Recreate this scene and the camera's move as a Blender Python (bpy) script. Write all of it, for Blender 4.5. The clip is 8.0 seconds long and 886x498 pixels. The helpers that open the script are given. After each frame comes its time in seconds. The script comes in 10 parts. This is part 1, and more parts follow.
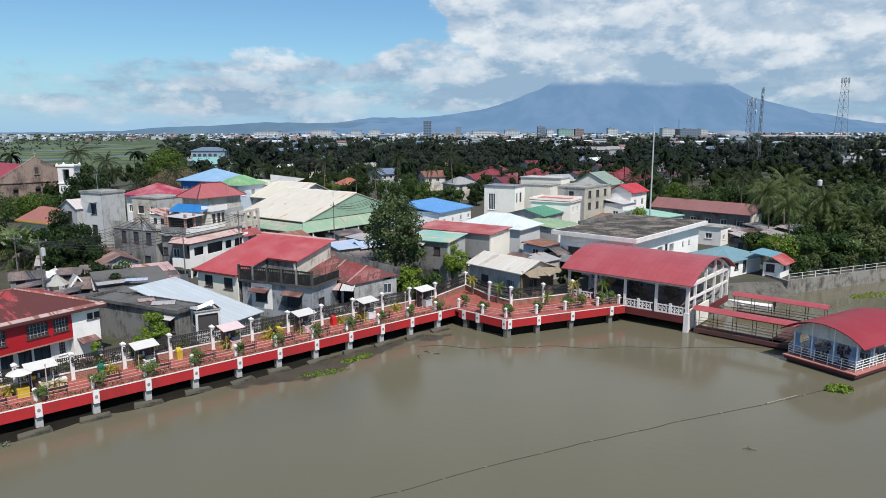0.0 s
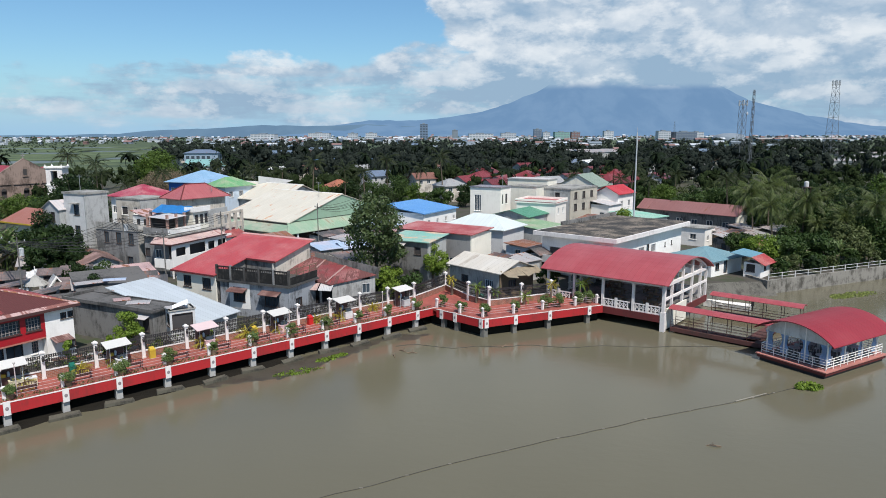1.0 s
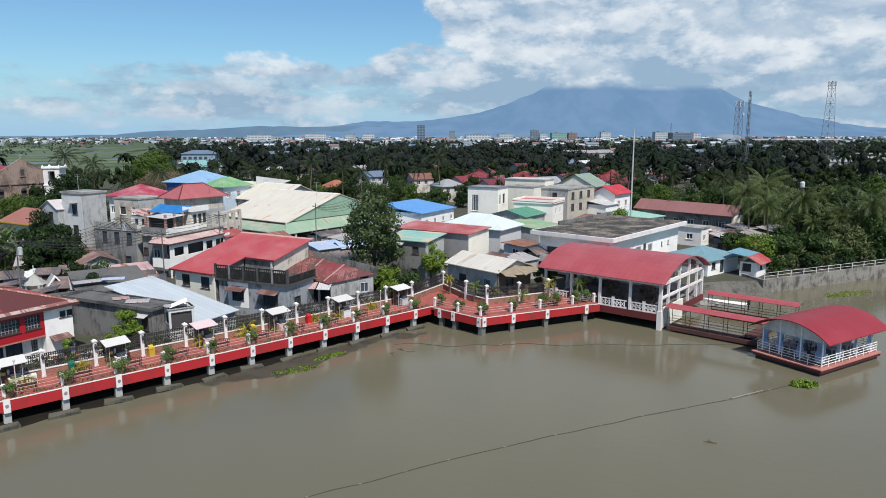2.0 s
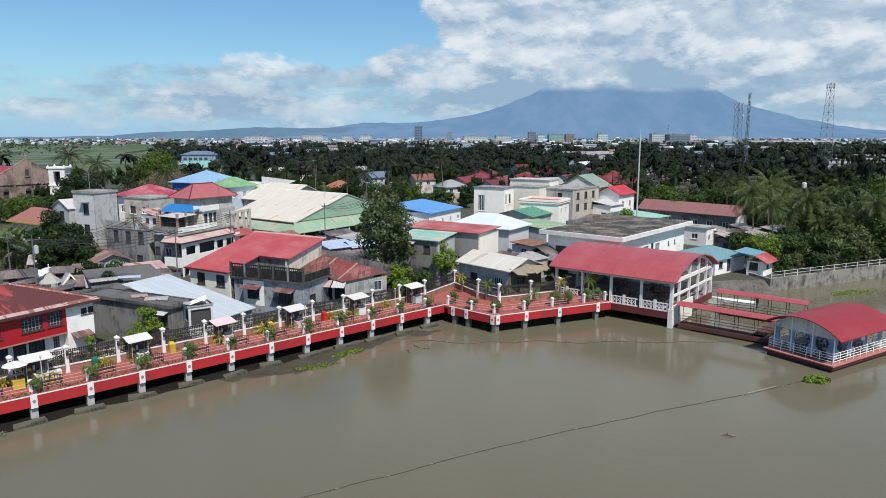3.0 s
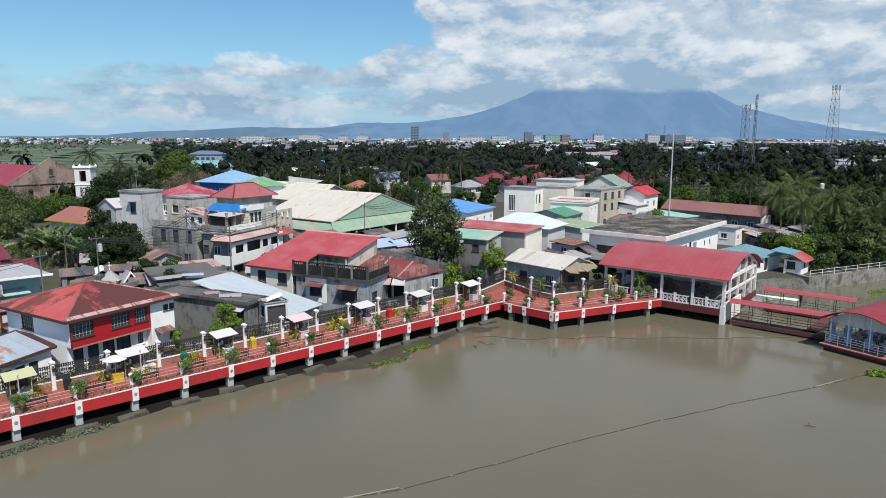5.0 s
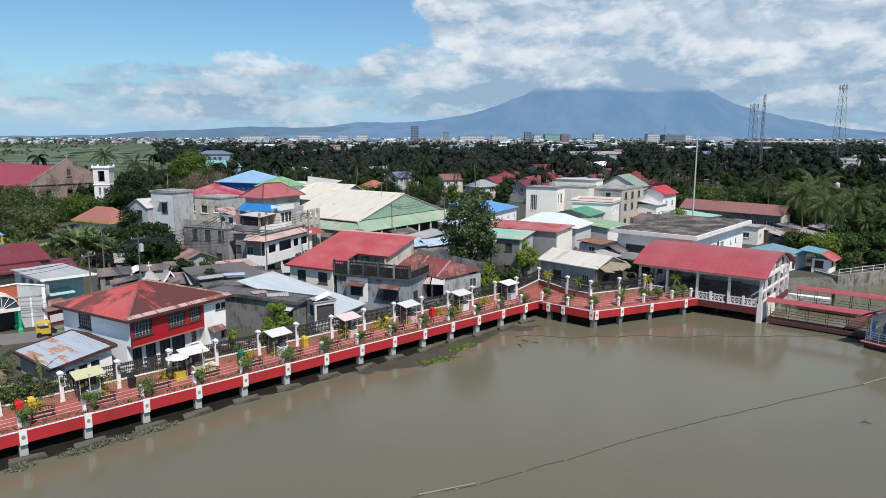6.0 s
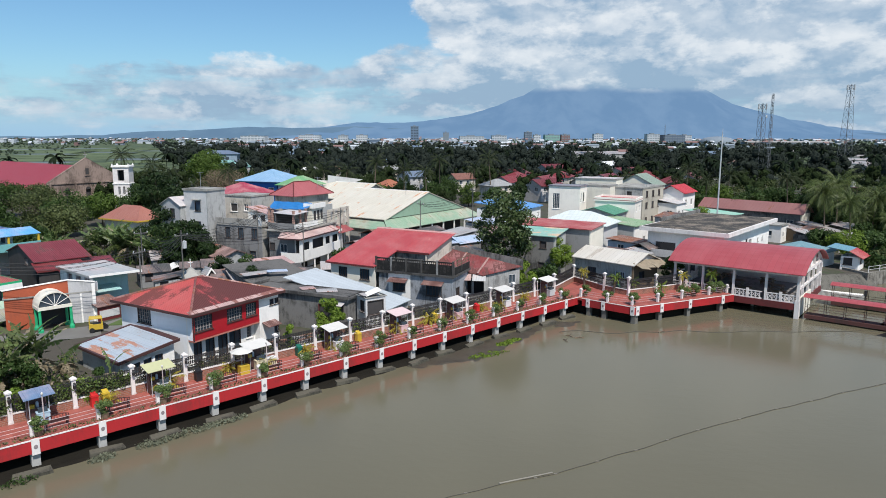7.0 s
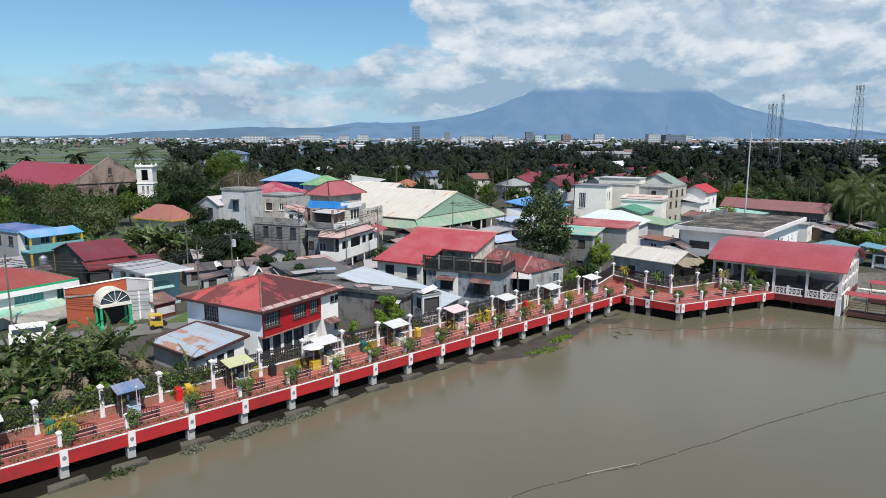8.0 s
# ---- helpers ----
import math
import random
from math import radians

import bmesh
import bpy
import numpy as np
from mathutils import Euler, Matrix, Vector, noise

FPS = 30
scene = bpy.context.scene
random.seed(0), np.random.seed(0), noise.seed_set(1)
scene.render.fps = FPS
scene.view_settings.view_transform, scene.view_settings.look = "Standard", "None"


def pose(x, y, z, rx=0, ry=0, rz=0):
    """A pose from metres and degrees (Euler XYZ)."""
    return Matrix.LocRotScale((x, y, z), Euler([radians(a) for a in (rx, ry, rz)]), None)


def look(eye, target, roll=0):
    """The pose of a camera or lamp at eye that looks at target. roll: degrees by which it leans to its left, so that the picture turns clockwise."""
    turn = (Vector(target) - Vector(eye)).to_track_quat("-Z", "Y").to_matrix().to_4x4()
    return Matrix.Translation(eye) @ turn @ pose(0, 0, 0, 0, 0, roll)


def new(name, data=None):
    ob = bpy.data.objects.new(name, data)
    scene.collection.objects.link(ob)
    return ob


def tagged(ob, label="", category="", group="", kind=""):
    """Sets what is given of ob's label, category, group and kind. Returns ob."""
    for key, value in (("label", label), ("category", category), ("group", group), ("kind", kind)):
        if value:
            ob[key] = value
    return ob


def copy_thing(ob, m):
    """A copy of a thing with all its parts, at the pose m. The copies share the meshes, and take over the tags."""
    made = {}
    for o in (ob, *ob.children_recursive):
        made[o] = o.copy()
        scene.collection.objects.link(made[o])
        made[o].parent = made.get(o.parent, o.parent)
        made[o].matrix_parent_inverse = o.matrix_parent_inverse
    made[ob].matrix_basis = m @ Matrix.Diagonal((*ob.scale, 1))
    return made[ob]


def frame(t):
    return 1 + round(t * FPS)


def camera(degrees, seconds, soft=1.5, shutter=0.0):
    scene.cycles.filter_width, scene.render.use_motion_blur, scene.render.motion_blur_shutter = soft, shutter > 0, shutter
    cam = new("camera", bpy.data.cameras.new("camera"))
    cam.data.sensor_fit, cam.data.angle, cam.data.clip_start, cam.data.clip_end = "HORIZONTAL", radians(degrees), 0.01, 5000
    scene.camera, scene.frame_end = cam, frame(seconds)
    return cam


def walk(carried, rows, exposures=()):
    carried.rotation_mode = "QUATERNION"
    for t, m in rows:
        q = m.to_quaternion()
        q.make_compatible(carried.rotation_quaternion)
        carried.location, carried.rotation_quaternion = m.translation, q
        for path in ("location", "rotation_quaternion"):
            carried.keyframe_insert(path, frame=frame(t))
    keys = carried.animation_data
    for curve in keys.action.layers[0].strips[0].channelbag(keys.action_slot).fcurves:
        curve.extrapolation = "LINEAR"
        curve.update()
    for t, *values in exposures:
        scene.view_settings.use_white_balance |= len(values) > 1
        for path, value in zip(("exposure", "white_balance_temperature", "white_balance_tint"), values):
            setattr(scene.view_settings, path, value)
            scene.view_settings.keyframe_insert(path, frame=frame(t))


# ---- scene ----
cam = camera(66.0, 8.0, soft=0.9)
PATH = [
    (0, (0.252, 0.168, 22.232), (0.258, 2.138, 21.89), -0.1),
    (0.5, (1.701, 0.056, 22.004), (1.711, 2.027, 21.665), -0.1),
    (1, (2.475, -0.124, 21.937), (2.489, 1.848, 21.603), -0.1),
    (1.5, (2.664, -0.261, 21.89), (2.682, 1.711, 21.557), -0.1),
    (3, (0.449, -1.338, 21.586), (0.481, 0.635, 21.259), 0.0),
    (3.5, (-0.992, -1.82, 21.586), (-0.955, 0.152, 21.259), 0.0),
    (4, (-2.664, -2.191, 21.607), (-2.622, -0.218, 21.28), 0.0),
    (4.5, (-4.79, -2.68, 21.625), (-4.743, -0.707, 21.299), 0.1),
    (6, (-11.999, -3.66, 21.808), (-11.944, -1.688, 21.48), 0.1),
    (6.5, (-14.526, -4.047, 21.74), (-14.468, -2.074, 21.413), 0.1),
    (7, (-17.145, -4.405, 21.517), (-17.085, -2.433, 21.19), 0.1),
    (7.5, (-19.917, -4.922, 21.458), (-19.856, -2.95, 21.131), 0.1),
    (8, (-22.925, -5.444, 21.517), (-22.863, -3.472, 21.19), 0.1),
]
walk(cam, [(t, look(eye, target, roll)) for t, eye, target, roll in PATH])
scene.view_settings.exposure = 0.0

# ---- daylight ----
SUN_EL, SUN_AZ = 56.0, 156.0          # degrees; azimuth clockwise from +y
sun = new("sun", bpy.data.lights.new("sun", "SUN"))
sun.data.energy, sun.data.angle, sun.data.color = 5.0, radians(0.6), (1.0, 0.955, 0.895)
sun_from = Vector((math.sin(radians(SUN_AZ)) * math.cos(radians(SUN_EL)),
                   math.cos(radians(SUN_AZ)) * math.cos(radians(SUN_EL)), math.sin(radians(SUN_EL))))
sun.matrix_basis = look(sun_from * 300, (0, 0, 0))


class Nodes:
    """Small helper to wire node trees."""
    def __init__(self, tree):
        self.t = tree
        tree.nodes.clear()

    def n(self, kind, ins=None, **props):
        node = self.t.nodes.new(kind)
        if "operation" in props:
            node.operation = props["operation"]
        if "data_type" in props:
            node.data_type, node.blend_type = props["data_type"], props["blend_type"]
        if "interpolation_type" in props:
            node.interpolation_type = props["interpolation_type"]
        if "noise_dimensions" in props:
            node.noise_dimensions = props["noise_dimensions"]
        for k, v in (ins or {}).items():
            self.put(node.inputs[k], v)
        return node

    def put(self, socket, v):
        if isinstance(v, bpy.types.NodeSocket):
            self.t.links.new(v, socket)
        elif isinstance(v, bpy.types.Node):
            self.t.links.new(v.outputs[0], socket)
        else:
            socket.default_value = v

    def math(self, op, a, b=0.0, c=0.0):
        return self.n("ShaderNodeMath", {0: a, 1: b, 2: c}, operation=op).outputs[0]

    def ramp(self, v, lo, hi, a=0.0, b=1.0):
        return self.n("ShaderNodeMapRange", {0: v, 1: lo, 2: hi, 3: a, 4: b}, interpolation_type="SMOOTHSTEP").outputs[0]

    def mix(self, f, a, b, blend="MIX"):
        node = self.n("ShaderNodeMix", data_type="RGBA", blend_type=blend)
        self.put(node.inputs[0], f)
        self.put(node.inputs[6], a if not isinstance(a, tuple) else (*a[:3], 1))
        self.put(node.inputs[7], b if not isinstance(b, tuple) else (*b[:3], 1))
        return node.outputs[2]

    def noise(self, vec, scale, detail=4.0, rough=0.55, dist=0.0):
        return self.n("ShaderNodeTexNoise", {"Vector": vec, "Scale": scale, "Detail": detail, "Roughness": rough, "Distortion": dist}).outputs[0]

    def scaled(self, vec, s, loc=(0, 0, 0), rot=(0, 0, 0)):
        return self.n("ShaderNodeMapping", {"Vector": vec, "Scale": s, "Location": loc, "Rotation": rot}).outputs[0]


world = bpy.data.worlds.new("sky")
scene.world = world
world.use_nodes = True
W = Nodes(world.node_tree)
dirn = W.n("ShaderNodeTexCoord").outputs["Generated"]
sep = W.n("ShaderNodeSeparateXYZ", {0: dirn})
dx, dy, dz = sep.outputs
nishita = W.n("ShaderNodeTexSky")
nishita.sky_type, nishita.sun_disc = "NISHITA", False
nishita.sun_elevation, nishita.sun_rotation = radians(SUN_EL), radians(SUN_AZ)
nishita.air_density, nishita.dust_density, nishita.ozone_density = 1.0, 0.6, 2.0
blue = W.mix(1.0, W.n("ShaderNodeVectorMath", {0: nishita, 3: 0.096}, operation="SCALE").outputs[0], (0.80, 1.10, 1.27), "MULTIPLY")
# cumulus: one mass to the right, one long bank low over the horizon, thin to the left
ahead = W.math("MAXIMUM", dy, 0.08)
su, se = W.math("DIVIDE", dx, ahead), W.math("DIVIDE", dz, ahead)
big = W.noise(W.scaled(dirn, (7.0, 7.0, 15.0), (0.3, 0.0, 0.15)), 1.0, 9.0, 0.60, 0.0)
above = W.noise(W.scaled(dirn, (7.0, 7.0, 15.0), (0.3, 0.0, 0.42)), 1.0, 9.0, 0.60, 0.0)
fine = W.noise(W.scaled(dirn, (22.0, 22.0, 38.0), (2.0, 1.0, 0.4)), 1.0, 8.0, 0.62)
streak = W.noise(W.scaled(dirn, (5.0, 5.0, 46.0), (3.0, 0.0, 0.7)), 1.0, 8.0, 0.6)
wob = W.math("SUBTRACT", W.noise(W.scaled(dirn, (11.0, 11.0, 17.0), (5.0, 2.0, 1.0)), 1.0, 7.0, 0.62), 0.5)
top = W.math("ADD", W.math("ADD", W.ramp(su, -0.10, -0.04, 0.104, 0.132), W.ramp(su, -0.32, -0.28, 0.0, 0.015)), W.ramp(su, -0.245, -0.20, 0.0, -0.015))
under = W.math("ADD", W.math("SUBTRACT", top, se), W.math("MULTIPLY", wob, 0.055))
bank = W.math("MULTIPLY", W.ramp(under, -0.012, 0.014), W.ramp(W.math("ADD", su, W.math("MULTIPLY", wob, 0.4)), -0.74, -0.30, 0.20, 0.80))
bank = W.math("MULTIPLY", bank, W.ramp(se, -0.005, 0.055, 0.45, 1.0))
right = W.ramp(W.math("ADD", W.math("ADD", su, W.math("MULTIPLY", wob, 0.16)), W.math("MULTIPLY", W.math("SUBTRACT", se, 0.16), 0.5)), -0.035, 0.02)
right = W.math("MULTIPLY", right, W.ramp(se, 0.02, 0.09, 0.75, 1.0))
around = W.math("MAXIMUM", W.ramp(se, 0.34, 0.55), W.ramp(dy, 0.45, 0.15))
cover = W.math("MAXIMUM", W.math("MULTIPLY", around, 0.42), W.math("MAXIMUM", right, bank))
cover = W.mix(around, cover, (0.42, 0.42, 0.42))
dens = W.math("ADD", W.math("MULTIPLY", big, 0.6), W.math("MULTIPLY", fine, 0.4))
dens = W.math("ADD", dens, W.math("MULTIPLY", W.math("MULTIPLY", W.math("SUBTRACT", streak, 0.5), 0.75), W.ramp(under, -0.02, 0.02)))
cloud = W.ramp(W.math("ADD", cover, W.math("MULTIPLY", W.math("SUBTRACT", dens, 0.5), 1.7)), 0.30, 0.88)
bent = W.n("ShaderNodeVectorMath", {0: W.scaled(dirn, (17.0, 17.0, 27.0)), 1: W.n("ShaderNodeVectorMath", {0: W.n("ShaderNodeTexNoise", {"Vector": dirn, "Scale": 14.0, "Detail": 6.0}).outputs[1], 3: 1.6}, operation="SCALE").outputs[0]}, operation="ADD").outputs[0]
puff = W.n("ShaderNodeTexVoronoi", {"Vector": bent, "Scale": 1.0, "Detail": 3.0, "Roughness": 0.55}).outputs[0]
soft_shade = W.ramp(W.noise(W.scaled(dirn, (8.0, 8.0, 22.0), (1.0, 4.0, 0.0)), 1.0, 6.0, 0.6), 0.36, 0.64)
relief = W.ramp(W.math("SUBTRACT", W.math("ADD", big, W.math("MULTIPLY", fine, 0.35)), W.math("ADD", above, 0.17)), -0.06, 0.09)
crest = W.math("MULTIPLY", W.ramp(under, 0.075, 0.012), W.ramp(su, -0.42, -0.20))
shade = W.math("ADD", W.math("ADD", W.math("MULTIPLY", soft_shade, 0.40), W.math("MULTIPLY", relief, 0.50)), W.math("MULTIPLY", crest, 0.32))
shade = W.math("ADD", shade, W.math("MULTIPLY", W.ramp(se, 0.085, 0.03), -0.10))
shade = W.math("ADD", shade, W.math("MULTIPLY", W.math("SUBTRACT", streak, 0.5), W.ramp(su, 0.0, -0.12, 0.12, 0.5)))
shade = W.math("ADD", shade, W.math("MULTIPLY", W.math("SUBTRACT", 0.66, puff), W.ramp(se, 0.0, 0.1, 0.22, 0.46)))
ccol = W.mix(W.math("SUBTRACT", shade, 0.07), (0.31, 0.445, 0.60), (0.80, 0.845, 0.89))
haze = W.ramp(se, 0.11, -0.01)
skyc = W.mix(W.math("MULTIPLY", haze, 0.85), blue, (0.355, 0.585, 0.83))
final = W.mix(W.math("MULTIPLY", cloud, 0.94), skyc, ccol)
W.n("ShaderNodeOutputWorld", {0: W.n("ShaderNodeBackground", {0: final, 1: 1.0})})

# ---- materials ----
MATS = {}


def begin(name):
    m = bpy.data.materials.new(name)
    m.use_nodes = True
    k = Nodes(m.node_tree)
    return m, k, k.n("ShaderNodeTexCoord").outputs["Object"]


def finish(k, col, rough, bump=None, strength=0.3, dist=0.02, **extra):
    b = k.n("ShaderNodeBsdfPrincipled", {"Base Color": col, "Roughness": rough})
    for key, v in extra.items():
        k.put(b.inputs[key.replace("_", " ")], v)
    if bump is not None:
        k.put(b.inputs["Normal"], k.n("ShaderNodeBump", {"Height": bump, "Strength": strength, "Distance": dist}).outputs[0])
    k.n("ShaderNodeOutputMaterial", {0: b.outputs[0]})


def paint(name, c, dirt=(0.16, 0.14, 0.11), amount=0.5, rough=0.75, scale=0.5, bias=0.0):
    """Painted or plastered wall with rain streaks, stains and fine grain."""
    if name in MATS:
        return MATS[name]
    m, k, co = begin(name)
    streak = k.noise(k.scaled(co, (3.4, 3.4, 0.7)), 1.0, 6.0, 0.7, 0.4)
    blot = k.noise(co, scale * 0.8, 8.0, 0.66)
    grain = k.noise(co, 9.0, 3.0)
    f = k.math("MULTIPLY", k.ramp(k.math("ADD", k.math("MULTIPLY", streak, 0.36), k.math("MULTIPLY", blot, 0.64)), 0.46 + bias, 0.62 + bias), amount)
    col = k.mix(f, c, dirt)
    col = k.mix(0.25, col, k.mix(grain, (0.25, 0.25, 0.25), (0.8, 0.8, 0.8)), "OVERLAY")
    finish(k, col, rough, k.math("ADD", grain, blot), 0.25, 0.01)
    MATS[name] = m
    return m


def tin(name, c, axis=0, rust=0.3, fade=(0.75, 0.5, 0.45), fade_amt=0.35, rustc=(0.16, 0.065, 0.035), rough=0.45, pitch=0.76, patch=0.8, aniso=(1.6, 0.35), ribs=0.5):
    """Corrugated or ribbed sheet roofing: ribs across one local axis, sheets of slightly different tint, rust and fading."""
    key = name + str(axis)
    if key in MATS:
        return MATS[key]
    m, k, co = begin(name)
    s = k.n("ShaderNodeSeparateXYZ", {0: co})
    u, v = (s.outputs[0], s.outputs[1]) if axis == 0 else (s.outputs[1], s.outputs[0])
    rib = k.math("SINE", k.math("MULTIPLY", u, 2 * math.pi / (pitch / 4)))
    seam = k.ramp(k.math("ABSOLUTE", k.math("SUBTRACT", k.math("FRACT", k.math("DIVIDE", u, pitch)), 0.5)), 0.44, 0.5)
    cell = k.n("ShaderNodeCombineXYZ", {0: k.math("FLOOR", k.math("DIVIDE", u, pitch)), 1: k.math("FLOOR", k.math("DIVIDE", v, 2.9))})
    sheet = k.n("ShaderNodeTexWhiteNoise", {0: cell}, noise_dimensions="3D").outputs[0]
    long = k.scaled(co, (aniso[0], aniso[1], 0.5) if axis == 0 else (aniso[1], aniso[0], 0.5))
    n1 = k.noise(long, patch, 7.0, 0.65)
    n2 = k.noise(co, 0.35, 5.0, 0.6)
    n3 = k.noise(co, 6.0, 4.0, 0.6)
    col = k.mix(k.math("MULTIPLY", k.ramp(n2, 0.35, 0.7), fade_amt), c, fade)
    col = k.mix(k.math("MULTIPLY", sheet, 0.22), col, tuple(x * 0.6 for x in c))
    rf = k.math("ADD", k.math("MULTIPLY", n1, 0.55), k.math("ADD", k.math("MULTIPLY", n2, 0.27), k.math("ADD", k.math("MULTIPLY", n3, 0.10), k.math("MULTIPLY", sheet, 0.08))))
    edge = 0.505 + (0.5 - rust) * 0.26
    rf = k.ramp(rf, edge - 0.012, edge + 0.03)
    col = k.mix(rf, col, k.mix(n3, rustc, tuple(min(1, x * 1.9) for x in rustc)))
    col = k.mix(k.math("MULTIPLY", seam, 0.35), col, tuple(x * 0.35 for x in c))
    finish(k, col, k.math("ADD", rough, k.math("MULTIPLY", rf, 0.35)), rib, ribs, 0.02)
    MATS[key] = m
    return m


def plain(name, c, rough=0.5, metal=0.0, var=0.25, scale=3.0, bump=0.15):
    if name in MATS:
        return MATS[name]
    m, k, co = begin(name)
    n = k.noise(co, scale, 5.0, 0.6)
    rnd = k.n("ShaderNodeObjectInfo").outputs["Random"]
    n2 = k.noise(co, scale * 6, 3.0)
    f = k.math("ADD", k.math("MULTIPLY", n, 0.7), k.math("MULTIPLY", rnd, 0.3))
    col = k.mix(f, tuple(x * (1 - var) for x in c), tuple(min(1, x * (1 + var)) for x in c))
    finish(k, col, rough, n2, bump, 0.01, Metallic=metal)
    MATS[name] = m
    return m


def glass_dark(name="window_glass", c=(0.03, 0.04, 0.05)):
    if name in MATS:
        return MATS[name]
    m, k, co = begin(name)
    n = k.noise(co, 1.2, 3.0)
    col = k.mix(n, c, tuple(x * 2.6 for x in c))
    finish(k, col, 0.08, n, 0.05, 0.01)
    MATS[name] = m
    return m


def leaf_mat(name, c, c2, trans=0.25, rough=0.55, spec=0.2):
    """Foliage: tint varies leaf by leaf and over the crown."""
    if name in MATS:
        return MATS[name]
    m, k, co = begin(name)
    isl = k.n("ShaderNodeNewGeometry").outputs["Random Per Island"]
    rnd = k.n("ShaderNodeObjectInfo").outputs["Random"]
    n = k.noise(co, 0.5, 4.0)
    f = k.math("ADD", k.math("MULTIPLY", isl, 0.55), k.math("ADD", k.math("MULTIPLY", n, 0.35), k.math("MULTIPLY", rnd, 0.2)))
    col = k.mix(f, c, c2)
    b = k.n("ShaderNodeBsdfPrincipled", {"Base Color": col, "Roughness": rough, "Specular IOR Level": spec if rough < 0.85 else 0.0})
    t = k.n("ShaderNodeBsdfTranslucent", {0: col})
    mixs = k.n("ShaderNodeMixShader", {0: trans, 1: b.outputs[0], 2: t.outputs[0]})
    k.n("ShaderNodeOutputMaterial", {0: mixs.outputs[0]})
    MATS[name] = m
    return m


def brick_mat(name, c1, c2, mortar, w=0.22, h=0.09):
    if name in MATS:
        return MATS[name]
    m, k, co = begin(name)
    s = k.n("ShaderNodeSeparateXYZ", {0: co})
    v = k.n("ShaderNodeCombineXYZ", {0: k.math("ADD", s.outputs[0], s.outputs[1]), 1: s.outputs[2]})
    br = k.n("ShaderNodeTexBrick", {"Vector": v, "Color1": (*c1, 1), "Color2": (*c2, 1), "Mortar": (*mortar, 1), "Scale": 1.0, "Mortar Size": 0.012,
                                    "Brick Width": w, "Row Height": h, "Bias": 0.0})
    n = k.noise(co, 1.3, 6.0, 0.65)
    g = k.noise(co, 14.0, 3.0)
    col = k.mix(k.math("MULTIPLY", k.ramp(n, 0.45, 0.7), 0.55), br.outputs[0], (0.10, 0.08, 0.06))
    col = k.mix(0.3, col, k.mix(g, (0.2, 0.2, 0.2), (0.8, 0.8, 0.8)), "OVERLAY")
    finish(k, col, 0.85, k.math("ADD", k.math("MULTIPLY", br.outputs[1], -1.0), g), 0.6, 0.015)
    MATS[name] = m
    return m


def ground_mat():
    m, k, co = begin("earth_and_grass")
    n = k.noise(co, 0.035, 6.0, 0.6)
    n2 = k.noise(co, 0.4, 6.0, 0.65)
    n3 = k.noise(co, 4.0, 4.0, 0.6)
    col = k.mix(k.ramp(n2, 0.46, 0.66), (0.062, 0.054, 0.042), (0.036, 0.050, 0.018))
    s = k.n("ShaderNodeSeparateXYZ", {0: co})
    far = k.ramp(s.outputs[1], 220.0, 420.0)
    fields = k.mix(k.ramp(n, 0.42, 0.6), (0.030, 0.050, 0.020), (0.080, 0.105, 0.042))
    col = k.mix(far, col, fields)
    col = k.mix(0.35, col, k.mix(n3, (0.2, 0.2, 0.2), (0.8, 0.8, 0.8)), "OVERLAY")
    finish(k, col, 0.95, n3, 0.5, 0.05)
    return m


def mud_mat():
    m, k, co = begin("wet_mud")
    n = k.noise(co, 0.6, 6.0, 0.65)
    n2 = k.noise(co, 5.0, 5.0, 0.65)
    # near-black base: wet mud with the deck's shade put into its colour
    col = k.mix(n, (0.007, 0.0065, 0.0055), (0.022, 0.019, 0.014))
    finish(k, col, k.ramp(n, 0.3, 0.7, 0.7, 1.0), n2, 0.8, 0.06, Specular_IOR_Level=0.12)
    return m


def water_mat():
    m, k, co = begin("muddy_river_water")
    n = k.noise(k.scaled(co, (0.012, 0.03, 1.0), (0, 0, 0), (0, 0, 0.5)), 1.0, 4.0, 0.6, 0.6)
    col = k.mix(n, (0.112, 0.101, 0.067), (0.143, 0.130, 0.088))
    r1 = k.noise(k.scaled(co, (0.9, 1.6, 1.0), (0, 0, 0), (0, 0, 0.4)), 1.0, 4.0, 0.6)
    r2 = k.noise(co, 0.16, 3.0, 0.5)
    h = k.math("ADD", k.math("MULTIPLY", r1, 0.5), k.math("MULTIPLY", r2, 0.8))
    finish(k, col, 0.14, h, 0.10, 0.25, IOR=1.33)
    return m


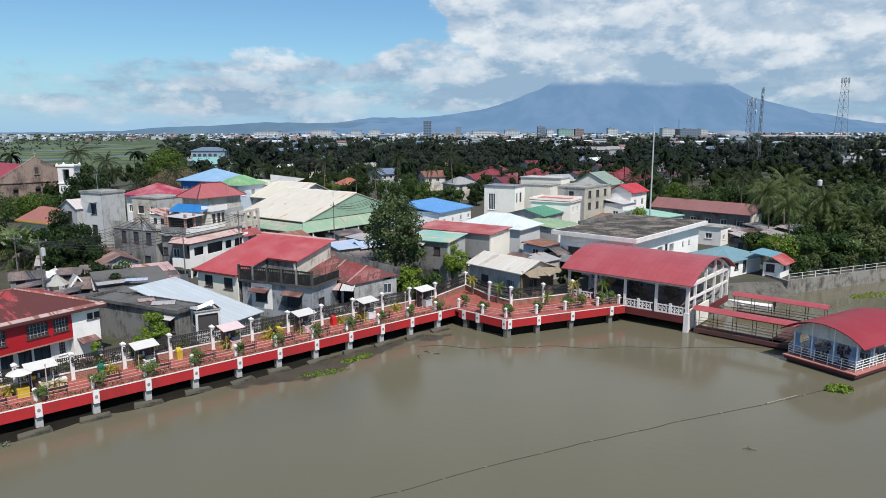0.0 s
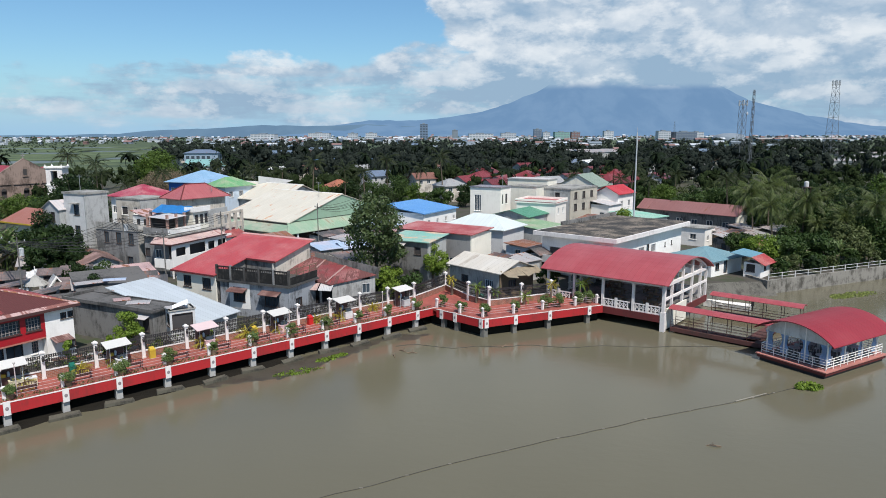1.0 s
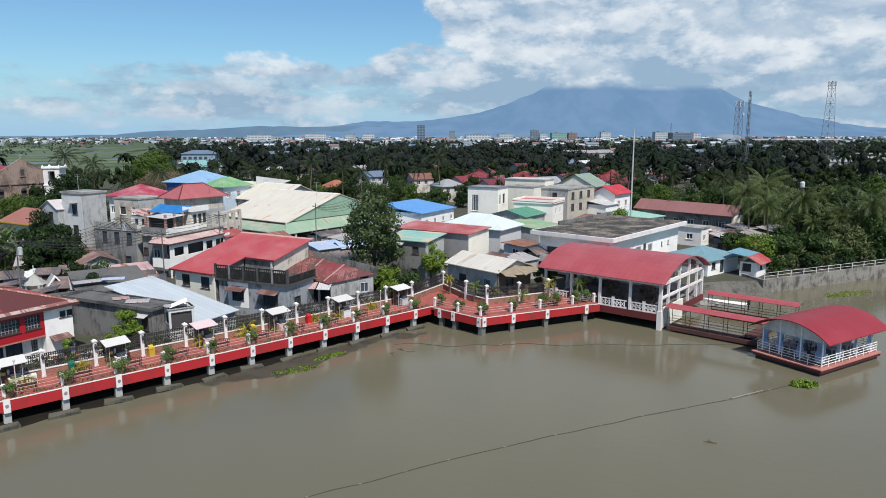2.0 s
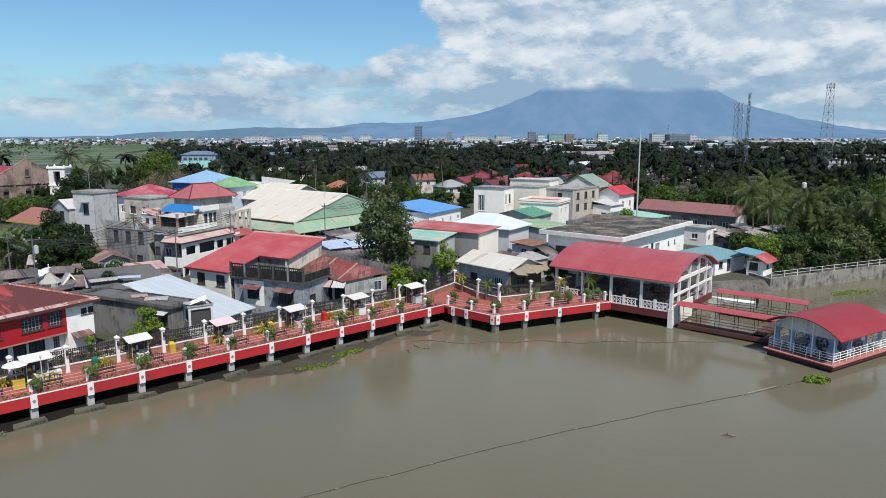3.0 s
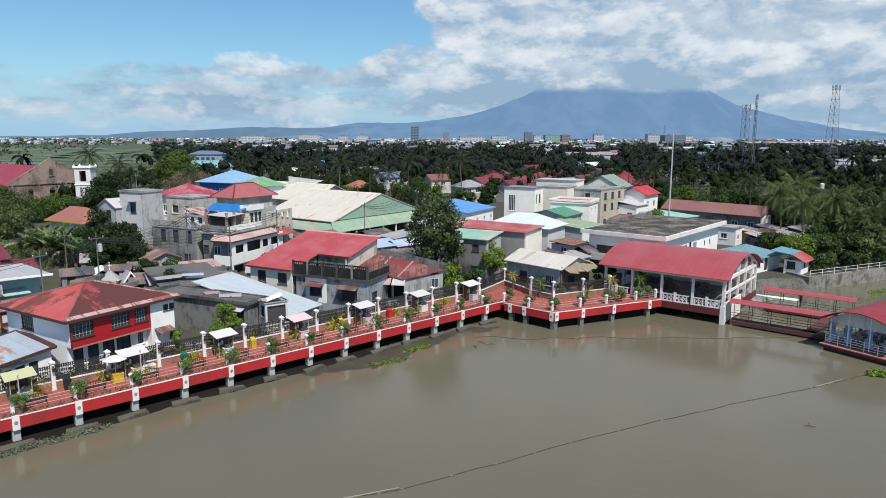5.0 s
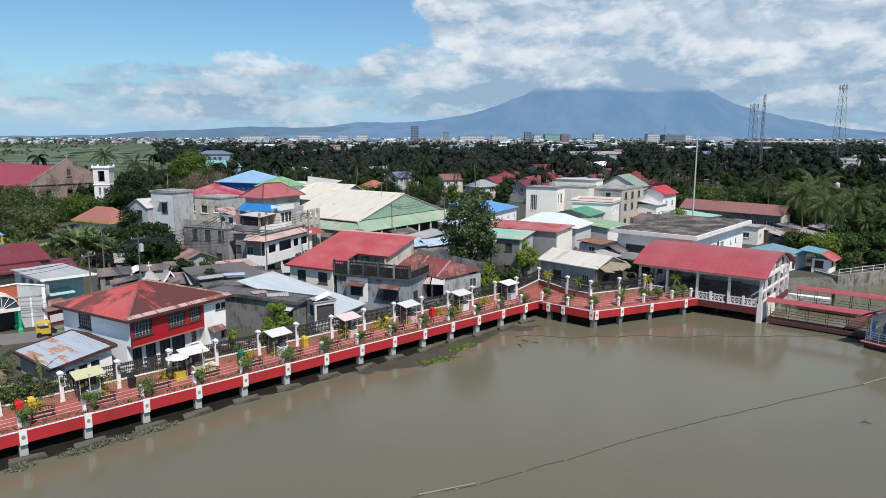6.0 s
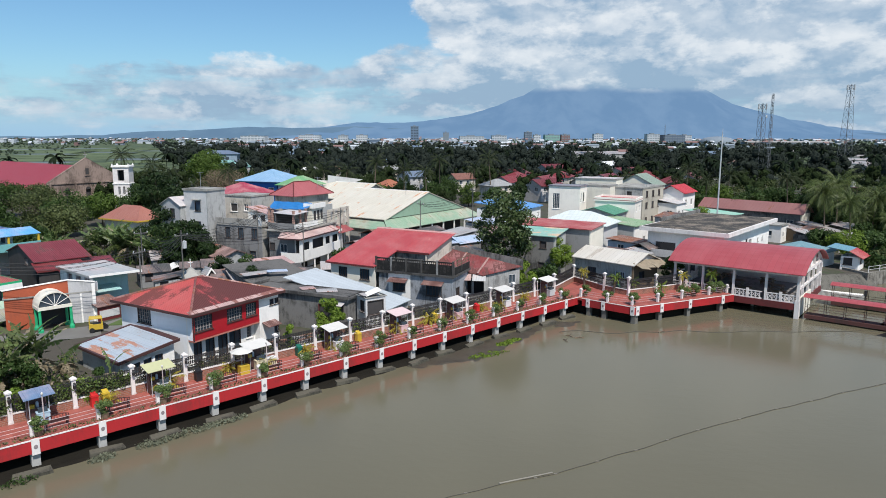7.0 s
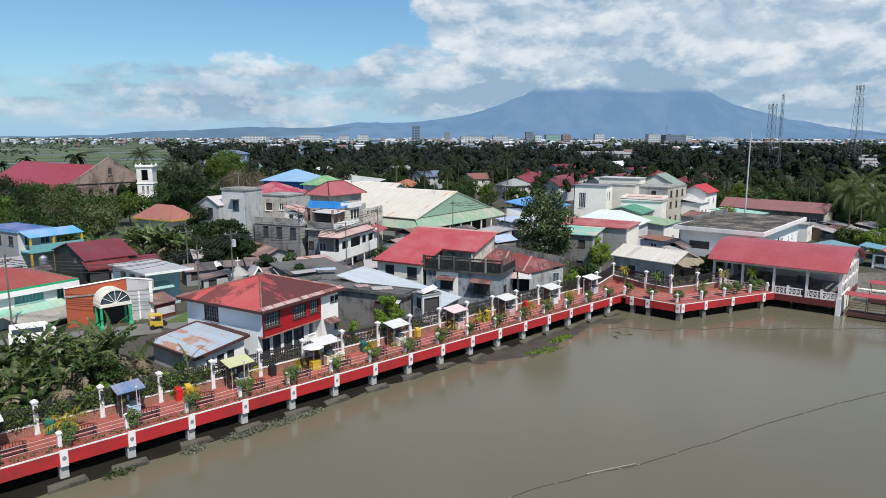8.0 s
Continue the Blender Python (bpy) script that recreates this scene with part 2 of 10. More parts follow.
def deck_mat():
    m, k, co = begin("red_paved_deck")
    s = k.n("ShaderNodeSeparateXYZ", {0: co})
    cx, cy = k.math("DIVIDE", s.outputs[0], 0.4), k.math("DIVIDE", s.outputs[1], 0.4)
    cell = k.n("ShaderNodeTexWhiteNoise", {0: k.n("ShaderNodeCombineXYZ", {0: k.math("FLOOR", cx), 1: k.math("FLOOR", cy)})}).outputs[0]
    gx = k.math("ABSOLUTE", k.math("SUBTRACT", k.math("FRACT", cx), 0.5))
    gy = k.math("ABSOLUTE", k.math("SUBTRACT", k.math("FRACT", cy), 0.5))
    grout = k.ramp(k.math("MAXIMUM", gx, gy), 0.46, 0.49)
    n = k.noise(co, 0.5, 6.0, 0.6)
    n2 = k.noise(co, 7.0, 4.0)
    col = k.mix(cell, (0.295, 0.072, 0.055), (0.375, 0.105, 0.080))
    col = k.mix(k.math("MULTIPLY", k.ramp(n, 0.45, 0.7), 0.6), col, (0.17, 0.06, 0.05))
    col = k.mix(k.math("MULTIPLY", grout, 0.5), col, (0.12, 0.06, 0.05))
    finish(k, col, 0.7, n2, 0.2, 0.01)
    return m


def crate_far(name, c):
    """Distance: paint whose colour already holds the haze of kilometres of moist air."""
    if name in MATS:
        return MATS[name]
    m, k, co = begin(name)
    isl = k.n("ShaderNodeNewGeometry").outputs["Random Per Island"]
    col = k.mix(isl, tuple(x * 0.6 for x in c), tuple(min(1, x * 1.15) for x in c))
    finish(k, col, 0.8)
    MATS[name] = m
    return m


WHITE = paint("white_wall_paint", (0.85, 0.825, 0.785), (0.45, 0.43, 0.40), 0.24)
CREAM = paint("cream_wall_paint", (0.74, 0.70, 0.60), (0.40, 0.37, 0.32), 0.25)
CREAMW = paint("warm_white_paint", (0.86, 0.81, 0.73), (0.5, 0.46, 0.40), 0.22)
PINKW = paint("white_trim_paint", (0.72, 0.68, 0.655), (0.33, 0.28, 0.26), 0.4)
GREYW = paint("bare_grey_plaster", (0.40, 0.40, 0.39), (0.11, 0.11, 0.10), 0.65)
PALEG = paint("pale_grey_paint", (0.56, 0.555, 0.55), (0.24, 0.24, 0.24), 0.32)
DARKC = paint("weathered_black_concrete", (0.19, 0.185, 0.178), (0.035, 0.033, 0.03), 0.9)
CONC = paint("stained_concrete", (0.33, 0.32, 0.295), (0.085, 0.08, 0.07), 0.85)
REDP = paint("red_wall_paint", (0.38, 0.010, 0.018), (0.20, 0.03, 0.025), 0.4, 0.5)
GIRD = paint("red_girder_paint", (0.40, 0.018, 0.022), (0.19, 0.025, 0.024), 0.65, 0.55)
MAROON = paint("maroon_paint", (0.13, 0.020, 0.020), (0.07, 0.02, 0.02), 0.5, 0.6)
SLABTOP = paint("mouldy_flat_roof", (0.22, 0.18, 0.14), (0.030, 0.028, 0.025), 1.0, 0.9, 0.45, -0.07)
SOOTROOF = paint("soot_black_roof", (0.115, 0.11, 0.105), (0.035, 0.034, 0.033), 1.0, 0.9, 0.3)
WCREAM = paint("weathered_cream_plaster", (0.56, 0.51, 0.44), (0.16, 0.145, 0.125), 0.75)
BLUEW = paint("pale_blue_paint", (0.50, 0.58, 0.66), (0.25, 0.27, 0.30), 0.4)
BRIGHTB = plain("bright_blue_paint", (0.02, 0.12, 0.42), 0.5)
STONE = paint("old_church_stone", (0.28, 0.205, 0.17), (0.095, 0.068, 0.055), 0.95, 0.95, 0.28, -0.01)
ORANGEW = paint("orange_wall_paint", (0.37, 0.080, 0.034), (0.22, 0.07, 0.04), 0.4)
GREYF = paint("light_grey_front", (0.46, 0.455, 0.46), (0.2, 0.2, 0.2), 0.4)
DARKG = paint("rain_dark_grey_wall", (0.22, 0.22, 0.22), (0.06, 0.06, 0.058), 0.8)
GREENP = plain("bright_green_paint", (0.02, 0.36, 0.16), 0.5)
MINT = paint("mint_green_paint", (0.30, 0.62, 0.50), (0.2, 0.3, 0.25), 0.3)
LGREEN = paint("faded_green_cladding", (0.26, 0.38, 0.28), (0.2, 0.26, 0.18), 0.45)
TEALW = paint("teal_cladding", (0.16, 0.42, 0.42), (0.15, 0.25, 0.25), 0.4)
YELL = plain("yellow_plastic", (0.52, 0.36, 0.04), 0.45)
BINRED = plain("red_plastic", (0.50, 0.02, 0.02), 0.45)
BINGRN = plain("dark_green_plastic", (0.01, 0.13, 0.09), 0.45)
BLACKP = plain("black_plastic", (0.015, 0.015, 0.017), 0.5)
IRON = plain("black_wrought_iron", (0.030, 0.028, 0.030), 0.55)
BROWNIRON = plain("dark_brown_iron", (0.07, 0.03, 0.028), 0.55)
STEEL = plain("galvanised_steel", (0.42, 0.43, 0.44), 0.4, 0.7)
GREYM = plain("grey_painted_metal", (0.45, 0.47, 0.48), 0.45)
WOOD = plain("weathered_wood", (0.16, 0.115, 0.075), 0.85, 0.0, 0.4)
BARK = plain("grey_brown_bark", (0.13, 0.10, 0.075), 0.95, 0.0, 0.4, 2.0, 0.6)
BRICK = brick_mat("rough_red_brick", (0.34, 0.125, 0.075), (0.24, 0.085, 0.055), (0.30, 0.24, 0.20), 0.30, 0.13)
GLASS = glass_dark()
# dark colour that stands in for the shade behind openings
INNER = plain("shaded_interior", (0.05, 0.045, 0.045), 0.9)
CANVAS = plain("white_canvas", (0.56, 0.54, 0.51), 0.8, 0.0, 0.12)
CANVASY = plain("pale_yellow_canvas", (0.46, 0.46, 0.26), 0.8, 0.0, 0.15)
CANVASP = plain("faded_pink_canvas", (0.60, 0.46, 0.46), 0.8, 0.0, 0.15)
BLUETARP = plain("blue_tarpaulin", (0.018, 0.16, 0.42), 0.45, 0.0, 0.3, 1.0, 0.8)
GROUND, MUD, WATER, DECK = ground_mat(), mud_mat(), water_mat(), deck_mat()
ASPHALT = plain("worn_asphalt", (0.16, 0.155, 0.145), 0.9, 0.0, 0.25, 0.6)
LEAF = leaf_mat("green_leaves", (0.017, 0.036, 0.010), (0.062, 0.105, 0.026))
LEAFD = leaf_mat("dark_leaves", (0.009, 0.021, 0.007), (0.032, 0.058, 0.016))
LEAFM = leaf_mat("fresh_green_leaves", (0.034, 0.068, 0.012), (0.115, 0.175, 0.032))
LEAFL = leaf_mat("lime_leaves", (0.075, 0.13, 0.018), (0.20, 0.28, 0.04))
LEAFY = leaf_mat("golden_leaves", (0.27, 0.24, 0.03), (0.46, 0.39, 0.06))
PALMG = leaf_mat("palm_fronds", (0.016, 0.032, 0.009), (0.128, 0.162, 0.048), 0.3, 0.5, 0.25)
BANANA = leaf_mat("banana_leaves", (0.034, 0.068, 0.017), (0.175, 0.235, 0.080), 0.35, 0.42, 0.35)
FEATHER = leaf_mat("feathery_leaves", (0.075, 0.125, 0.034), (0.20, 0.27, 0.095), 0.4)
DRYLEAF = leaf_mat("dry_banana_leaves", (0.13, 0.105, 0.065), (0.30, 0.25, 0.17), 0.2)
OLIVE = leaf_mat("olive_leaves", (0.038, 0.055, 0.017), (0.125, 0.150, 0.055))
DRY = leaf_mat("dry_twigs", (0.12, 0.095, 0.06), (0.22, 0.17, 0.11), 0.1)

# ---- mesh helpers ----
class G:
    """A growing list of vertices and faces, in metres."""
    def __init__(self):
        self.v, self.f, self.m = [], [], []

    def poly(self, pts, m=0):
        i = len(self.v)
        self.v += [tuple(p) for p in pts]
        self.f.append(tuple(range(i, i + len(pts))))
        self.m.append(m)
        return self

    def box(self, x0, x1, y0, y1, z0, z1, m=0):
        i = len(self.v)
        self.v += [(x, y, z) for z in (z0, z1) for x, y in ((x0, y0), (x1, y0), (x1, y1), (x0, y1))]
        for q in ((3, 2, 1, 0), (4, 5, 6, 7), (0, 1, 5, 4), (1, 2, 6, 5), (2, 3, 7, 6), (3, 0, 4, 7)):
            self.f.append(tuple(i + a for a in q))
            self.m.append(m)
        return self

    def slab(self, pts, th, m=0):
        """A plate: its upper face given, its thickness straight down."""
        n, i = len(pts), len(self.v)
        self.v += [tuple(p) for p in pts] + [(p[0], p[1], p[2] - th) for p in pts]
        self.f.append(tuple(range(i, i + n)))
        self.f.append(tuple(range(i + 2 * n - 1, i + n - 1, -1)))
        for a in range(n):
            b = (a + 1) % n
            self.f.append((i + a, i + n + a, i + n + b, i + b))
        self.m += [m] * (n + 2)
        return self

    def tube(self, p, q, r, r2=None, n=6, m=0, caps=True):
        p, q = Vector(p), Vector(q)
        r2 = r if r2 is None else r2
        d = (q - p).normalized()
        a = d.orthogonal().normalized()
        b = d.cross(a)
        i = len(self.v)
        for c, rr in ((p, r), (q, r2)):
            for j in range(n):
                w = 2 * math.pi * j / n
                self.v.append(tuple(c + (a * math.cos(w) + b * math.sin(w)) * rr))
        for j in range(n):
            k = (j + 1) % n
            self.f.append((i + j, i + k, i + n + k, i + n + j))
        self.m += [m] * n
        if caps:
            self.f += [tuple(range(i + n - 1, i - 1, -1)), tuple(range(i + n, i + 2 * n))]
            self.m += [m, m]
        return self

    def path(self, pts, r, n=6, m=0, r2=None):
        r2 = r if r2 is None else r2
        for j in range(len(pts) - 1):
            a, b = j / (len(pts) - 1), (j + 1) / (len(pts) - 1)
            self.tube(pts[j], pts[j + 1], r + (r2 - r) * a, r + (r2 - r) * b, n, m)
        return self

    def lathe(self, prof, n=10, m=0, x=0.0, y=0.0):
        i = len(self.v)
        for r, z in prof:
            self.v += [(x + r * math.cos(2 * math.pi * j / n), y + r * math.sin(2 * math.pi * j / n), z) for j in range(n)]
        for a in range(len(prof) - 1):
            for j in range(n):
                k = (j + 1) % n
                self.f.append((i + a * n + j, i + a * n + k, i + (a + 1) * n + k, i + (a + 1) * n + j))
                self.m.append(m)
        self.f.append(tuple(i + (len(prof) - 1) * n + j for j in range(n)))
        self.m.append(m)
        return self

    def weld(self):
        """Joins touching corners and drops the faces shut inside."""
        idx, vs, remap = {}, [], []
        for v in self.v:
            k = (round(v[0], 3), round(v[1], 3), round(v[2], 3))
            if k not in idx:
                idx[k] = len(vs)
                vs.append(v)
            remap.append(idx[k])
        fs = [tuple(remap[i] for i in f) for f in self.f]
        seen = {}
        for f in fs:
            k = frozenset(f)
            seen[k] = seen.get(k, 0) + 1
        keep = [i for i, f in enumerate(fs) if seen[frozenset(f)] == 1 and len(set(f)) > 2]
        self.v, self.f, self.m = vs, [fs[i] for i in keep], [self.m[i] for i in keep]
        return self

    def mesh(self, name, mats, smooth=False):
        me = bpy.data.meshes.new(name)
        me.from_pydata(self.v, [], self.f)
        for mt in (mats if isinstance(mats, (list, tuple)) else [mats]):
            me.materials.append(mt)
        me.polygons.foreach_set("material_index", self.m)
        if smooth:
            me.polygons.foreach_set("use_smooth", [True] * len(self.f))
        me.update()
        return me


def part(name, g, mats, parent=None, label="", m=None, smooth=False):
    ob = new(name, g.mesh(name, mats, smooth) if isinstance(g, G) else g)
    if parent is not None:
        ob.parent = parent
    if m is not None:
        ob.matrix_basis = m
    if label:
        tagged(ob, label)
    return ob


def thing(name, label, category, x=0.0, y=0.0, z=0.0, rz=0.0, group="", s=1.0):
    ob = new(name)
    ob.empty_display_size = 0.3
    ob.matrix_basis = pose(x, y, z, 0, 0, rz) @ Matrix.Scale(s, 4)
    return tagged(ob, label, category, group)


def solid(name, g, mats, label, kind="structure", category="", m=None, smooth=False):
    ob = part(name, g, mats, None, "", m, smooth)
    return tagged(ob, label, category, "", kind)


def quads_mesh(name, corners, mats, midx=None):
    """A mesh of loose quads from an array (n, 4, 3)."""
    n = len(corners)
    me = bpy.data.meshes.new(name)
    me.vertices.add(4 * n)
    me.vertices.foreach_set("co", np.asarray(corners, np.float32).ravel())
    me.loops.add(4 * n)
    me.loops.foreach_set("vertex_index", np.arange(4 * n, dtype=np.int32))
    me.polygons.add(n)
    me.polygons.foreach_set("loop_start", np.arange(0, 4 * n, 4, dtype=np.int32))
    for mt in (mats if isinstance(mats, (list, tuple)) else [mats]):
        me.materials.append(mt)
    if midx is not None:
        me.polygons.foreach_set("material_index", np.asarray(midx, np.int32))
    me.update(calc_edges=True)
    me.validate()
    return me


def leaves(rng, centres, radii, count, size, droop=0.3, shell=0.55, lift=0.35):
    """Leaf quads scattered through ellipsoid clumps: centres (k,3), radii (k,3), count per clump."""
    c = np.repeat(np.asarray(centres, float), count, 0)
    r = np.repeat(np.asarray(radii, float), count, 0)
    n = len(c)
    d = rng.normal(size=(n, 3))
    d /= np.linalg.norm(d, axis=1, keepdims=True)
    rad = shell + (1 - shell) * rng.random((n, 1)) ** 0.5
    p = c + d * r * rad
    out = d + rng.normal(scale=0.6, size=(n, 3))
    out[:, 2] += lift
    out /= np.linalg.norm(out, axis=1, keepdims=True)
    a = np.cross(out, rng.normal(size=(n, 3)))
    a /= np.linalg.norm(a, axis=1, keepdims=True) + 1e-9
    a[:, 2] -= droop
    b = np.cross(out, a)
    sz = size * (0.6 + 0.8 * rng.random((n, 1)))
    a, b = a * sz, b * sz * 0.55
    return np.stack([p - a, p + b, p + a, p - b], 1)


def clumps(rng, n, rx, ry, rz, zc, cr):
    """Clump centres over an uneven crown."""
    d = rng.normal(size=(n, 3))
    d /= np.linalg.norm(d, axis=1, keepdims=True)
    rad = 0.45 + 0.55 * rng.random((n, 1)) ** 0.6
    c = d * rad * np.array([rx, ry, rz]) + np.array([0, 0, zc])
    r = cr * (0.6 + 0.8 * rng.random((n, 1))) * np.array([1, 1, 0.75])
    return c, r


def tree(name, label, x, y, z, height, width, mat, seed, n=34, count=70, size=0.28, low=0.3, category="tree"):
    rng = np.random.default_rng(seed)
    t = thing(name, label, category, x, y, z, 0)
    top, base = height, height * low
    zc, rz = (top + base) / 2, (top - base) / 2
    c, r = clumps(rng, n, width / 2 * 0.85, width / 2 * 0.85, rz * 0.85, zc, width * 0.17)
    g = G()
    fork = base + rz * 0.5
    sway = rng.normal(size=2) * 0.3
    trunk = [(0, 0, -0.2), (sway[0] * 0.5, sway[1] * 0.5, fork * 0.5), (sway[0], sway[1], fork)]
    rt = 0.018 * height + 0.06
    g.path(trunk, rt, 8, 0, rt * 0.6)
    for q in c[:9]:
        mid = (Vector(trunk[-1]) + Vector(q)) / 2 + Vector((0, 0, -0.3))
        g.path([trunk[-1], mid, q], rt * 0.45, 5, 0, rt * 0.1)
    part("trunk", g, BARK, t)
    part("crown", quads_mesh("crown", leaves(rng, c, r, int(count * 2.3), size * 0.62, 0.3, 0.4), mat), None, t)
    return t


def palm_mesh(seed, height, fronds=18, length=3.4, mat=None, lean=0.8):
    """Coconut palm: a ringed, leaning trunk and feathered, drooping fronds."""
    rng = np.random.default_rng(seed)
    g = G()
    ang = rng.random() * 6.28
    pts = [(lean * math.cos(ang) * (k / 6) ** 1.6, lean * math.sin(ang) * (k / 6) ** 1.6, height * k / 6 - 0.1) for k in range(7)]
    g.path(pts, 0.17, 7, 0, 0.10)
    top = np.array(pts[-1])
    quads = []
    for i in range(fronds):
        az = 2 * math.pi * i / fronds + rng.normal() * 0.2
        el = 1.40 - 2.1 * ((i * 0.618) % 1.0)
        L = length * (0.85 + 0.45 * rng.random())
        h = np.array([math.cos(az), math.sin(az), 0])
        side = np.array([-math.sin(az), math.cos(az), 0])
        pos, e = top.copy(), el
        for k in range(11):
            step = (h * math.cos(e) + np.array([0, 0, math.sin(e)])) * L / 11
            nxt = pos + step
            quads.append([pos + side * 0.03, nxt + side * 0.03, nxt - side * 0.03, pos - side * 0.03])
            ll = 0.95 * math.sin(math.pi * (0.12 + 0.84 * k / 11)) * length / 3.4
            if k > 0:
                for sgn in (-1, 1):
                    for sub in (0.0, 0.5):
                        b0 = pos + step * sub
                        tip = b0 + side * sgn * ll * 0.55 + step * 0.8 + np.array([0, 0, -0.62 * ll + rng.normal() * 0.12])
                        wv = step * 0.36
                        quads.append([b0, b0 + wv, tip + wv * 0.15, tip])
            pos = nxt
            e -= 0.09 + 0.07 * rng.random()
    return g.mesh("trunk", BARK), quads_mesh("crown", np.array(quads), mat or PALMG)


def palm(name, label, x, y, z, seed, height, fronds=18, length=3.4, mat=None, lean=0.8, category="palm tree"):
    t = thing(name, label, category, x, y, z)
    tr, cr = palm_mesh(seed, height, fronds, length, mat, lean)
    part("trunk", tr, None, t)
    part("crown", cr, None, t)
    return t


def banana(x, y, z, seed, height=3.2, name="banana_plant", mat=None, dry=0.25, wide=0.2):
    """Stem and torn, mostly upright leaves; the lowest hang dry."""
    rng = np.random.default_rng(seed)
    t = thing(name, "broad-leaved banana plant with torn upright leaves", "banana plant", x, y, z)
    g = G().path([(0, 0, -0.1), (0.05, 0, height * 0.3), (0.1, 0.05, height * 0.6)], 0.14, 7, 0, 0.08)
    part("stem", g, mat or BANANA, t)
    quads, idx = [], []
    for i in range(13):
        az = 2.4 * i + rng.normal() * 0.3
        dead = i >= 13 * (1 - dry)
        e = (1.5 - 0.75 * (i / 13) - 0.2 * rng.random()) if not dead else 0.3 - 0.6 * rng.random()
        L = height * (0.5 + 0.3 * rng.random()) * (0.7 if dead else 1.0)
        h = np.array([math.cos(az), math.sin(az), 0])
        side = np.array([-math.sin(az), math.cos(az), 0])
        twist = rng.normal() * 0.5
        pos = np.array([0.1, 0.05, height * (0.5 if not dead else 0.42)])
        for k in range(9):
            w0 = wide * math.sin(math.pi * (0.08 + 0.92 * k / 9)) ** 0.7 * height / 3.2
            w1 = wide * max(0.02, math.sin(math.pi * (0.08 + 0.92 * (k + 1) / 9))) ** 0.7 * height / 3.2
            if k == 0:
                w0 = 0.03
            step = (h * math.cos(e) + np.array([0, 0, math.sin(e)])) * L / 9
            nxt = pos + step
            sd = side * math.cos(twist) + np.cross(side, step / np.linalg.norm(step)) * math.sin(twist)
            for sgn in (-1, 1):
                dr = np.array([0, 0, -0.3 - 0.3 * rng.random()])
                gap = 0.35 + 0.6 * rng.random()
                tear = 0.6 + 0.5 * rng.random()
                quads.append([pos, nxt, pos + step * gap + (sd * sgn + dr) * w1 * tear, pos + (sd * sgn + dr) * w0 * tear])
                idx.append(1 if dead or rng.random() < 0.06 else 0)
            pos = nxt
            e -= 0.13 if not dead else 0.22
    part("leaves", quads_mesh("leaves", np.array(quads), [mat or BANANA, DRYLEAF], idx), None, t)
    return t


def bush(name, label, x, y, z, w, h, mat, seed, count=60, n=10, size=0.14, category="shrub"):
    rng = np.random.default_rng(seed)
    c, r = clumps(rng, n, w / 2 * 0.75, w / 2 * 0.75, h / 2 * 0.8, h / 2, w * 0.2)
    ob = part(name, quads_mesh(name, leaves(rng, c, r, int(count * 1.8), size * 0.68, 0.3, 0.4), mat), None, None, "", pose(x, y, z))
    return tagged(ob, label, category)


# ---- houses ----
BARC = plain("grey_glazing_bar", (0.30, 0.27, 0.26), 0.6)


def frame_of(A, B, C):
    A, B, C = Vector(A), Vector(B), Vector(C)
    rz = math.degrees(math.atan2(B.y - A.y, B.x - A.x))
    L = (B - A).length
    n = Vector((-(B - A).y, (B - A).x)).normalized()
    return A, rz, L, abs((C - A).dot(n))


def wall_run(g, x0, x1, z0, z1, th, holes, m=0, flip=None):
    """A wall along local x with rectangular holes, its outer face at y = 0 and its depth inward; flip maps (x, y) to the plan."""
    xs = sorted({x0, x1, *(min(max(h[0], x0), x1) for h in holes), *(min(max(h[0] + h[2], x0), x1) for h in holes)})
    zs = sorted({z0, z1, *(min(max(z0 + h[1], z0), z1) for h in holes), *(min(max(z0 + h[1] + h[3], z0), z1) for h in holes)})
    for a, b in zip(xs, xs[1:]):
        for c, d in zip(zs, zs[1:]):
            mid = ((a + b) / 2, (c + d) / 2)
            hole = any(h[0] < mid[0] < h[0] + h[2] and z0 + h[1] < mid[1] < z0 + h[1] + h[3] for h in holes)
            if hole:
                continue
            (ax, ay), (bx, by) = flip(a, 0.0), flip(b, th)
            g.box(min(ax, bx), max(ax, bx), min(ay, by), max(ay, by), c, d, m)


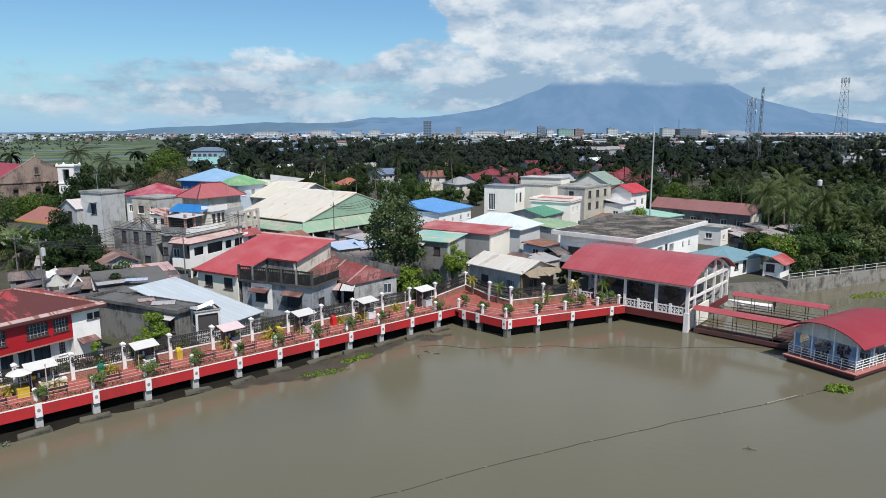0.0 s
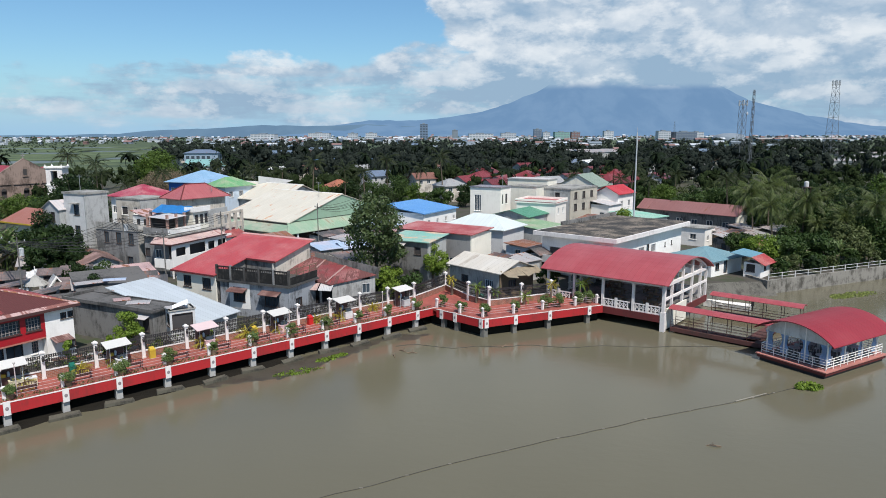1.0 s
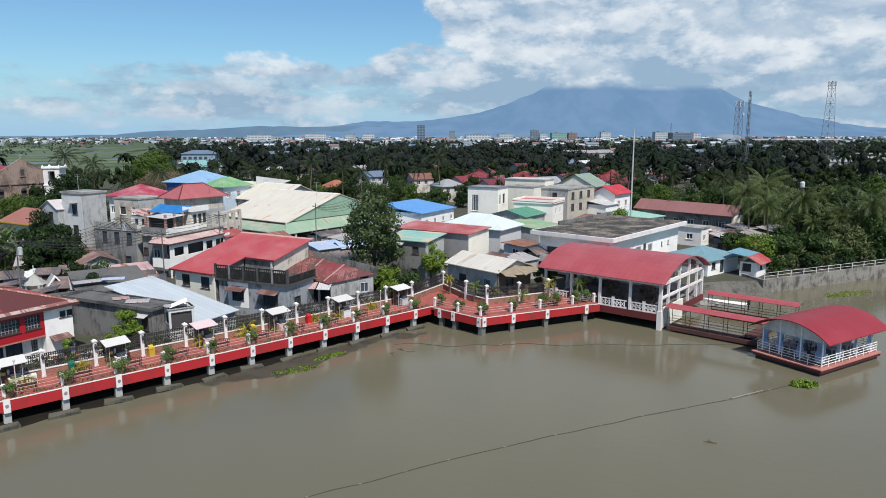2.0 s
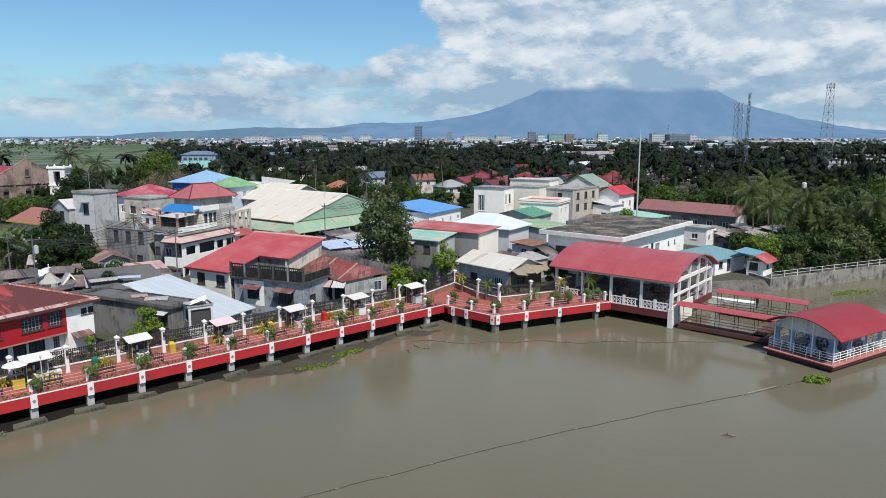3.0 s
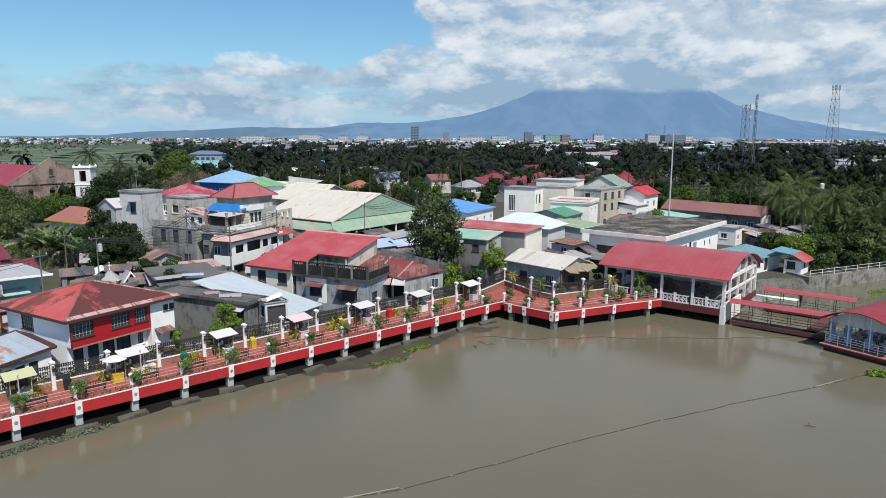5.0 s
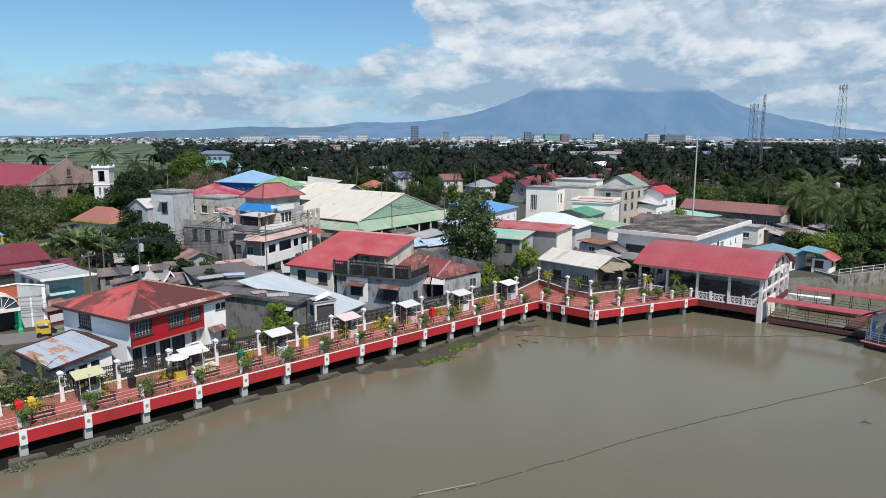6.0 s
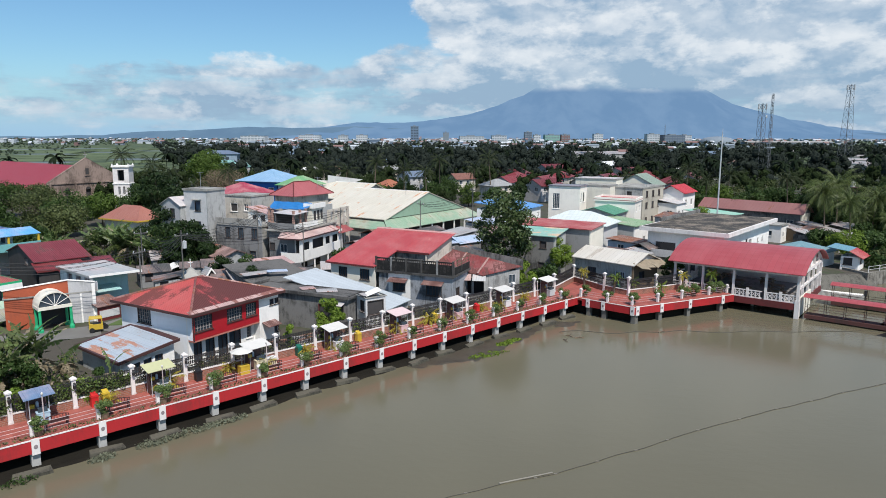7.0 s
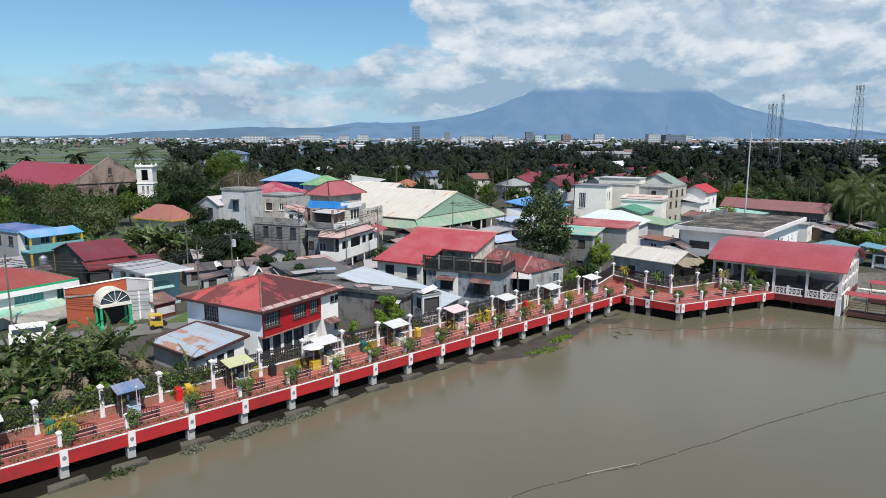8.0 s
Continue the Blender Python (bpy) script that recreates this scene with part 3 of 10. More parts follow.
def window_in(parent, flip, u, v, w, h, style="bars", frame_mat=None, pane_mat=None, label=""):
    """A window set into its opening: frame and mullions, with the pane behind them."""
    fm, pm = frame_mat or WHITE, pane_mat or GLASS
    g, t = G(), 0.07

    def bx(a, b, c, d, y0, y1, gg):
        (ax, ay), (bx_, by) = flip(a, y0), flip(b, y1)
        gg.box(min(ax, bx_), max(ax, bx_), min(ay, by), max(ay, by), c, d)
    for a, b, c, d in ((u, u + w, v, v + t), (u, u + w, v + h - t, v + h), (u, u + t, v + t, v + h - t), (u + w - t, u + w, v + t, v + h - t)):
        bx(a, b, c, d, 0.02, 0.12, g)
    nb = {"bars": max(1, round(w / 0.45)), "two": 1, "grid": max(2, round(w / 0.35)), "open": 0, "door": 0}[style]
    bars = []
    for i in range(1, nb + 1):
        x = u + w * i / (nb + 1)
        bars.append((x - 0.02, x + 0.02, v + t, v + h - t, 0.04, 0.1))
    if style == "grid":
        for i in range(1, 4):
            z = v + h * i / 4
            bars.append((u + t, u + w - t, z - 0.015, z + 0.015, 0.05, 0.09))
    if style != "grid":
        for b in bars:
            bx(*b, g)
    ob = part("door" if style == "door" else "window", g.weld(), fm, parent, label)
    if style == "grid":
        for b in bars:
            gb = G()
            bx(*b, gb)
            part("glazing_bar", gb, BARC, ob)
    p = G()
    bx(u + t, u + w - t, v + t, v + h - t, 0.13, 0.15, p)
    part("pane", p, pm, ob)
    if style != "door":
        s = G()
        bx(u - 0.08, u + w + 0.08, v - 0.07, v - 0.002, -0.08, 0.12, s)
        part("sill", s, fm, ob)
    return ob


def roof_on(parent, kind, L, W, z, rise, over, mat0, mat1=None, th=0.1, ridge=None, fascia=None, x0=0.0, y0=0.0, name="roof"):
    """Roofs over the rectangle x0..x0+L, y0..y0+W: gable_x, gable_y, hip, shed_y, shed_x, flat."""
    a, b, c, d = x0 - over, x0 + L + over, y0 - over, y0 + W + over
    g, my, mx = G(), (c + d) / 2, (a + b) / 2
    caps = []
    if kind == "gable_x":
        g.slab([(a, c, z), (b, c, z), (b, my, z + rise), (a, my, z + rise)], th)
        g.slab([(a, my, z + rise), (b, my, z + rise), (b, d, z), (a, d, z)], th)
        caps.append([(a, my, z + rise), (b, my, z + rise)])
    elif kind == "gable_y":
        g.slab([(a, c, z), (mx, c, z + rise), (mx, d, z + rise), (a, d, z)], th)
        g.slab([(mx, c, z + rise), (b, c, z), (b, d, z), (mx, d, z + rise)], th)
        caps.append([(mx, c, z + rise), (mx, d, z + rise)])
    elif kind == "hip":
        k = min(b - a, d - c) / 2 * 0.96
        if b - a >= d - c:
            p, q = (a + k, my, z + rise), (b - k, my, z + rise)
            g.slab([(a, c, z), (b, c, z), q, p], th)
            g.slab([p, q, (b, d, z), (a, d, z)], th)
            g.slab([(a, d, z), (a, c, z), p], th, 1)
            g.slab([(b, c, z), (b, d, z), q], th, 1)
        else:
            p, q = (mx, c + k, z + rise), (mx, d - k, z + rise)
            g.slab([(a, d, z), (a, c, z), p, q], th, 1)
            g.slab([(b, c, z), (b, d, z), q, p], th, 1)
            g.slab([(a, c, z), (b, c, z), p], th)
            g.slab([q, (b, d, z), (a, d, z)], th)
        caps += [[p, q], [(a, c, z), p], [(a, d, z), p if b - a >= d - c else q], [(b, c, z), q if b - a >= d - c else p], [(b, d, z), q]]
    elif kind == "shed_y":
        g.slab([(a, c, z), (b, c, z), (b, d, z + rise), (a, d, z + rise)], th)
    elif kind == "shed_x":
        g.slab([(a, c, z), (b, c, z + rise), (b, d, z + rise), (a, d, z)], th)
    elif kind == "flat":
        g.slab([(a, c, z), (b, c, z), (b, d, z), (a, d, z)], th)
    r = part(name, g, [mat0, mat1 or mat0], parent)
    if caps and ridge is not None:
        cg = G()
        for p, q in caps:
            cg.tube(Vector(p) + Vector((0, 0, 0.02)), Vector(q) + Vector((0, 0, 0.02)), 0.11, None, 5)
        part("ridge_cap", cg, ridge, r)
    if fascia is not None and kind in ("hip", "flat"):
        fg = G()
        h = 0.22
        fg.box(a - 0.03, b + 0.03, c - 0.05, c - 0.005, z - h, z + 0.02).box(a - 0.03, b + 0.03, d + 0.005, d + 0.05, z - h, z + 0.02)
        fg.box(a - 0.05, a - 0.005, c, d, z - h, z + 0.02).box(b + 0.005, b + 0.05, c, d, z - h, z + 0.02)
        part("fascia", fg, fascia, r)
    return r


def house(name, label, A, B, C, z0, z1, wall, roof=None, right=(), left=(), inset=0.4, category="house", group="", th=0.18, floors=True, gable=None):
    """A house on the plan corner A (nearest the river), B (along its right face) and C (along its left face).
    right, left: openings (from, height, width, height, style, frame, pane) on those faces. roof: keywords of roof_on."""
    A, rz, L, Wd = frame_of(A, B, C)
    t = thing(name, label, category, A.x, A.y, z0, rz, group)
    i, H = inset, z1 - z0
    x1, y1 = L - i, Wd - i
    fr = lambda u, y: (i + u, i + y)
    fl = lambda u, y: (i + y, i + u)
    g = G()
    wall_run(g, 0, L - 2 * i, 0, H, th, right, 0, fr)
    gl = G()
    wall_run(gl, th, Wd - 2 * i, 0, H, th, left, 0, fl)
    gl.box(x1 - th, x1, i + th, y1, 0, H).box(i + th, x1 - th, y1 - th, y1, 0, H)
    gl.box(i + th, x1 - th, i + th, y1 - th, -0.2, 0.05)
    if gable:
        kind, rise = gable
        if kind == "gable_x":
            for x in (i, x1 - th):
                gl.slab([(x, i, H), (x + th, i, H), (x + th, (i + y1) / 2, H + rise), (x, (i + y1) / 2, H + rise)], 0.001)
                gl.poly([(x, i, H), (x, y1, H), (x, (i + y1) / 2, H + rise)]).poly([(x + th, i, H), (x + th, y1, H), (x + th, (i + y1) / 2, H + rise)])
        else:
            for y in (i, y1 - th):
                gl.poly([(i, y, H), (x1, y, H), ((i + x1) / 2, y, H + rise)]).poly([(i, y + th, H), (x1, y + th, H), ((i + x1) / 2, y + th, H + rise)])
    part("front_wall", g.weld(), wall[0] if isinstance(wall, tuple) else wall, t)
    part("side_wall", gl.weld(), wall[1] if isinstance(wall, tuple) else wall, t)
    for u, v, w, h, *rest in right:
        window_in(t, fr, u, v, w, h, *rest)
    for u, v, w, h, *rest in left:
        window_in(t, fl, u, v, w, h, *rest)
    if roof:
        roof_on(t, L=L - 2 * i, W=Wd - 2 * i, z=H, x0=i, y0=i, over=i, **roof)
    return t, L, Wd

# ---- river, land, banks ----
OX, OY, RUN = -30.02, 48.72, 41.17        # river edge of the promenade: a point on it and its bearing
CR, SR = math.cos(radians(RUN)), math.sin(radians(RUN))


def prom(s, p):
    """Plan point s metres along the promenade and p metres inland of its river edge."""
    return OX + s * CR - p * SR, OY + s * SR + p * CR


g = G().poly([(-4200, -4200, 0), (4200, -4200, 0), (4200, 4400, 0), (-4200, 4400, 0)])
solid("water", g, WATER, "muddy grey-brown river water with faint ripples", category="river")

shore = [prom(s, 3.2) for s in (-900, -300, -120, -60, -20, 10, 40)] + [(3.5, 86), (9, 81.5), (17, 84), (27, 90), (38, 90.5), (43.5, 92.0), (48.2, 92.0),
         (67, 100.5), (110, 119), (260, 184), (900, 470), (3300, 1500)]
g = G()
far = []
for i in range(len(shore)):
    w = radians(188 - 168 * i / (len(shore) - 1))
    far.append((4650 * math.cos(w), 4650 * math.sin(w)))
for i in range(len(shore) - 1):
    (a, b), (c, d) = shore[i], shore[i + 1]
    (e, f), (h, j) = far[i], far[i + 1]
    ks = (0, 0.012, 0.05, 0.2, 1.0)
    for k0, k1 in zip(ks, ks[1:]):
        g.poly([(a + (e - a) * k0, b + (f - b) * k0, 1.6), (c + (h - c) * k0, d + (j - d) * k0, 1.6),
                (c + (h - c) * k1, d + (j - d) * k1, 1.6), (a + (e - a) * k1, b + (f - b) * k1, 1.6)])
solid("ground", g, GROUND, "flat riverside land of bare earth, grass and distant fields", category="ground")

# muddy bank under the promenade, and the shelf that shows at its foot
g = G()
rows_p = (-2.6, -1.45, -0.95, -0.55, -0.1, 0.8, 2.2, 3.4)
rows_z = (-0.75, -0.22, -0.06, 0.08, 0.12, 0.22, 0.8, 1.65)
steps = [-130 + 0.9 * i for i in range(192)]
for i, s in enumerate(steps):
    for p, z in zip(rows_p, rows_z):
        wob = 0.55 * noise.noise((s * 0.13, p * 0.1, 3)) + 0.4 * noise.noise((s * 0.5, p * 0.4, 7))
        fall = 0.20 if s > 24 else 0.0
        x, y = prom(s, p + (wob if p < 2 else 0))
        g.v.append((x, y, z - fall * (p < 2) + 0.10 * noise.noise((s * 0.8, p, 1))))
n = len(rows_p)
for i in range(len(steps) - 1):
    for j in range(n - 1):
        g.f.append((i * n + j, (i + 1) * n + j, (i + 1) * n + j + 1, i * n + j + 1))
        g.m.append(0)
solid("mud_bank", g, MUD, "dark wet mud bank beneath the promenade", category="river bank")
# near-black wall added under the corner deck in place of its deep shade
g = G()
for (a, b), (c, d) in (((1.6, 77.6), (7.4, 72.4)), ((7.4, 72.4), (21.4, 78.6))):
    g.slab([(a, b, 1.70), (c, d, 1.70), (c - 0.1, d + 1.6, 1.70), (a - 0.1, b + 1.6, 1.70)], 2.3)
solid("mud_bank", g, MUD, "added dark bank filling the shade under the corner deck", category="river bank")
# low shoal of wet mud and debris off the corner bays
g = G()
ns, np_ = 64, 16
for i in range(ns + 1):
    for j in range(np_ + 1):
        s, p = 8.0 + 32.0 * i / ns, -0.2 - 5.4 * j / np_
        body = 1.0 - ((s - 25.0) / 15.0) ** 2 - ((p + 0.2) / (3.4 + 1.2 * math.sin(s * 0.35))) ** 2
        rough = 0.5 * noise.noise((s * 0.28, p * 0.6, 4)) + 0.35 * noise.noise((s * 0.9, p * 1.5, 9)) + 0.2 * noise.noise((s * 2.6, p * 3.2, 2))
        x, y = prom(s, p)
        g.v.append((x, y, max(-0.3, 0.06 * body + 0.075 * rough - 0.012)))
for i in range(ns):
    for j in range(np_):
        k = i * (np_ + 1) + j
        g.f.append((k + 1, k + np_ + 2, k + np_ + 1, k))
        g.m.append(0)
SHOAL = paint("silty_wet_mud", (0.062, 0.056, 0.040), (0.030, 0.027, 0.020), 0.8, 0.5, 0.9)
solid("mud_bank", g, SHOAL, "low shoal of wet silt just above the water", category="river bank", smooth=True)
g = G()
edge = [(-1, 80), (3.5, 86), (9, 81.5), (17, 84), (27, 90), (38, 90.5), (43.5, 92), (48.3, 92.1)]
for (a, b), (c, d) in zip(edge, edge[1:]):
    for k in range(8):
        u0, u1 = k / 8, (k + 1) / 8
        o = [2.6 + 1.3 * noise.noise(((a + (c - a) * u) * 0.35, (b + (d - b) * u) * 0.3, 2)) for u in (u0, u1)]
        p, q = (a + (c - a) * u0, b + (d - b) * u0), (a + (c - a) * u1, b + (d - b) * u1)
        g.poly([(p[0] + 0.6, p[1] - o[0], -0.5), (q[0] + 0.6, q[1] - o[1], -0.5), (*q, 1.62), (*p, 1.62)])
solid("mud_bank", g, paint("rubbly_shore", (0.115, 0.108, 0.092), (0.03, 0.028, 0.024), 0.9, 0.95, 0.7), "sloping dark muddy shore behind the corner and pavilion", category="river bank")

# sea wall on the far side of the inlet, with its rail
g = G()
wall_pts = [(47.6, 91.0), (67, 99.6), (110, 118.4), (260, 183), (900, 469)]
for (a, b), (c, d) in zip(wall_pts, wall_pts[1:]):
    k = Vector((c - a, d - b)).normalized()
    nx, ny = -k.y * 0.45, k.x * 0.45
    g.slab([(a, b, 1.95), (c, d, 1.95), (c + nx, d + ny, 1.95), (a + nx, b + ny, 1.95)], 2.6)
g.slab([(47.6, 91.0, 1.93), (48.05, 91.0, 1.93), (47.0, 95.5, 1.93), (46.55, 95.5, 1.93)], 2.6)
sw = solid("sea_wall", g, paint("river_wall_concrete", (0.23, 0.215, 0.19), (0.06, 0.055, 0.045), 0.95, 0.95, 0.9), "tide-stained concrete river wall with a pale pipe rail", category="sea wall")
g = G()
a, b = Vector((47.9, 91.4, 0)), Vector((110, 118.9, 0))
for i in range(27):
    p = a.lerp(b, i / 26)
    g.box(p.x - 0.045, p.x + 0.045, p.y - 0.045, p.y + 0.045, 1.95, 2.85)
for z in (2.35, 2.8):
    g.tube((a.x, a.y, z), (b.x, b.y, z), 0.032, None, 5)
part("guard_rail", g, PALEG, sw, "pale pipe rail on short posts")

# ---- promenade ----
BASE = pose(OX, OY, 0, 0, 0, RUN)
promenade = tagged(new("promenade"), "raised riverside promenade with red paving and a red concrete edge beam", "promenade", "", "structure")
promenade.matrix_basis = BASE
DZ = 2.0
g = G().box(-62, 43.2, 0.32, 4.3, DZ - 0.25, DZ)
part("deck", g, DECK, promenade, "red paved walking deck")
to_local = BASE.inverted()


def loc(x, y, z):
    return tuple(to_local @ Vector((x, y, z)))


deck2 = [(2.25, 76.0), (7.25, 71.55), (21.7, 77.9), (20.4, 84.2), (16.2, 82.0), (12.4, 79.9), (8.3, 78.1), (6.1, 80.8), (3.4, 86.4), (-0.9, 80.2)]
g = G().slab([loc(x, y, DZ - 0.004) for x, y in deck2], 0.25)
part("deck", g, DECK, promenade, "red paved walking deck at the corner bay")


def beam(p, q, name="edge_beam", lift=0.0):
    """Red edge beam with a white capping along its top, between two plan points."""
    p, q = Vector(loc(*p, 0)), Vector(loc(*q, 0))
    d = (q - p).normalized()
    nrm = Vector((-d.y, d.x, 0)) * 0.3
    g = G().slab([p + Vector((0, 0, DZ - 0.02)), q + Vector((0, 0, DZ - 0.02)), q + nrm + Vector((0, 0, DZ - 0.02)), p + nrm + Vector((0, 0, DZ - 0.02))], 0.86)
    ob = part(name, g, GIRD, promenade, "red-painted concrete edge beam, scuffed and stained")
    o = Vector((d.y, -d.x, 0)) * 0.02
    c = G().slab([p + o + Vector((0, 0, DZ + 0.06)), q + o + Vector((0, 0, DZ + 0.06)), q + nrm * 0.36 + Vector((0, 0, DZ + 0.05)), p + nrm * 0.36 + Vector((0, 0, DZ + 0.05))], 0.068)
    part("coping", c, PINKW, ob, "white-painted coping")
    return ob


corner_in, corner_out, pav_end = (2.25, 76.0), (7.25, 71.4), (21.8, 77.7)
for k in range(-15, 11):
    beam(prom(4 * k, 0), prom(min(4 * k + 4, 42.85), 0))
beam(corner_in, corner_out)
beam(corner_out, pav_end)

pier_mesh = G().box(-0.26, 0.26, 0.16, 0.68, -1.0, 1.12).box(-0.30, 0.30, 0.12, 0.72, 0.95, 1.135).mesh("pier", paint("pale_pier_concrete", (0.40, 0.39, 0.37), (0.10, 0.095, 0.08), 0.9))
# corner piers: the same stained concrete, darkened to hold the deck's shade
shaded_pier_mesh = G().box(-0.26, 0.26, 0.16, 0.68, -1.0, 1.12).box(-0.30, 0.30, 0.12, 0.72, 0.95, 1.135).mesh("pier", paint("shaded_pier_concrete", (0.15, 0.145, 0.13), (0.04, 0.04, 0.035), 0.9))
plate_mesh = G().box(-0.235, 0.235, -0.09, -0.004, 1.04, 2.13).mesh("plaque", PINKW)
seal = G()
for j in range(14):
    w0, w1 = 2 * math.pi * j / 14, 2 * math.pi * (j + 1) / 14
    seal.poly([(0, -0.115, 1.58), (0.125 * math.cos(w0), -0.105, 1.58 + 0.15 * math.sin(w0)), (0.125 * math.cos(w1), -0.105, 1.58 + 0.15 * math.sin(w1))])
seal_mesh = seal.mesh("seal", plain("worn_seal_paint", (0.24, 0.20, 0.21), 0.6, 0.0, 0.5, 14.0))


def bay(k):
    """Place of the k-th pier along the promenade; the bays upstream are a little wider."""
    return 4.0 * k if k > 0 else 4.08 * k


def pier_at(m, mesh=None):
    ob = part("pier", mesh or pier_mesh, None, promenade, "", m)
    pl = part("plaque", plate_mesh, None, ob, "white plaque with a round dark seal")
    part("seal", seal_mesh, None, pl)


for k in range(-14, 11):
    pier_at(pose(bay(k), 0, 0))
for (a, b), (c, d), us in ((corner_in, corner_out, (0.12, 0.42, 0.97)), (corner_out, pav_end, (0.03, 0.26, 0.54, 0.88))):
    w = math.degrees(math.atan2(d - b, c - a)) - RUN
    for u in us:
        x, y, _ = loc(a + (c - a) * u, b + (d - b) * u, 0)
        pier_at(pose(x, y, 0, 0, 0, w), shaded_pier_mesh)

# broken footing slabs at the pier feet
rng = random.Random(5)
slab_g = G()
slab_g.v = [(-1.5, -0.45, -0.5), (1.5, -0.5, -0.5), (1.45, 0.45, -0.5), (-1.4, 0.5, -0.5), (-1.45, -0.4, 0.22), (1.4, -0.45, 0.18), (1.35, 0.4, 0.26), (-1.3, 0.45, 0.30)]
slab_g.f = [(3, 2, 1, 0), (4, 5, 6, 7), (0, 1, 5, 4), (1, 2, 6, 5), (2, 3, 7, 6), (3, 0, 4, 7)]
slab_g.m = [0] * 6
slab_mesh = slab_g.mesh("footing", paint("slimy_footing_concrete", (0.085, 0.078, 0.058), (0.02, 0.019, 0.015), 0.9, 0.9, 0.8))
for k in range(-9, 11):
    t = part("footing", slab_mesh, None, promenade, "", pose(bay(k) - 0.25 + rng.uniform(-0.3, 0.3), -0.62 + rng.uniform(-0.2, 0.2), 0.03, rng.uniform(-5, 5), rng.uniform(-3, 3), -1 + rng.uniform(-7, 7)) @ Matrix.Diagonal((0.80, 0.72, 1.0, 1)))

# ---- landward fence: pillars, low brick wall, wrought iron ----
fence = tagged(new("perimeter_fence"), "white pillars joined by low red brick wall and dark iron panels", "fence", "", "structure")
fence.matrix_basis = BASE
pil = G().box(-0.145, 0.145, -0.145, 0.145, 0, 2.2).box(-0.17, 0.17, -0.17, 0.17, 0, 0.15).box(-0.21, 0.21, -0.21, 0.21, 2.16, 2.26)
for a, b in (((-0.22, -0.22), (0.22, -0.22)), ((0.22, -0.22), (0.22, 0.22)), ((0.22, 0.22), (-0.22, 0.22)), ((-0.22, 0.22), (-0.22, -0.22))):
    pil.poly([(*a, 2.26), (*b, 2.26), (0, 0, 2.44)])
pil_mesh = pil.mesh("pillar", PINKW)
lamp = G().box(-0.06, 0.06, -0.42, -0.20, 1.95, 2.0).lathe([(0.05, 1.55), (0.10, 1.6), (0.12, 1.85), (0.03, 1.96)], 8, 0, 0, -0.34)
lamp_mesh = lamp.mesh("wall_lantern", IRON)


def iron_mesh(length):
    """Wrought-iron panel with close uprights, rails and scrolls."""
    g = G()
    h0, h1 = 0.72, 1.95
    for z in (h0 + 0.08, 1.2, 1.75, h1):
        g.box(0, length, -0.02, 0.02, z - 0.022, z + 0.022)
    k = max(2, int(length / 0.16))
    for i in range(k + 1):
        x = length * i / k
        g.box(x - 0.013, x + 0.013, -0.013, 0.013, h0, h1 + 0.08)
        if i < k:
            cx, r = x + length / k / 2, length / k * 0.42
            for zc in (1.0, 1.47, 1.85):
                pts = [(cx + r * math.cos(2 * math.pi * j / 6), 0.0, zc + r * 1.3 * math.sin(2 * math.pi * j / 6)) for j in range(7)]
                for p, q in zip(pts, pts[1:]):
                    g.box(min(p[0], q[0]) - 0.01, max(p[0], q[0]) + 0.01, -0.01, 0.01, min(p[2], q[2]) - 0.01, max(p[2], q[2]) + 0.01)
    return g.mesh("iron_panel", IRON)


def fence_run(pts, first=True):
    """Pillars at the points (promenade coordinates) with wall and iron between."""
    meshes = {}
    for i, (s, p) in enumerate(pts):
        w = 0.0
        if i + 1 < len(pts):
            s2, p2 = pts[i + 1]
            w = math.atan2(p2 - p, s2 - s)
            L = math.hypot(s2 - s, p2 - p)
            key = round(L, 2)
            if key not in meshes:
                meshes[key] = (G().box(0.17, L - 0.17, -0.1, 0.1, -0.02, 0.66).mesh("low_wall", BRICK),
                               G().box(0.17, L - 0.17, -0.14, 0.14, 0.66, 0.74).mesh("coping", PINKW), iron_mesh(L - 0.36))
            m = pose(s, p, DZ, 0, 0, math.degrees(w))
            lw = part("low_wall", meshes[key][0], None, fence, "low red brick wall with white coping", m)
            part("coping", meshes[key][1], None, lw)
            part("iron_panel", meshes[key][2], None, lw, "dark wrought-iron panel", pose(0.18, 0, 0.02))
        if i or first:
            ob = part("pillar", pil_mesh, None, fence, "white square pillar with a pyramid cap", pose(s, p, DZ, 0, 0, math.degrees(w)))
            part("wall_lantern", lamp_mesh, None, ob, "small black lantern")


fence_run([(3.45 + 3.93 * k if k > 0 else 3.35 + 4.05 * k, 4.0) for k in range(-14, 11)])
run2 = [loc(x, y, 0)[:2] for x, y in ((-0.35, 79.85), (3.4, 86.0), (6.1, 80.3), (8.4, 77.6), (12.4, 79.3), (16.2, 81.1))]
fence_run(run2, False)

# ---- river-side rail: short posts with white caps, three pipes ----
rail = tagged(new("river_railing"), "low river railing of capped posts and white pipes", "railing", "", "structure")
rail.matrix_basis = BASE
post_mesh = G().box(-0.12, 0.12, -0.12, 0.12, 0, 0.92).box(-0.17, 0.17, -0.17, 0.17, 0.92, 1.02).lathe([(0.18, 1.02), (0.14, 1.09), (0.02, 1.14)], 8).mesh("post", PINKW)
PIPE = plain("dull_white_pipe_paint", (0.52, 0.42, 0.41), 0.45)


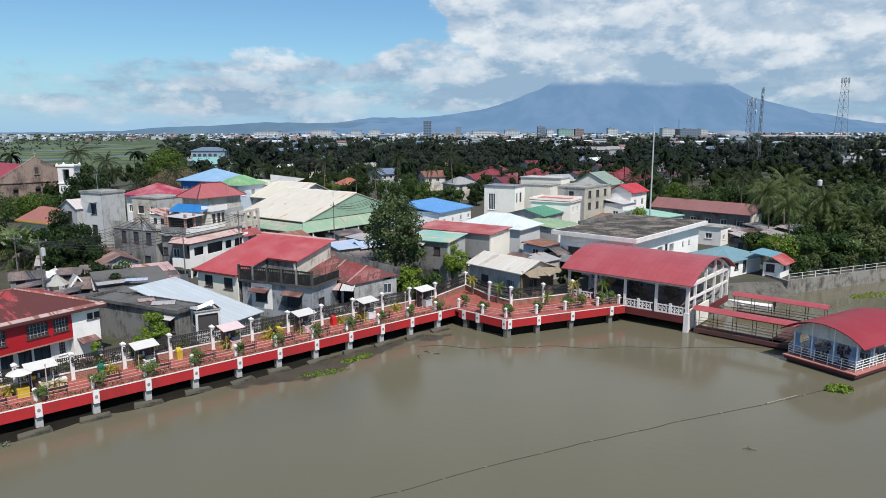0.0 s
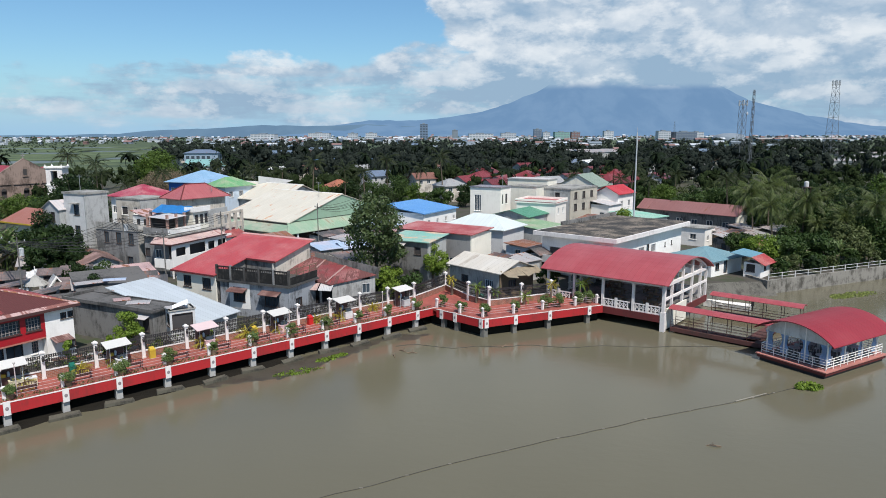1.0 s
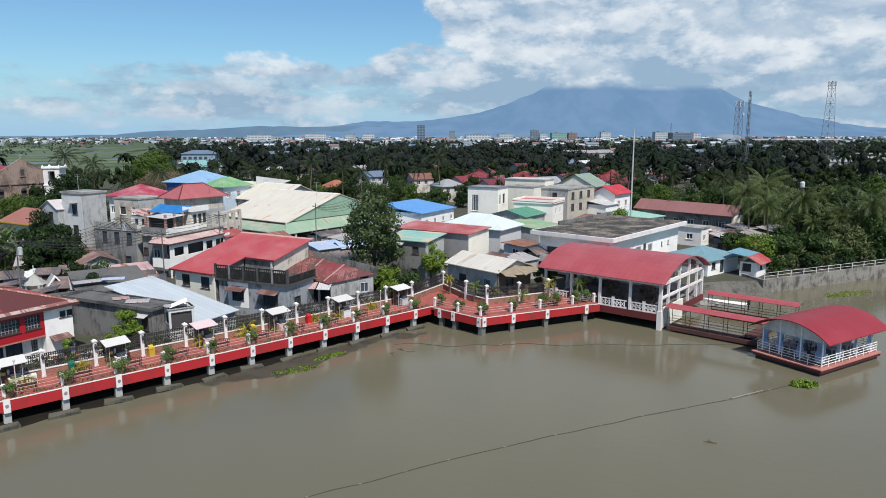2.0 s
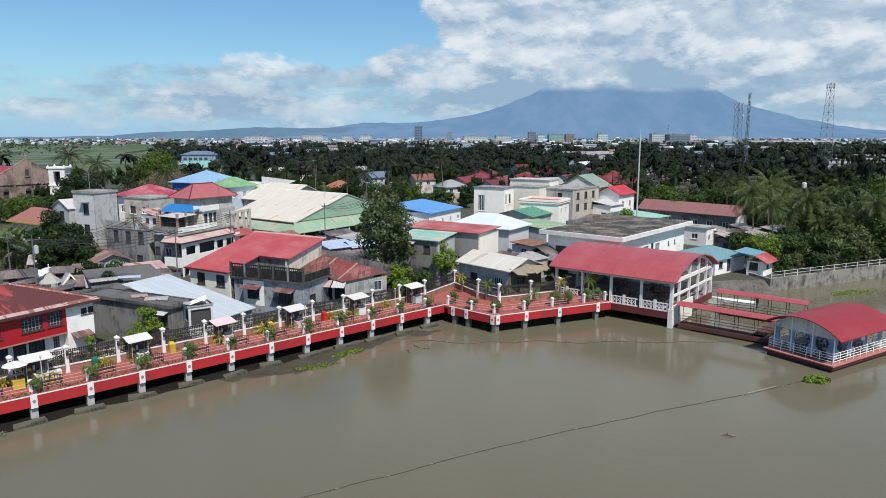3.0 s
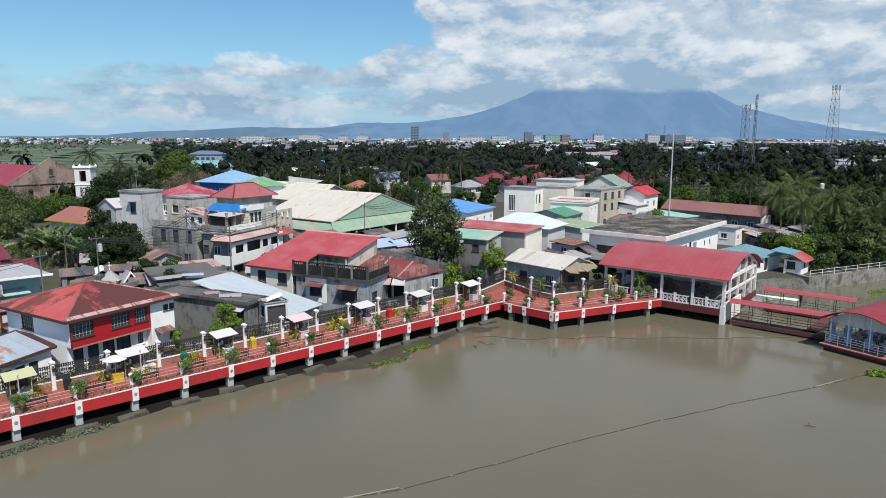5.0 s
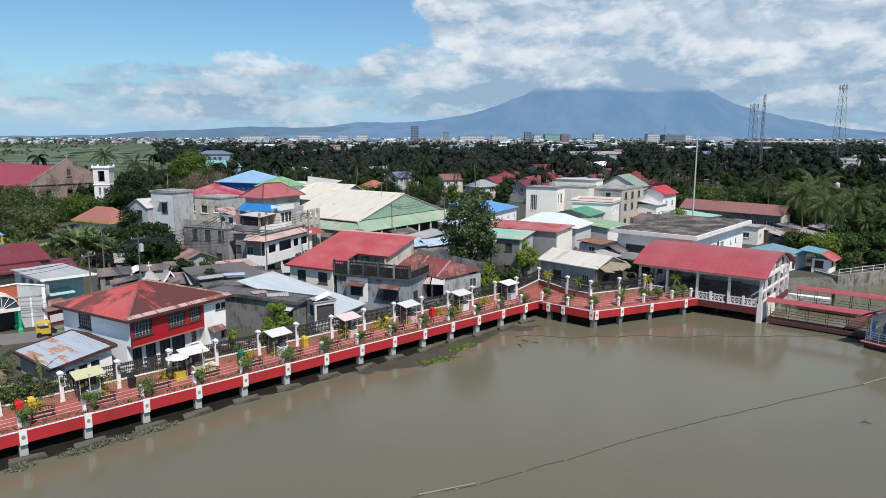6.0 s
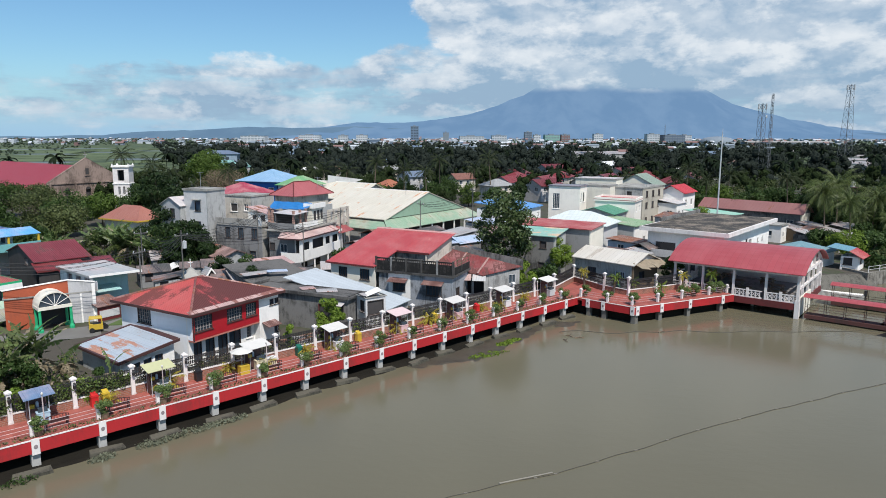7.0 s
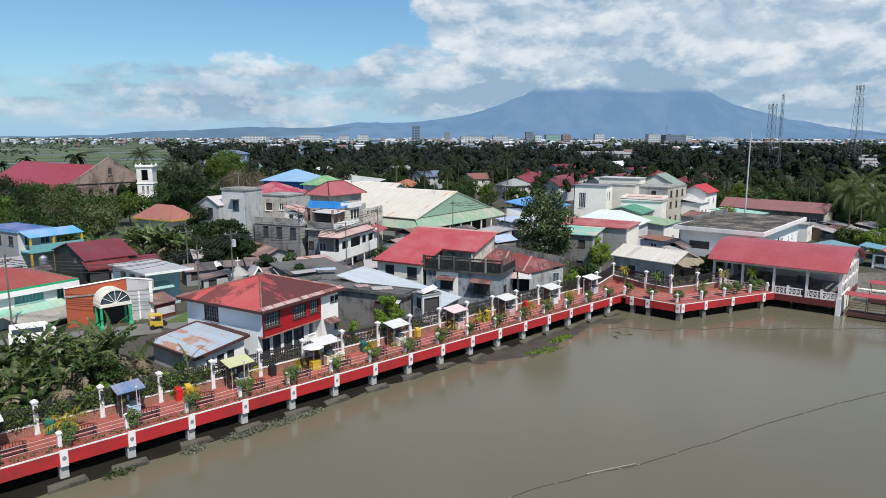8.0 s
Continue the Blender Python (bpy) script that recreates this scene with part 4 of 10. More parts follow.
def rail_run(pts):
    for i, (s, p) in enumerate(pts):
        part("post", post_mesh, None, rail, "white post with a flat cap", pose(s, p, DZ))
        if i + 1 < len(pts):
            s2, p2 = pts[i + 1]
            L, w = math.hypot(s2 - s, p2 - p), math.degrees(math.atan2(p2 - p, s2 - s))
            for z in (0.3, 0.56, 0.82):
                part("pipe", G().tube((0.14, 0, z), (L - 0.14, 0, z), 0.016, None, 5), PIPE, rail, "", pose(s, p, DZ, 0, 0, w))


rail_run([(bay(k), 0.75) for k in range(-14, 11)])
rail_run([loc(*q, 0)[:2] for q in ((2.3, 76.9), (4.9, 74.3), (7.35, 72.6), (10.9, 74.1), (14.4, 75.7), (18.5, 77.5), (21.3, 78.7))])

# ---- barrel roofs ----
def barrel(g, L, W, z, rise, over, th=0.09, n=14, axis="y", m=0, weld=True):
    """A vaulted sheet roof over 0..L, 0..W; axis: the way its ridge runs."""
    span = (L if axis == "y" else W) + 2 * over
    lo, hi = (-over, W + over) if axis == "y" else (-over, L + over)
    R = (span * span / 4 + rise * rise) / (2 * rise)
    half = math.asin(span / 2 / R)
    prof = []
    for i in range(n + 1):
        w = -half + 2 * half * i / n
        prof.append((R * math.sin(w) + span / 2 - over, z + rise - R + R * math.cos(w)))
    for (a, za), (b, zb) in zip(prof, prof[1:]):
        q = [(a, lo, za), (b, lo, zb), (b, hi, zb), (a, hi, za)] if axis == "y" else [(lo, b, zb), (lo, a, za), (hi, a, za), (hi, b, zb)]
        g.slab(q, th, m)
    if weld:
        g.weld()
    return prof


# ---- pavilion on piles ----
A, rz, L, Wd = frame_of((27.6, 73.3), (36.4, 83.7), (16.1, 83.3))
pav = thing("pavilion", "open waterside pavilion with a vaulted red roof on white posts", "pavilion", A.x, A.y, 0, rz)
FZ, EZ = 1.75, 5.45
g = G().box(0.1, L, 0.1, Wd, FZ - 0.3, FZ)
part("floor", g, DARKC, pav)
g = G().box(-0.02, 0.16, 0, Wd, FZ - 0.75, FZ + 0.05).box(6.6, L, -0.02, 0.16, FZ - 0.75, FZ + 0.05)
part("edge_beam", g, MAROON, pav, "dark red edge beam below the floor")
g = G()
barrel(g, L, Wd, EZ, 2.1, 0.55)
part("roof", g, tin("rose_red_ribbed_roof", (0.33, 0.058, 0.068), 1, 0.06, (0.40, 0.11, 0.12), 0.5, rough=0.5, ribs=0.15), pav, "vaulted rose-red sheet roof")
post = G().box(-0.17, 0.17, -0.17, 0.17, -1.0, EZ).box(-0.26, 0.26, -0.26, 0.26, -1.0, 2.2).mesh("post", PINKW)
slim = G().box(-0.14, 0.14, -0.14, 0.14, FZ, EZ).mesh("post", PINKW)
arc_r = ((L + 1.1) ** 2 / 4 + 2.1 ** 2) / 4.2
part("post", post, None, pav, "stout white corner post standing in the water", pose(0.2, 0.2, 0))
for u in (3.8, 7.6, 11.4, Wd - 0.2):
    part("post", slim, None, pav, "", pose(0.2, u, 0))
    part("post", slim, None, pav, "", pose(L - 0.2, u, 0))
for u in (2.4, 5.6, 8.6, 11.4):
    rise_at = EZ + 2.1 - arc_r + math.sqrt(arc_r ** 2 - (u - L / 2) ** 2) - 0.3
    for y in (0.2, Wd - 0.2):
        part("post", G().box(-0.13, 0.13, -0.13, 0.13, FZ, rise_at), PINKW, pav, "", pose(u, y, 0))
part("post", slim, None, pav, "", pose(L - 0.2, 0.2, 0))
g = G()
for z, th in ((EZ - 0.4, 0.36),):
    g.box(0.05, 0.35, 0.2, Wd, z, z + th).box(L - 0.35, L - 0.05, 0.2, Wd, z, z + th).box(0.35, L - 0.35, 0.05, 0.35, z, z + th).box(0.35, L - 0.35, Wd - 0.35, Wd - 0.05, z, z + th)
g.box(0.3, L - 0.3, 0.08, 0.28, FZ + 1.75, FZ + 2.0)
prof = []
gg = G()
tmp = G()
for (a, za), (b, zb) in zip(*(lambda q: (q, q[1:]))(barrel(tmp, L, Wd, EZ, 2.1, 0.0, 0.1, 12))):
    g.slab([(a, 0.06, za - 0.12), (b, 0.06, zb - 0.12), (b, 0.34, zb - 0.12), (a, 0.34, za - 0.12)], 0.28)
    g.slab([(a, Wd - 0.34, za - 0.12), (b, Wd - 0.34, zb - 0.12), (b, Wd - 0.06, zb - 0.12), (a, Wd - 0.06, za - 0.12)], 0.28)
part("ring_beam", g, PINKW, pav, "white ring beam and arched gable rib")
# balustrade with interlaced openings
bal = G()
bal.box(0, 3.4, -0.07, 0.07, 0.9, 1.02).box(0, 3.4, -0.07, 0.07, 0.02, 0.2)
for i in range(7):
    x = 0.25 + i * 0.48
    bal.box(x - 0.05, x + 0.05, -0.05, 0.05, 0.2, 0.9)
    if i < 6:
        bal.tube((x, 0, 0.25), (x + 0.48, 0, 0.85), 0.04, None, 5).tube((x, 0, 0.85), (x + 0.48, 0, 0.25), 0.04, None, 5)
bal.box(1.55, 1.85, -0.12, 0.12, 0, 1.25)
bal_mesh = bal.mesh("balustrade", PINKW)
for u in (0.4, 4.2, 8.0, 11.8):
    part("balustrade", bal_mesh, None, pav, "white balustrade of crossed bars", pose(0.2, u, FZ, 0, 0, 90))
for u in (5.0, 8.6):
    part("balustrade", bal_mesh, None, pav, "white balustrade of crossed bars", pose(u, Wd - 0.3, FZ, 0, 0, 0))
g = G().box(0.55, 6.5, -0.06, 0.12, 0.2, FZ + 0.8)
part("end_wall", g, CREAM, pav, "cream wall below the open gable end")
g = G().box(L - 0.3, L - 0.1, 0.5, Wd - 0.5, FZ, FZ + 1.0)
part("back_wall", g, PINKW, pav)
for x in (3.5, 7.0, 10.5):
    for y in (1.5, 6, 10.5, 14.5):
        part("pile", G().tube((0, 0, -1.2), (0, 0, FZ - 0.3), 0.2, None, 8), CONC, pav, "", pose(x, y, 0))
tb = G().box(-0.9, 0.9, -0.4, 0.4, 0.70, 0.76).box(-0.7, -0.6, -0.3, 0.3, 0, 0.7).box(0.6, 0.7, -0.3, 0.3, 0, 0.7)
bn = G().box(-0.9, 0.9, -0.15, 0.15, 0.40, 0.45).box(-0.7, -0.6, -0.12, 0.12, 0, 0.4).box(0.6, 0.7, -0.12, 0.12, 0, 0.4)
tbm, bnm = tb.mesh("table", WOOD), bn.mesh("bench", WOOD)
M = pav.matrix_basis
for i, (x, y) in enumerate(((3, 3), (3, 7), (3, 11), (7, 4), (7, 9), (10.5, 6), (10.5, 11))):
    tagged(part("picnic_table", tbm, None, None, "", M @ pose(x, y, FZ, 0, 0, 90)), "plain wooden table under the pavilion roof", "table", "pavilion tables")
    for dx in (-0.75, 0.75):
        tagged(part("bench", bnm, None, None, "", M @ pose(x + dx, y, FZ, 0, 0, 90)), "plain wooden bench beside a table", "bench", "pavilion benches")

# ---- landing stage: two roofed gangways ----


def gangway(name, label, a, b, width, canopy):
    d = Vector((b[0] - a[0], b[1] - a[1]))
    Lg, w = d.length, math.degrees(math.atan2(d.y, d.x))
    t = thing(name, label, "gangway", a[0], a[1], 0, w)
    part("deck", G().box(0, Lg, 0, width, 0.18, 0.62), paint("worn_brown_deck_paint", (0.10, 0.035, 0.03), (0.05, 0.03, 0.025), 0.7), t, "dark brown-red floating deck")
    if not canopy:
        return t
    gp = G()
    barrel(gp, Lg + 0.1, width, canopy, 0.28, 0.22, 0.05, 6, "x")
    part("canopy", gp, tin("rose_red_ribbed_roof", (0.33, 0.058, 0.068), 0, 0.06, (0.40, 0.11, 0.12), 0.5, rough=0.5, ribs=0.15), t, "narrow rose-red sheet canopy")
    k = max(3, int(Lg / 1.9))
    for i in range(k + 1):
        for y in (0.08, width - 0.08):
            part("post", G().tube((Lg * i / k, y, 0.6), (Lg * i / k, y, canopy), 0.035, None, 5), BROWNIRON, t)
    for y in (0.08, width - 0.08):
        gr = G()
        for z in (0.95, 1.25, 1.55):
            gr.tube((0, y, z), (Lg, y, z), 0.022, None, 5)
        part("handrail", gr, BROWNIRON, t)
    return t


gangway("gangway", "roofed gangway with thin posts to the floating pavilion", (28.3, 73.2), (35.9, 66.4), 1.5, 2.75)
gangway("gangway", "roofed outer gangway beside the moored boat", (35.4, 79.6), (42.7, 73.2), 1.5, 2.75)
gangway("gangway", "low floating walkway linking the landing stages", (35.2, 67.6), (41.6, 74.3), 1.2, 0)

# ---- floating pavilion ----
A, rz, L, Wd = frame_of((37.2, 58.0), (46.2, 63.3), (33.5, 64.0))
fp = thing("floating_pavilion", "floating restaurant pavilion with vaulted red roof, white rails and blue curtains", "pavilion", A.x, A.y, 0, rz)
part("hull", G().box(0.3, L - 0.3, 0.3, Wd - 0.3, -0.4, 0.4), BLACKP, fp)
part("deck", G().box(0, L, 0, Wd, 0.60, 0.7), paint("salmon_deck_paint", (0.42, 0.17, 0.14), (0.25, 0.10, 0.09), 0.5), fp, "salmon-red deck")
part("deck_skirt", G().box(0.12, L - 0.12, 0.12, Wd - 0.12, 0.30, 0.598), MAROON, fp, "dark red skirt below the deck")
g = G()
barrel(g, L - 1.6, Wd - 0.6, 3.15, 1.4, 0.75, 0.08, 14, "x")
part("roof", g, tin("crimson_ribbed_roof", (0.25, 0.018, 0.027), 0, 0.05, (0.32, 0.06, 0.065), 0.3, rough=0.5, ribs=0.15), fp, "vaulted crimson sheet roof", pose(0.8, 0.3, 0))
# thin dark sheet added on the deck to paint the interior's shade
part("inner_floor", G().box(0.9, L - 0.9, 0.7, Wd - 0.6, 0.704, 0.72), plain("dark_blue_interior_shade", (0.05, 0.055, 0.07), 0.6), fp, "added dark sheet for the shade under the roof")
fpost = G().tube((0, 0, 0.7), (0, 0, 3.3), 0.07, None, 7).mesh("post", WHITE)
for x in (1.0, 3.9, 6.8, L - 1.0):
    for y in (0.6, Wd - 0.5):
        part("post", fpost, None, fp, "", pose(x, y, 0))
for y in (2.7, 4.8):
    for x in (1.0, L - 1.0):
        part("post", G().tube((0, 0, 0.7), (0, 0, 4.2), 0.07, None, 7), WHITE, fp, "", pose(x, y, 0))
tmp = G()
pr = barrel(tmp, L - 1.6, Wd - 0.6, 3.15, 1.4, 0.0, 0.1, 12, "x")
for x in (0.95, L - 0.95):
    gg = G()
    for (a, za), (b, zb) in zip(pr, pr[1:]):
        gg.poly([(x, a + 0.3, 2.9), (x, b + 0.3, 2.9), (x, b + 0.3, zb - 0.12), (x, a + 0.3, za - 0.12)])
        gg.poly([(x + 0.05, a + 0.3, 2.9), (x + 0.05, b + 0.3, 2.9), (x + 0.05, b + 0.3, zb - 0.12), (x + 0.05, a + 0.3, za - 0.12)])
    part("gable_panel", gg, paint("stained_gable_panel", (0.60, 0.60, 0.58), (0.30, 0.29, 0.26), 0.6, 0.8, 0.9), fp, "pale arched gable panel")
CURT = plain("pale_blue_curtain", (0.30, 0.42, 0.60), 0.8, 0.0, 0.2)


def curtain(w):
    g = G()
    n = 10
    for i in range(n):
        for j in range(6):
            def pt(i, j):
                t = j / 6
                pinch = 1 - 0.62 * math.sin(math.pi * min(1, t / 0.75)) if t < 0.75 else 0.62 + 0.2 * (t - 0.75)
                return ((i / n - 0.5) * w * pinch, 0.05 * (-1) ** i, 3.0 - t * 2.0)
            g.poly([pt(i, j), pt(i + 1, j), pt(i + 1, j + 1), pt(i, j + 1)])
    return g.mesh("curtain", CURT)


cm = curtain(1.1)
for y in (0.9, 2.7, 4.8, Wd - 0.7):
    part("curtain", cm, None, fp, "pale blue tied curtain", pose(1.08, y, 0, 0, 0, 90))
for x in (1.4, 3.9, 6.8, L - 1.3):
    part("curtain", cm, None, fp, "pale blue tied curtain", pose(x, 0.7, 0))
    part("curtain", cm, None, fp, "pale blue tied curtain", pose(x, Wd - 0.62, 0))
for a, b in (((0.5, 0.35), (L - 0.5, 0.35)), ((0.5, 0.35), (0.5, Wd - 0.3)), ((L - 0.5, 0.35), (L - 0.5, Wd - 0.3)), ((0.5, Wd - 0.3), (L - 0.5, Wd - 0.3))):
    gr = G()
    for z in (0.95, 1.2, 1.45, 1.7):
        gr.tube((*a, z), (*b, z), 0.03, None, 5)
    k = int(math.hypot(b[0] - a[0], b[1] - a[1]) / 1.1)
    for i in range(k + 1):
        x, y = a[0] + (b[0] - a[0]) * i / k, a[1] + (b[1] - a[1]) * i / k
        gr.tube((x, y, 0.7), (x, y, 1.72), 0.035, None, 5)
    part("railing", gr, WHITE, fp, "white pipe railing")
M = fp.matrix_basis
CLOTH = plain("white_tablecloth", (0.55, 0.56, 0.60), 0.8)
PLASTIC = plain("pale_plastic", (0.5, 0.5, 0.52), 0.5)
first_table = first_chair = None
for x in (2.4, 5.0, 7.6):
    for y in (1.9, 4.6):
        m = M @ pose(x, y, 0.72)
        if first_table is None:
            first_table = thing("round_table", "round table with pale cloth aboard the floating pavilion", "table", 0, 0, 0, 0, "dining tables")
            first_table.matrix_basis = m
            part("pedestal", G().lathe([(0.22, 0), (0.05, 0.05), (0.05, 0.70)], 10), PLASTIC, first_table)
            part("tabletop", G().lathe([(0.02, 0.70), (0.55, 0.72), (0.55, 0.76), (0.02, 0.765)], 12), CLOTH, first_table)
        else:
            copy_thing(first_table, m)
        for w in (20, 140, 260):
            m = M @ pose(x + 0.8 * math.cos(radians(w)), y + 0.8 * math.sin(radians(w)), 0.72, 0, 0, w - 90)
            if first_chair is not None:
                copy_thing(first_chair, m)
                continue
            first_chair = thing("chair", "pale plastic chair at a dining table", "chair", 0, 0, 0, 0, "dining chairs")
            first_chair.matrix_basis = m
            part("seat", G().box(-0.2, 0.2, -0.2, 0.2, 0.42, 0.46), PLASTIC, first_chair)
            part("backrest", G().box(-0.2, 0.2, 0.16, 0.2, 0.462, 0.9), PLASTIC, first_chair)
            for lx in (-0.17, 0.17):
                for ly in (-0.17, 0.17):
                    part("leg", G().box(lx - 0.02, lx + 0.02, ly - 0.02, ly + 0.02, 0, 0.419), PLASTIC, first_chair)

# ---- small moored boat ----
t = thing("motor_boat", "white open motor boat moored beside the gangway", "boat", 39.0, 83.6, 0.0, -28)
g = G()
secs = []
for i in range(9):
    u = i / 8
    w = 0.75 * (1 - (1 - u) ** 3) * (1.0 if u < 0.9 else 0.95) if u > 0 else 0.03
    secs.append([(5.6 * u - 2.8, -w, 0.75 + 0.25 * (1 - u) ** 2), (5.6 * u - 2.8, -w * 0.7, 0.05), (5.6 * u - 2.8, w * 0.7, 0.05), (5.6 * u - 2.8, w, 0.75 + 0.25 * (1 - u) ** 2)])
for p, q in zip(secs, secs[1:]):
    for j in range(3):
        g.poly([p[j], q[j], q[j + 1], p[j + 1]])
g.poly(secs[-1])
part("hull", g, WHITE, t)
part("seat", G().box(-0.8, -0.4, -0.6, 0.6, 0.5, 0.58).box(0.9, 1.3, -0.65, 0.65, 0.5, 0.58), PALEG, t)
part("outboard_motor", G().box(2.8, 3.15, -0.2, 0.2, 0.7, 1.35).box(2.9, 3.05, -0.06, 0.06, -0.4, 0.7), BLACKP, t)

# ---- houses behind the promenade ----
GZ = 1.6
REDT = (0.36, 0.045, 0.042)
DARKFR = plain("dark_window_frame", (0.05, 0.035, 0.03), 0.6)


def T(name, c, axis=0, **k):
    return tin(name, c, axis, **k)


def awning(t, u, v, w, depth, mat, inset=0.4, side="right", drop=0.35, name="awning", label=""):
    """A small sloping sheet over an opening."""
    def P(a, out, z):
        return (inset + a, inset - out, z) if side == "right" else (inset - out, inset + a, z)
    g = G().slab([P(u, 0.0, v), P(u + w, 0.0, v), P(u + w, depth, v - drop), P(u, depth, v - drop)], 0.04)
    return part(name, g, mat, t, label)


# red and white two-storey house beside the promenade
ups = [(0.15, 3.15, 1.9, 1.35, "grid", DARKFR), (3.7, 3.2, 1.8, 1.25, "grid", DARKFR), (5.95, 3.2, 1.3, 1.25, "grid", DARKFR)]
lows = [(0.5, 0.2, 0.9, 1.9, "two", DARKFR), (1.8, 0.2, 1.0, 2.0, "two", DARKFR), (3.2, 0.1, 1.1, 2.1, "two", DARKFR), (4.5, 0.1, 1.4, 2.1, "two", DARKFR), (6.6, 0.9, 0.7, 1.2, "grid", WHITE)]
ends = [(9.0, 3.7, 0.55, 0.6, "two", DARKFR), (9.65, 3.7, 0.55, 0.6, "two", DARKFR), (9.5, 0.9, 0.7, 0.7, "two", DARKFR)]
# white for the left side, with the sky's blue fill light in its colour
BLUEWH = paint("skylit_white_wall_paint", (0.82, 0.83, 0.85), (0.5, 0.5, 0.52), 0.15)
t, L, Wd = house("red_house", "crimson and white two-storey house with overhanging floor and rusty roof", (-37.25, 52.4), (-31.2, 61.9), (-46.0, 57.8), GZ, 6.55,
                 (WHITE, BLUEWH), None, [(u, v, w, h, *r) for u, v, w, h, *r in lows], [(4.9, 3.1, 1.9, 1.4, "grid", DARKFR)], inset=0.55)
OUT = 0.75
fo = lambda u, y: (0.55 + u, 0.55 - OUT + y)
g = G()
wall_run(g, 0.0, 7.6, 2.45, 4.93, 0.14, [(h[0], h[1] - 2.45, h[2], h[3]) for h in ups], 0, fo)
up = part("red_upper_wall", g.weld(), REDP, t, "crimson-painted overhanging upper wall")
for u, v, w, h, *r in ups:
    window_in(t, fo, u, v, w, h, *r)
g = G()
wall_run(g, 7.6, L - 1.1, 0.0, 4.93, 0.14, ends, 0, fo)
g.box(L - 0.69, L - 0.55, 0.55 - OUT + 0.14, 0.55, 0, 4.93).box(8.15, 8.29, 0.55 - OUT + 0.14, 0.55, 0, 2.3)
part("white_bay", g.weld(), WHITE, t, "plain white bay beside the red wall")
for u, v, w, h, *r in ends:
    window_in(t, fo, u, v, w, h, *r)
part("cheek_wall", G().box(0.55, 0.69, 0.55 - OUT + 0.142, 0.548, 2.45, 4.93), BLUEWH, t)
part("floor_soffit", G().box(0.552, 8.14, 0.55 - OUT + 0.004, 0.548, 2.30, 2.448), plain("salmon_soffit", (0.42, 0.16, 0.12), 0.7), t)
part("corner_trim", G().box(0.50, 0.62, 0.55 - OUT - 0.03, 0.55 - OUT - 0.002, 2.4, 4.93), BROWNIRON, t)
# dark half-discs laid on the wall, painted as shaded arch heads
for k in range(3):
    u = 0.95 + 1.3 * k
    ar = G()
    for i in range(8):
        w0, w1 = math.pi * i / 8, math.pi * (i + 1) / 8
        ar.poly([(0.55 + u, 0.545, 2.02), (0.55 + u - 0.46 * math.cos(w0), 0.545, 2.02 + 0.2 * math.sin(w0)), (0.55 + u - 0.46 * math.cos(w1), 0.545, 2.02 + 0.2 * math.sin(w1))])
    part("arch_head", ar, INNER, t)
awning(t, 7.9, 2.5, 1.7, 1.7, T("brown_sheet", (0.12, 0.055, 0.045), 0, rust=0.4, rustc=(0.08, 0.035, 0.03)), 0.55, drop=0.6, label="small brown door canopy")
roof_on(t, "hip", L - 1.5, Wd - 1.3 + OUT - 0.25, 4.95, 1.75, 0.75, T("dark_rusted_roof", (0.32, 0.042, 0.041), 0, rust=0.87, rustc=(0.062, 0.016, 0.015), fade=(0.42, 0.22, 0.2), fade_amt=0.25, patch=0.3, aniso=(0.9, 0.35)),
        T("red_and_rust_roof", (0.46, 0.075, 0.065), 1, rust=0.34, rustc=(0.10, 0.026, 0.022), fade=(0.5, 0.2, 0.17), fade_amt=0.35, patch=0.22, aniso=(0.7, 0.5)), 0.1, T("worn_cap", (0.20, 0.07, 0.06), 0, rust=0.5), BROWNIRON, 0.65, 0.55 - OUT + 0.25)
gp = G().slab([(-0.05, -0.70, 5.0), (L - 0.15, -0.70, 5.0), (L - 0.15, -0.25, 5.17), (-0.05, -0.25, 5.17)], 0.03)
part("eave_sheet", gp, T("worn_eave_sheet", (0.44, 0.30, 0.28), 0, rust=0.52, rustc=(0.15, 0.06, 0.05), patch=0.9), t, "pale worn sheets along the eave")

# lean-to beside it
t, L, Wd = house("lean_to", "low white lean-to with a patched blue-grey sheet roof", (-41.5, 48.75), (-38.1, 52.75), (-47.3, 53.5), GZ, 3.55, (WHITE, GREYW),
                 dict(kind="shed_x", rise=0.8, mat0=T("patched_grey_roof", (0.38, 0.43, 0.49), 0, rust=0.42, rustc=(0.26, 0.13, 0.09), fade=(0.5, 0.53, 0.57)), th=0.08),
                 [(0.9, 0.5, 0.7, 1.2, "two", DARKFR), (1.9, 0.5, 0.7, 1.2, "two", DARKFR), (2.9, 0.5, 0.7, 1.2, "two", DARKFR)], [], inset=0.3, category="shed")
H = 3.55 - GZ
part("front_infill", G().slab([(0.3, 0.3, H), (L - 0.3, 0.3, H + 0.66), (L - 0.3, 0.46, H + 0.66), (0.3, 0.46, H)], 0.7), WHITE, t)
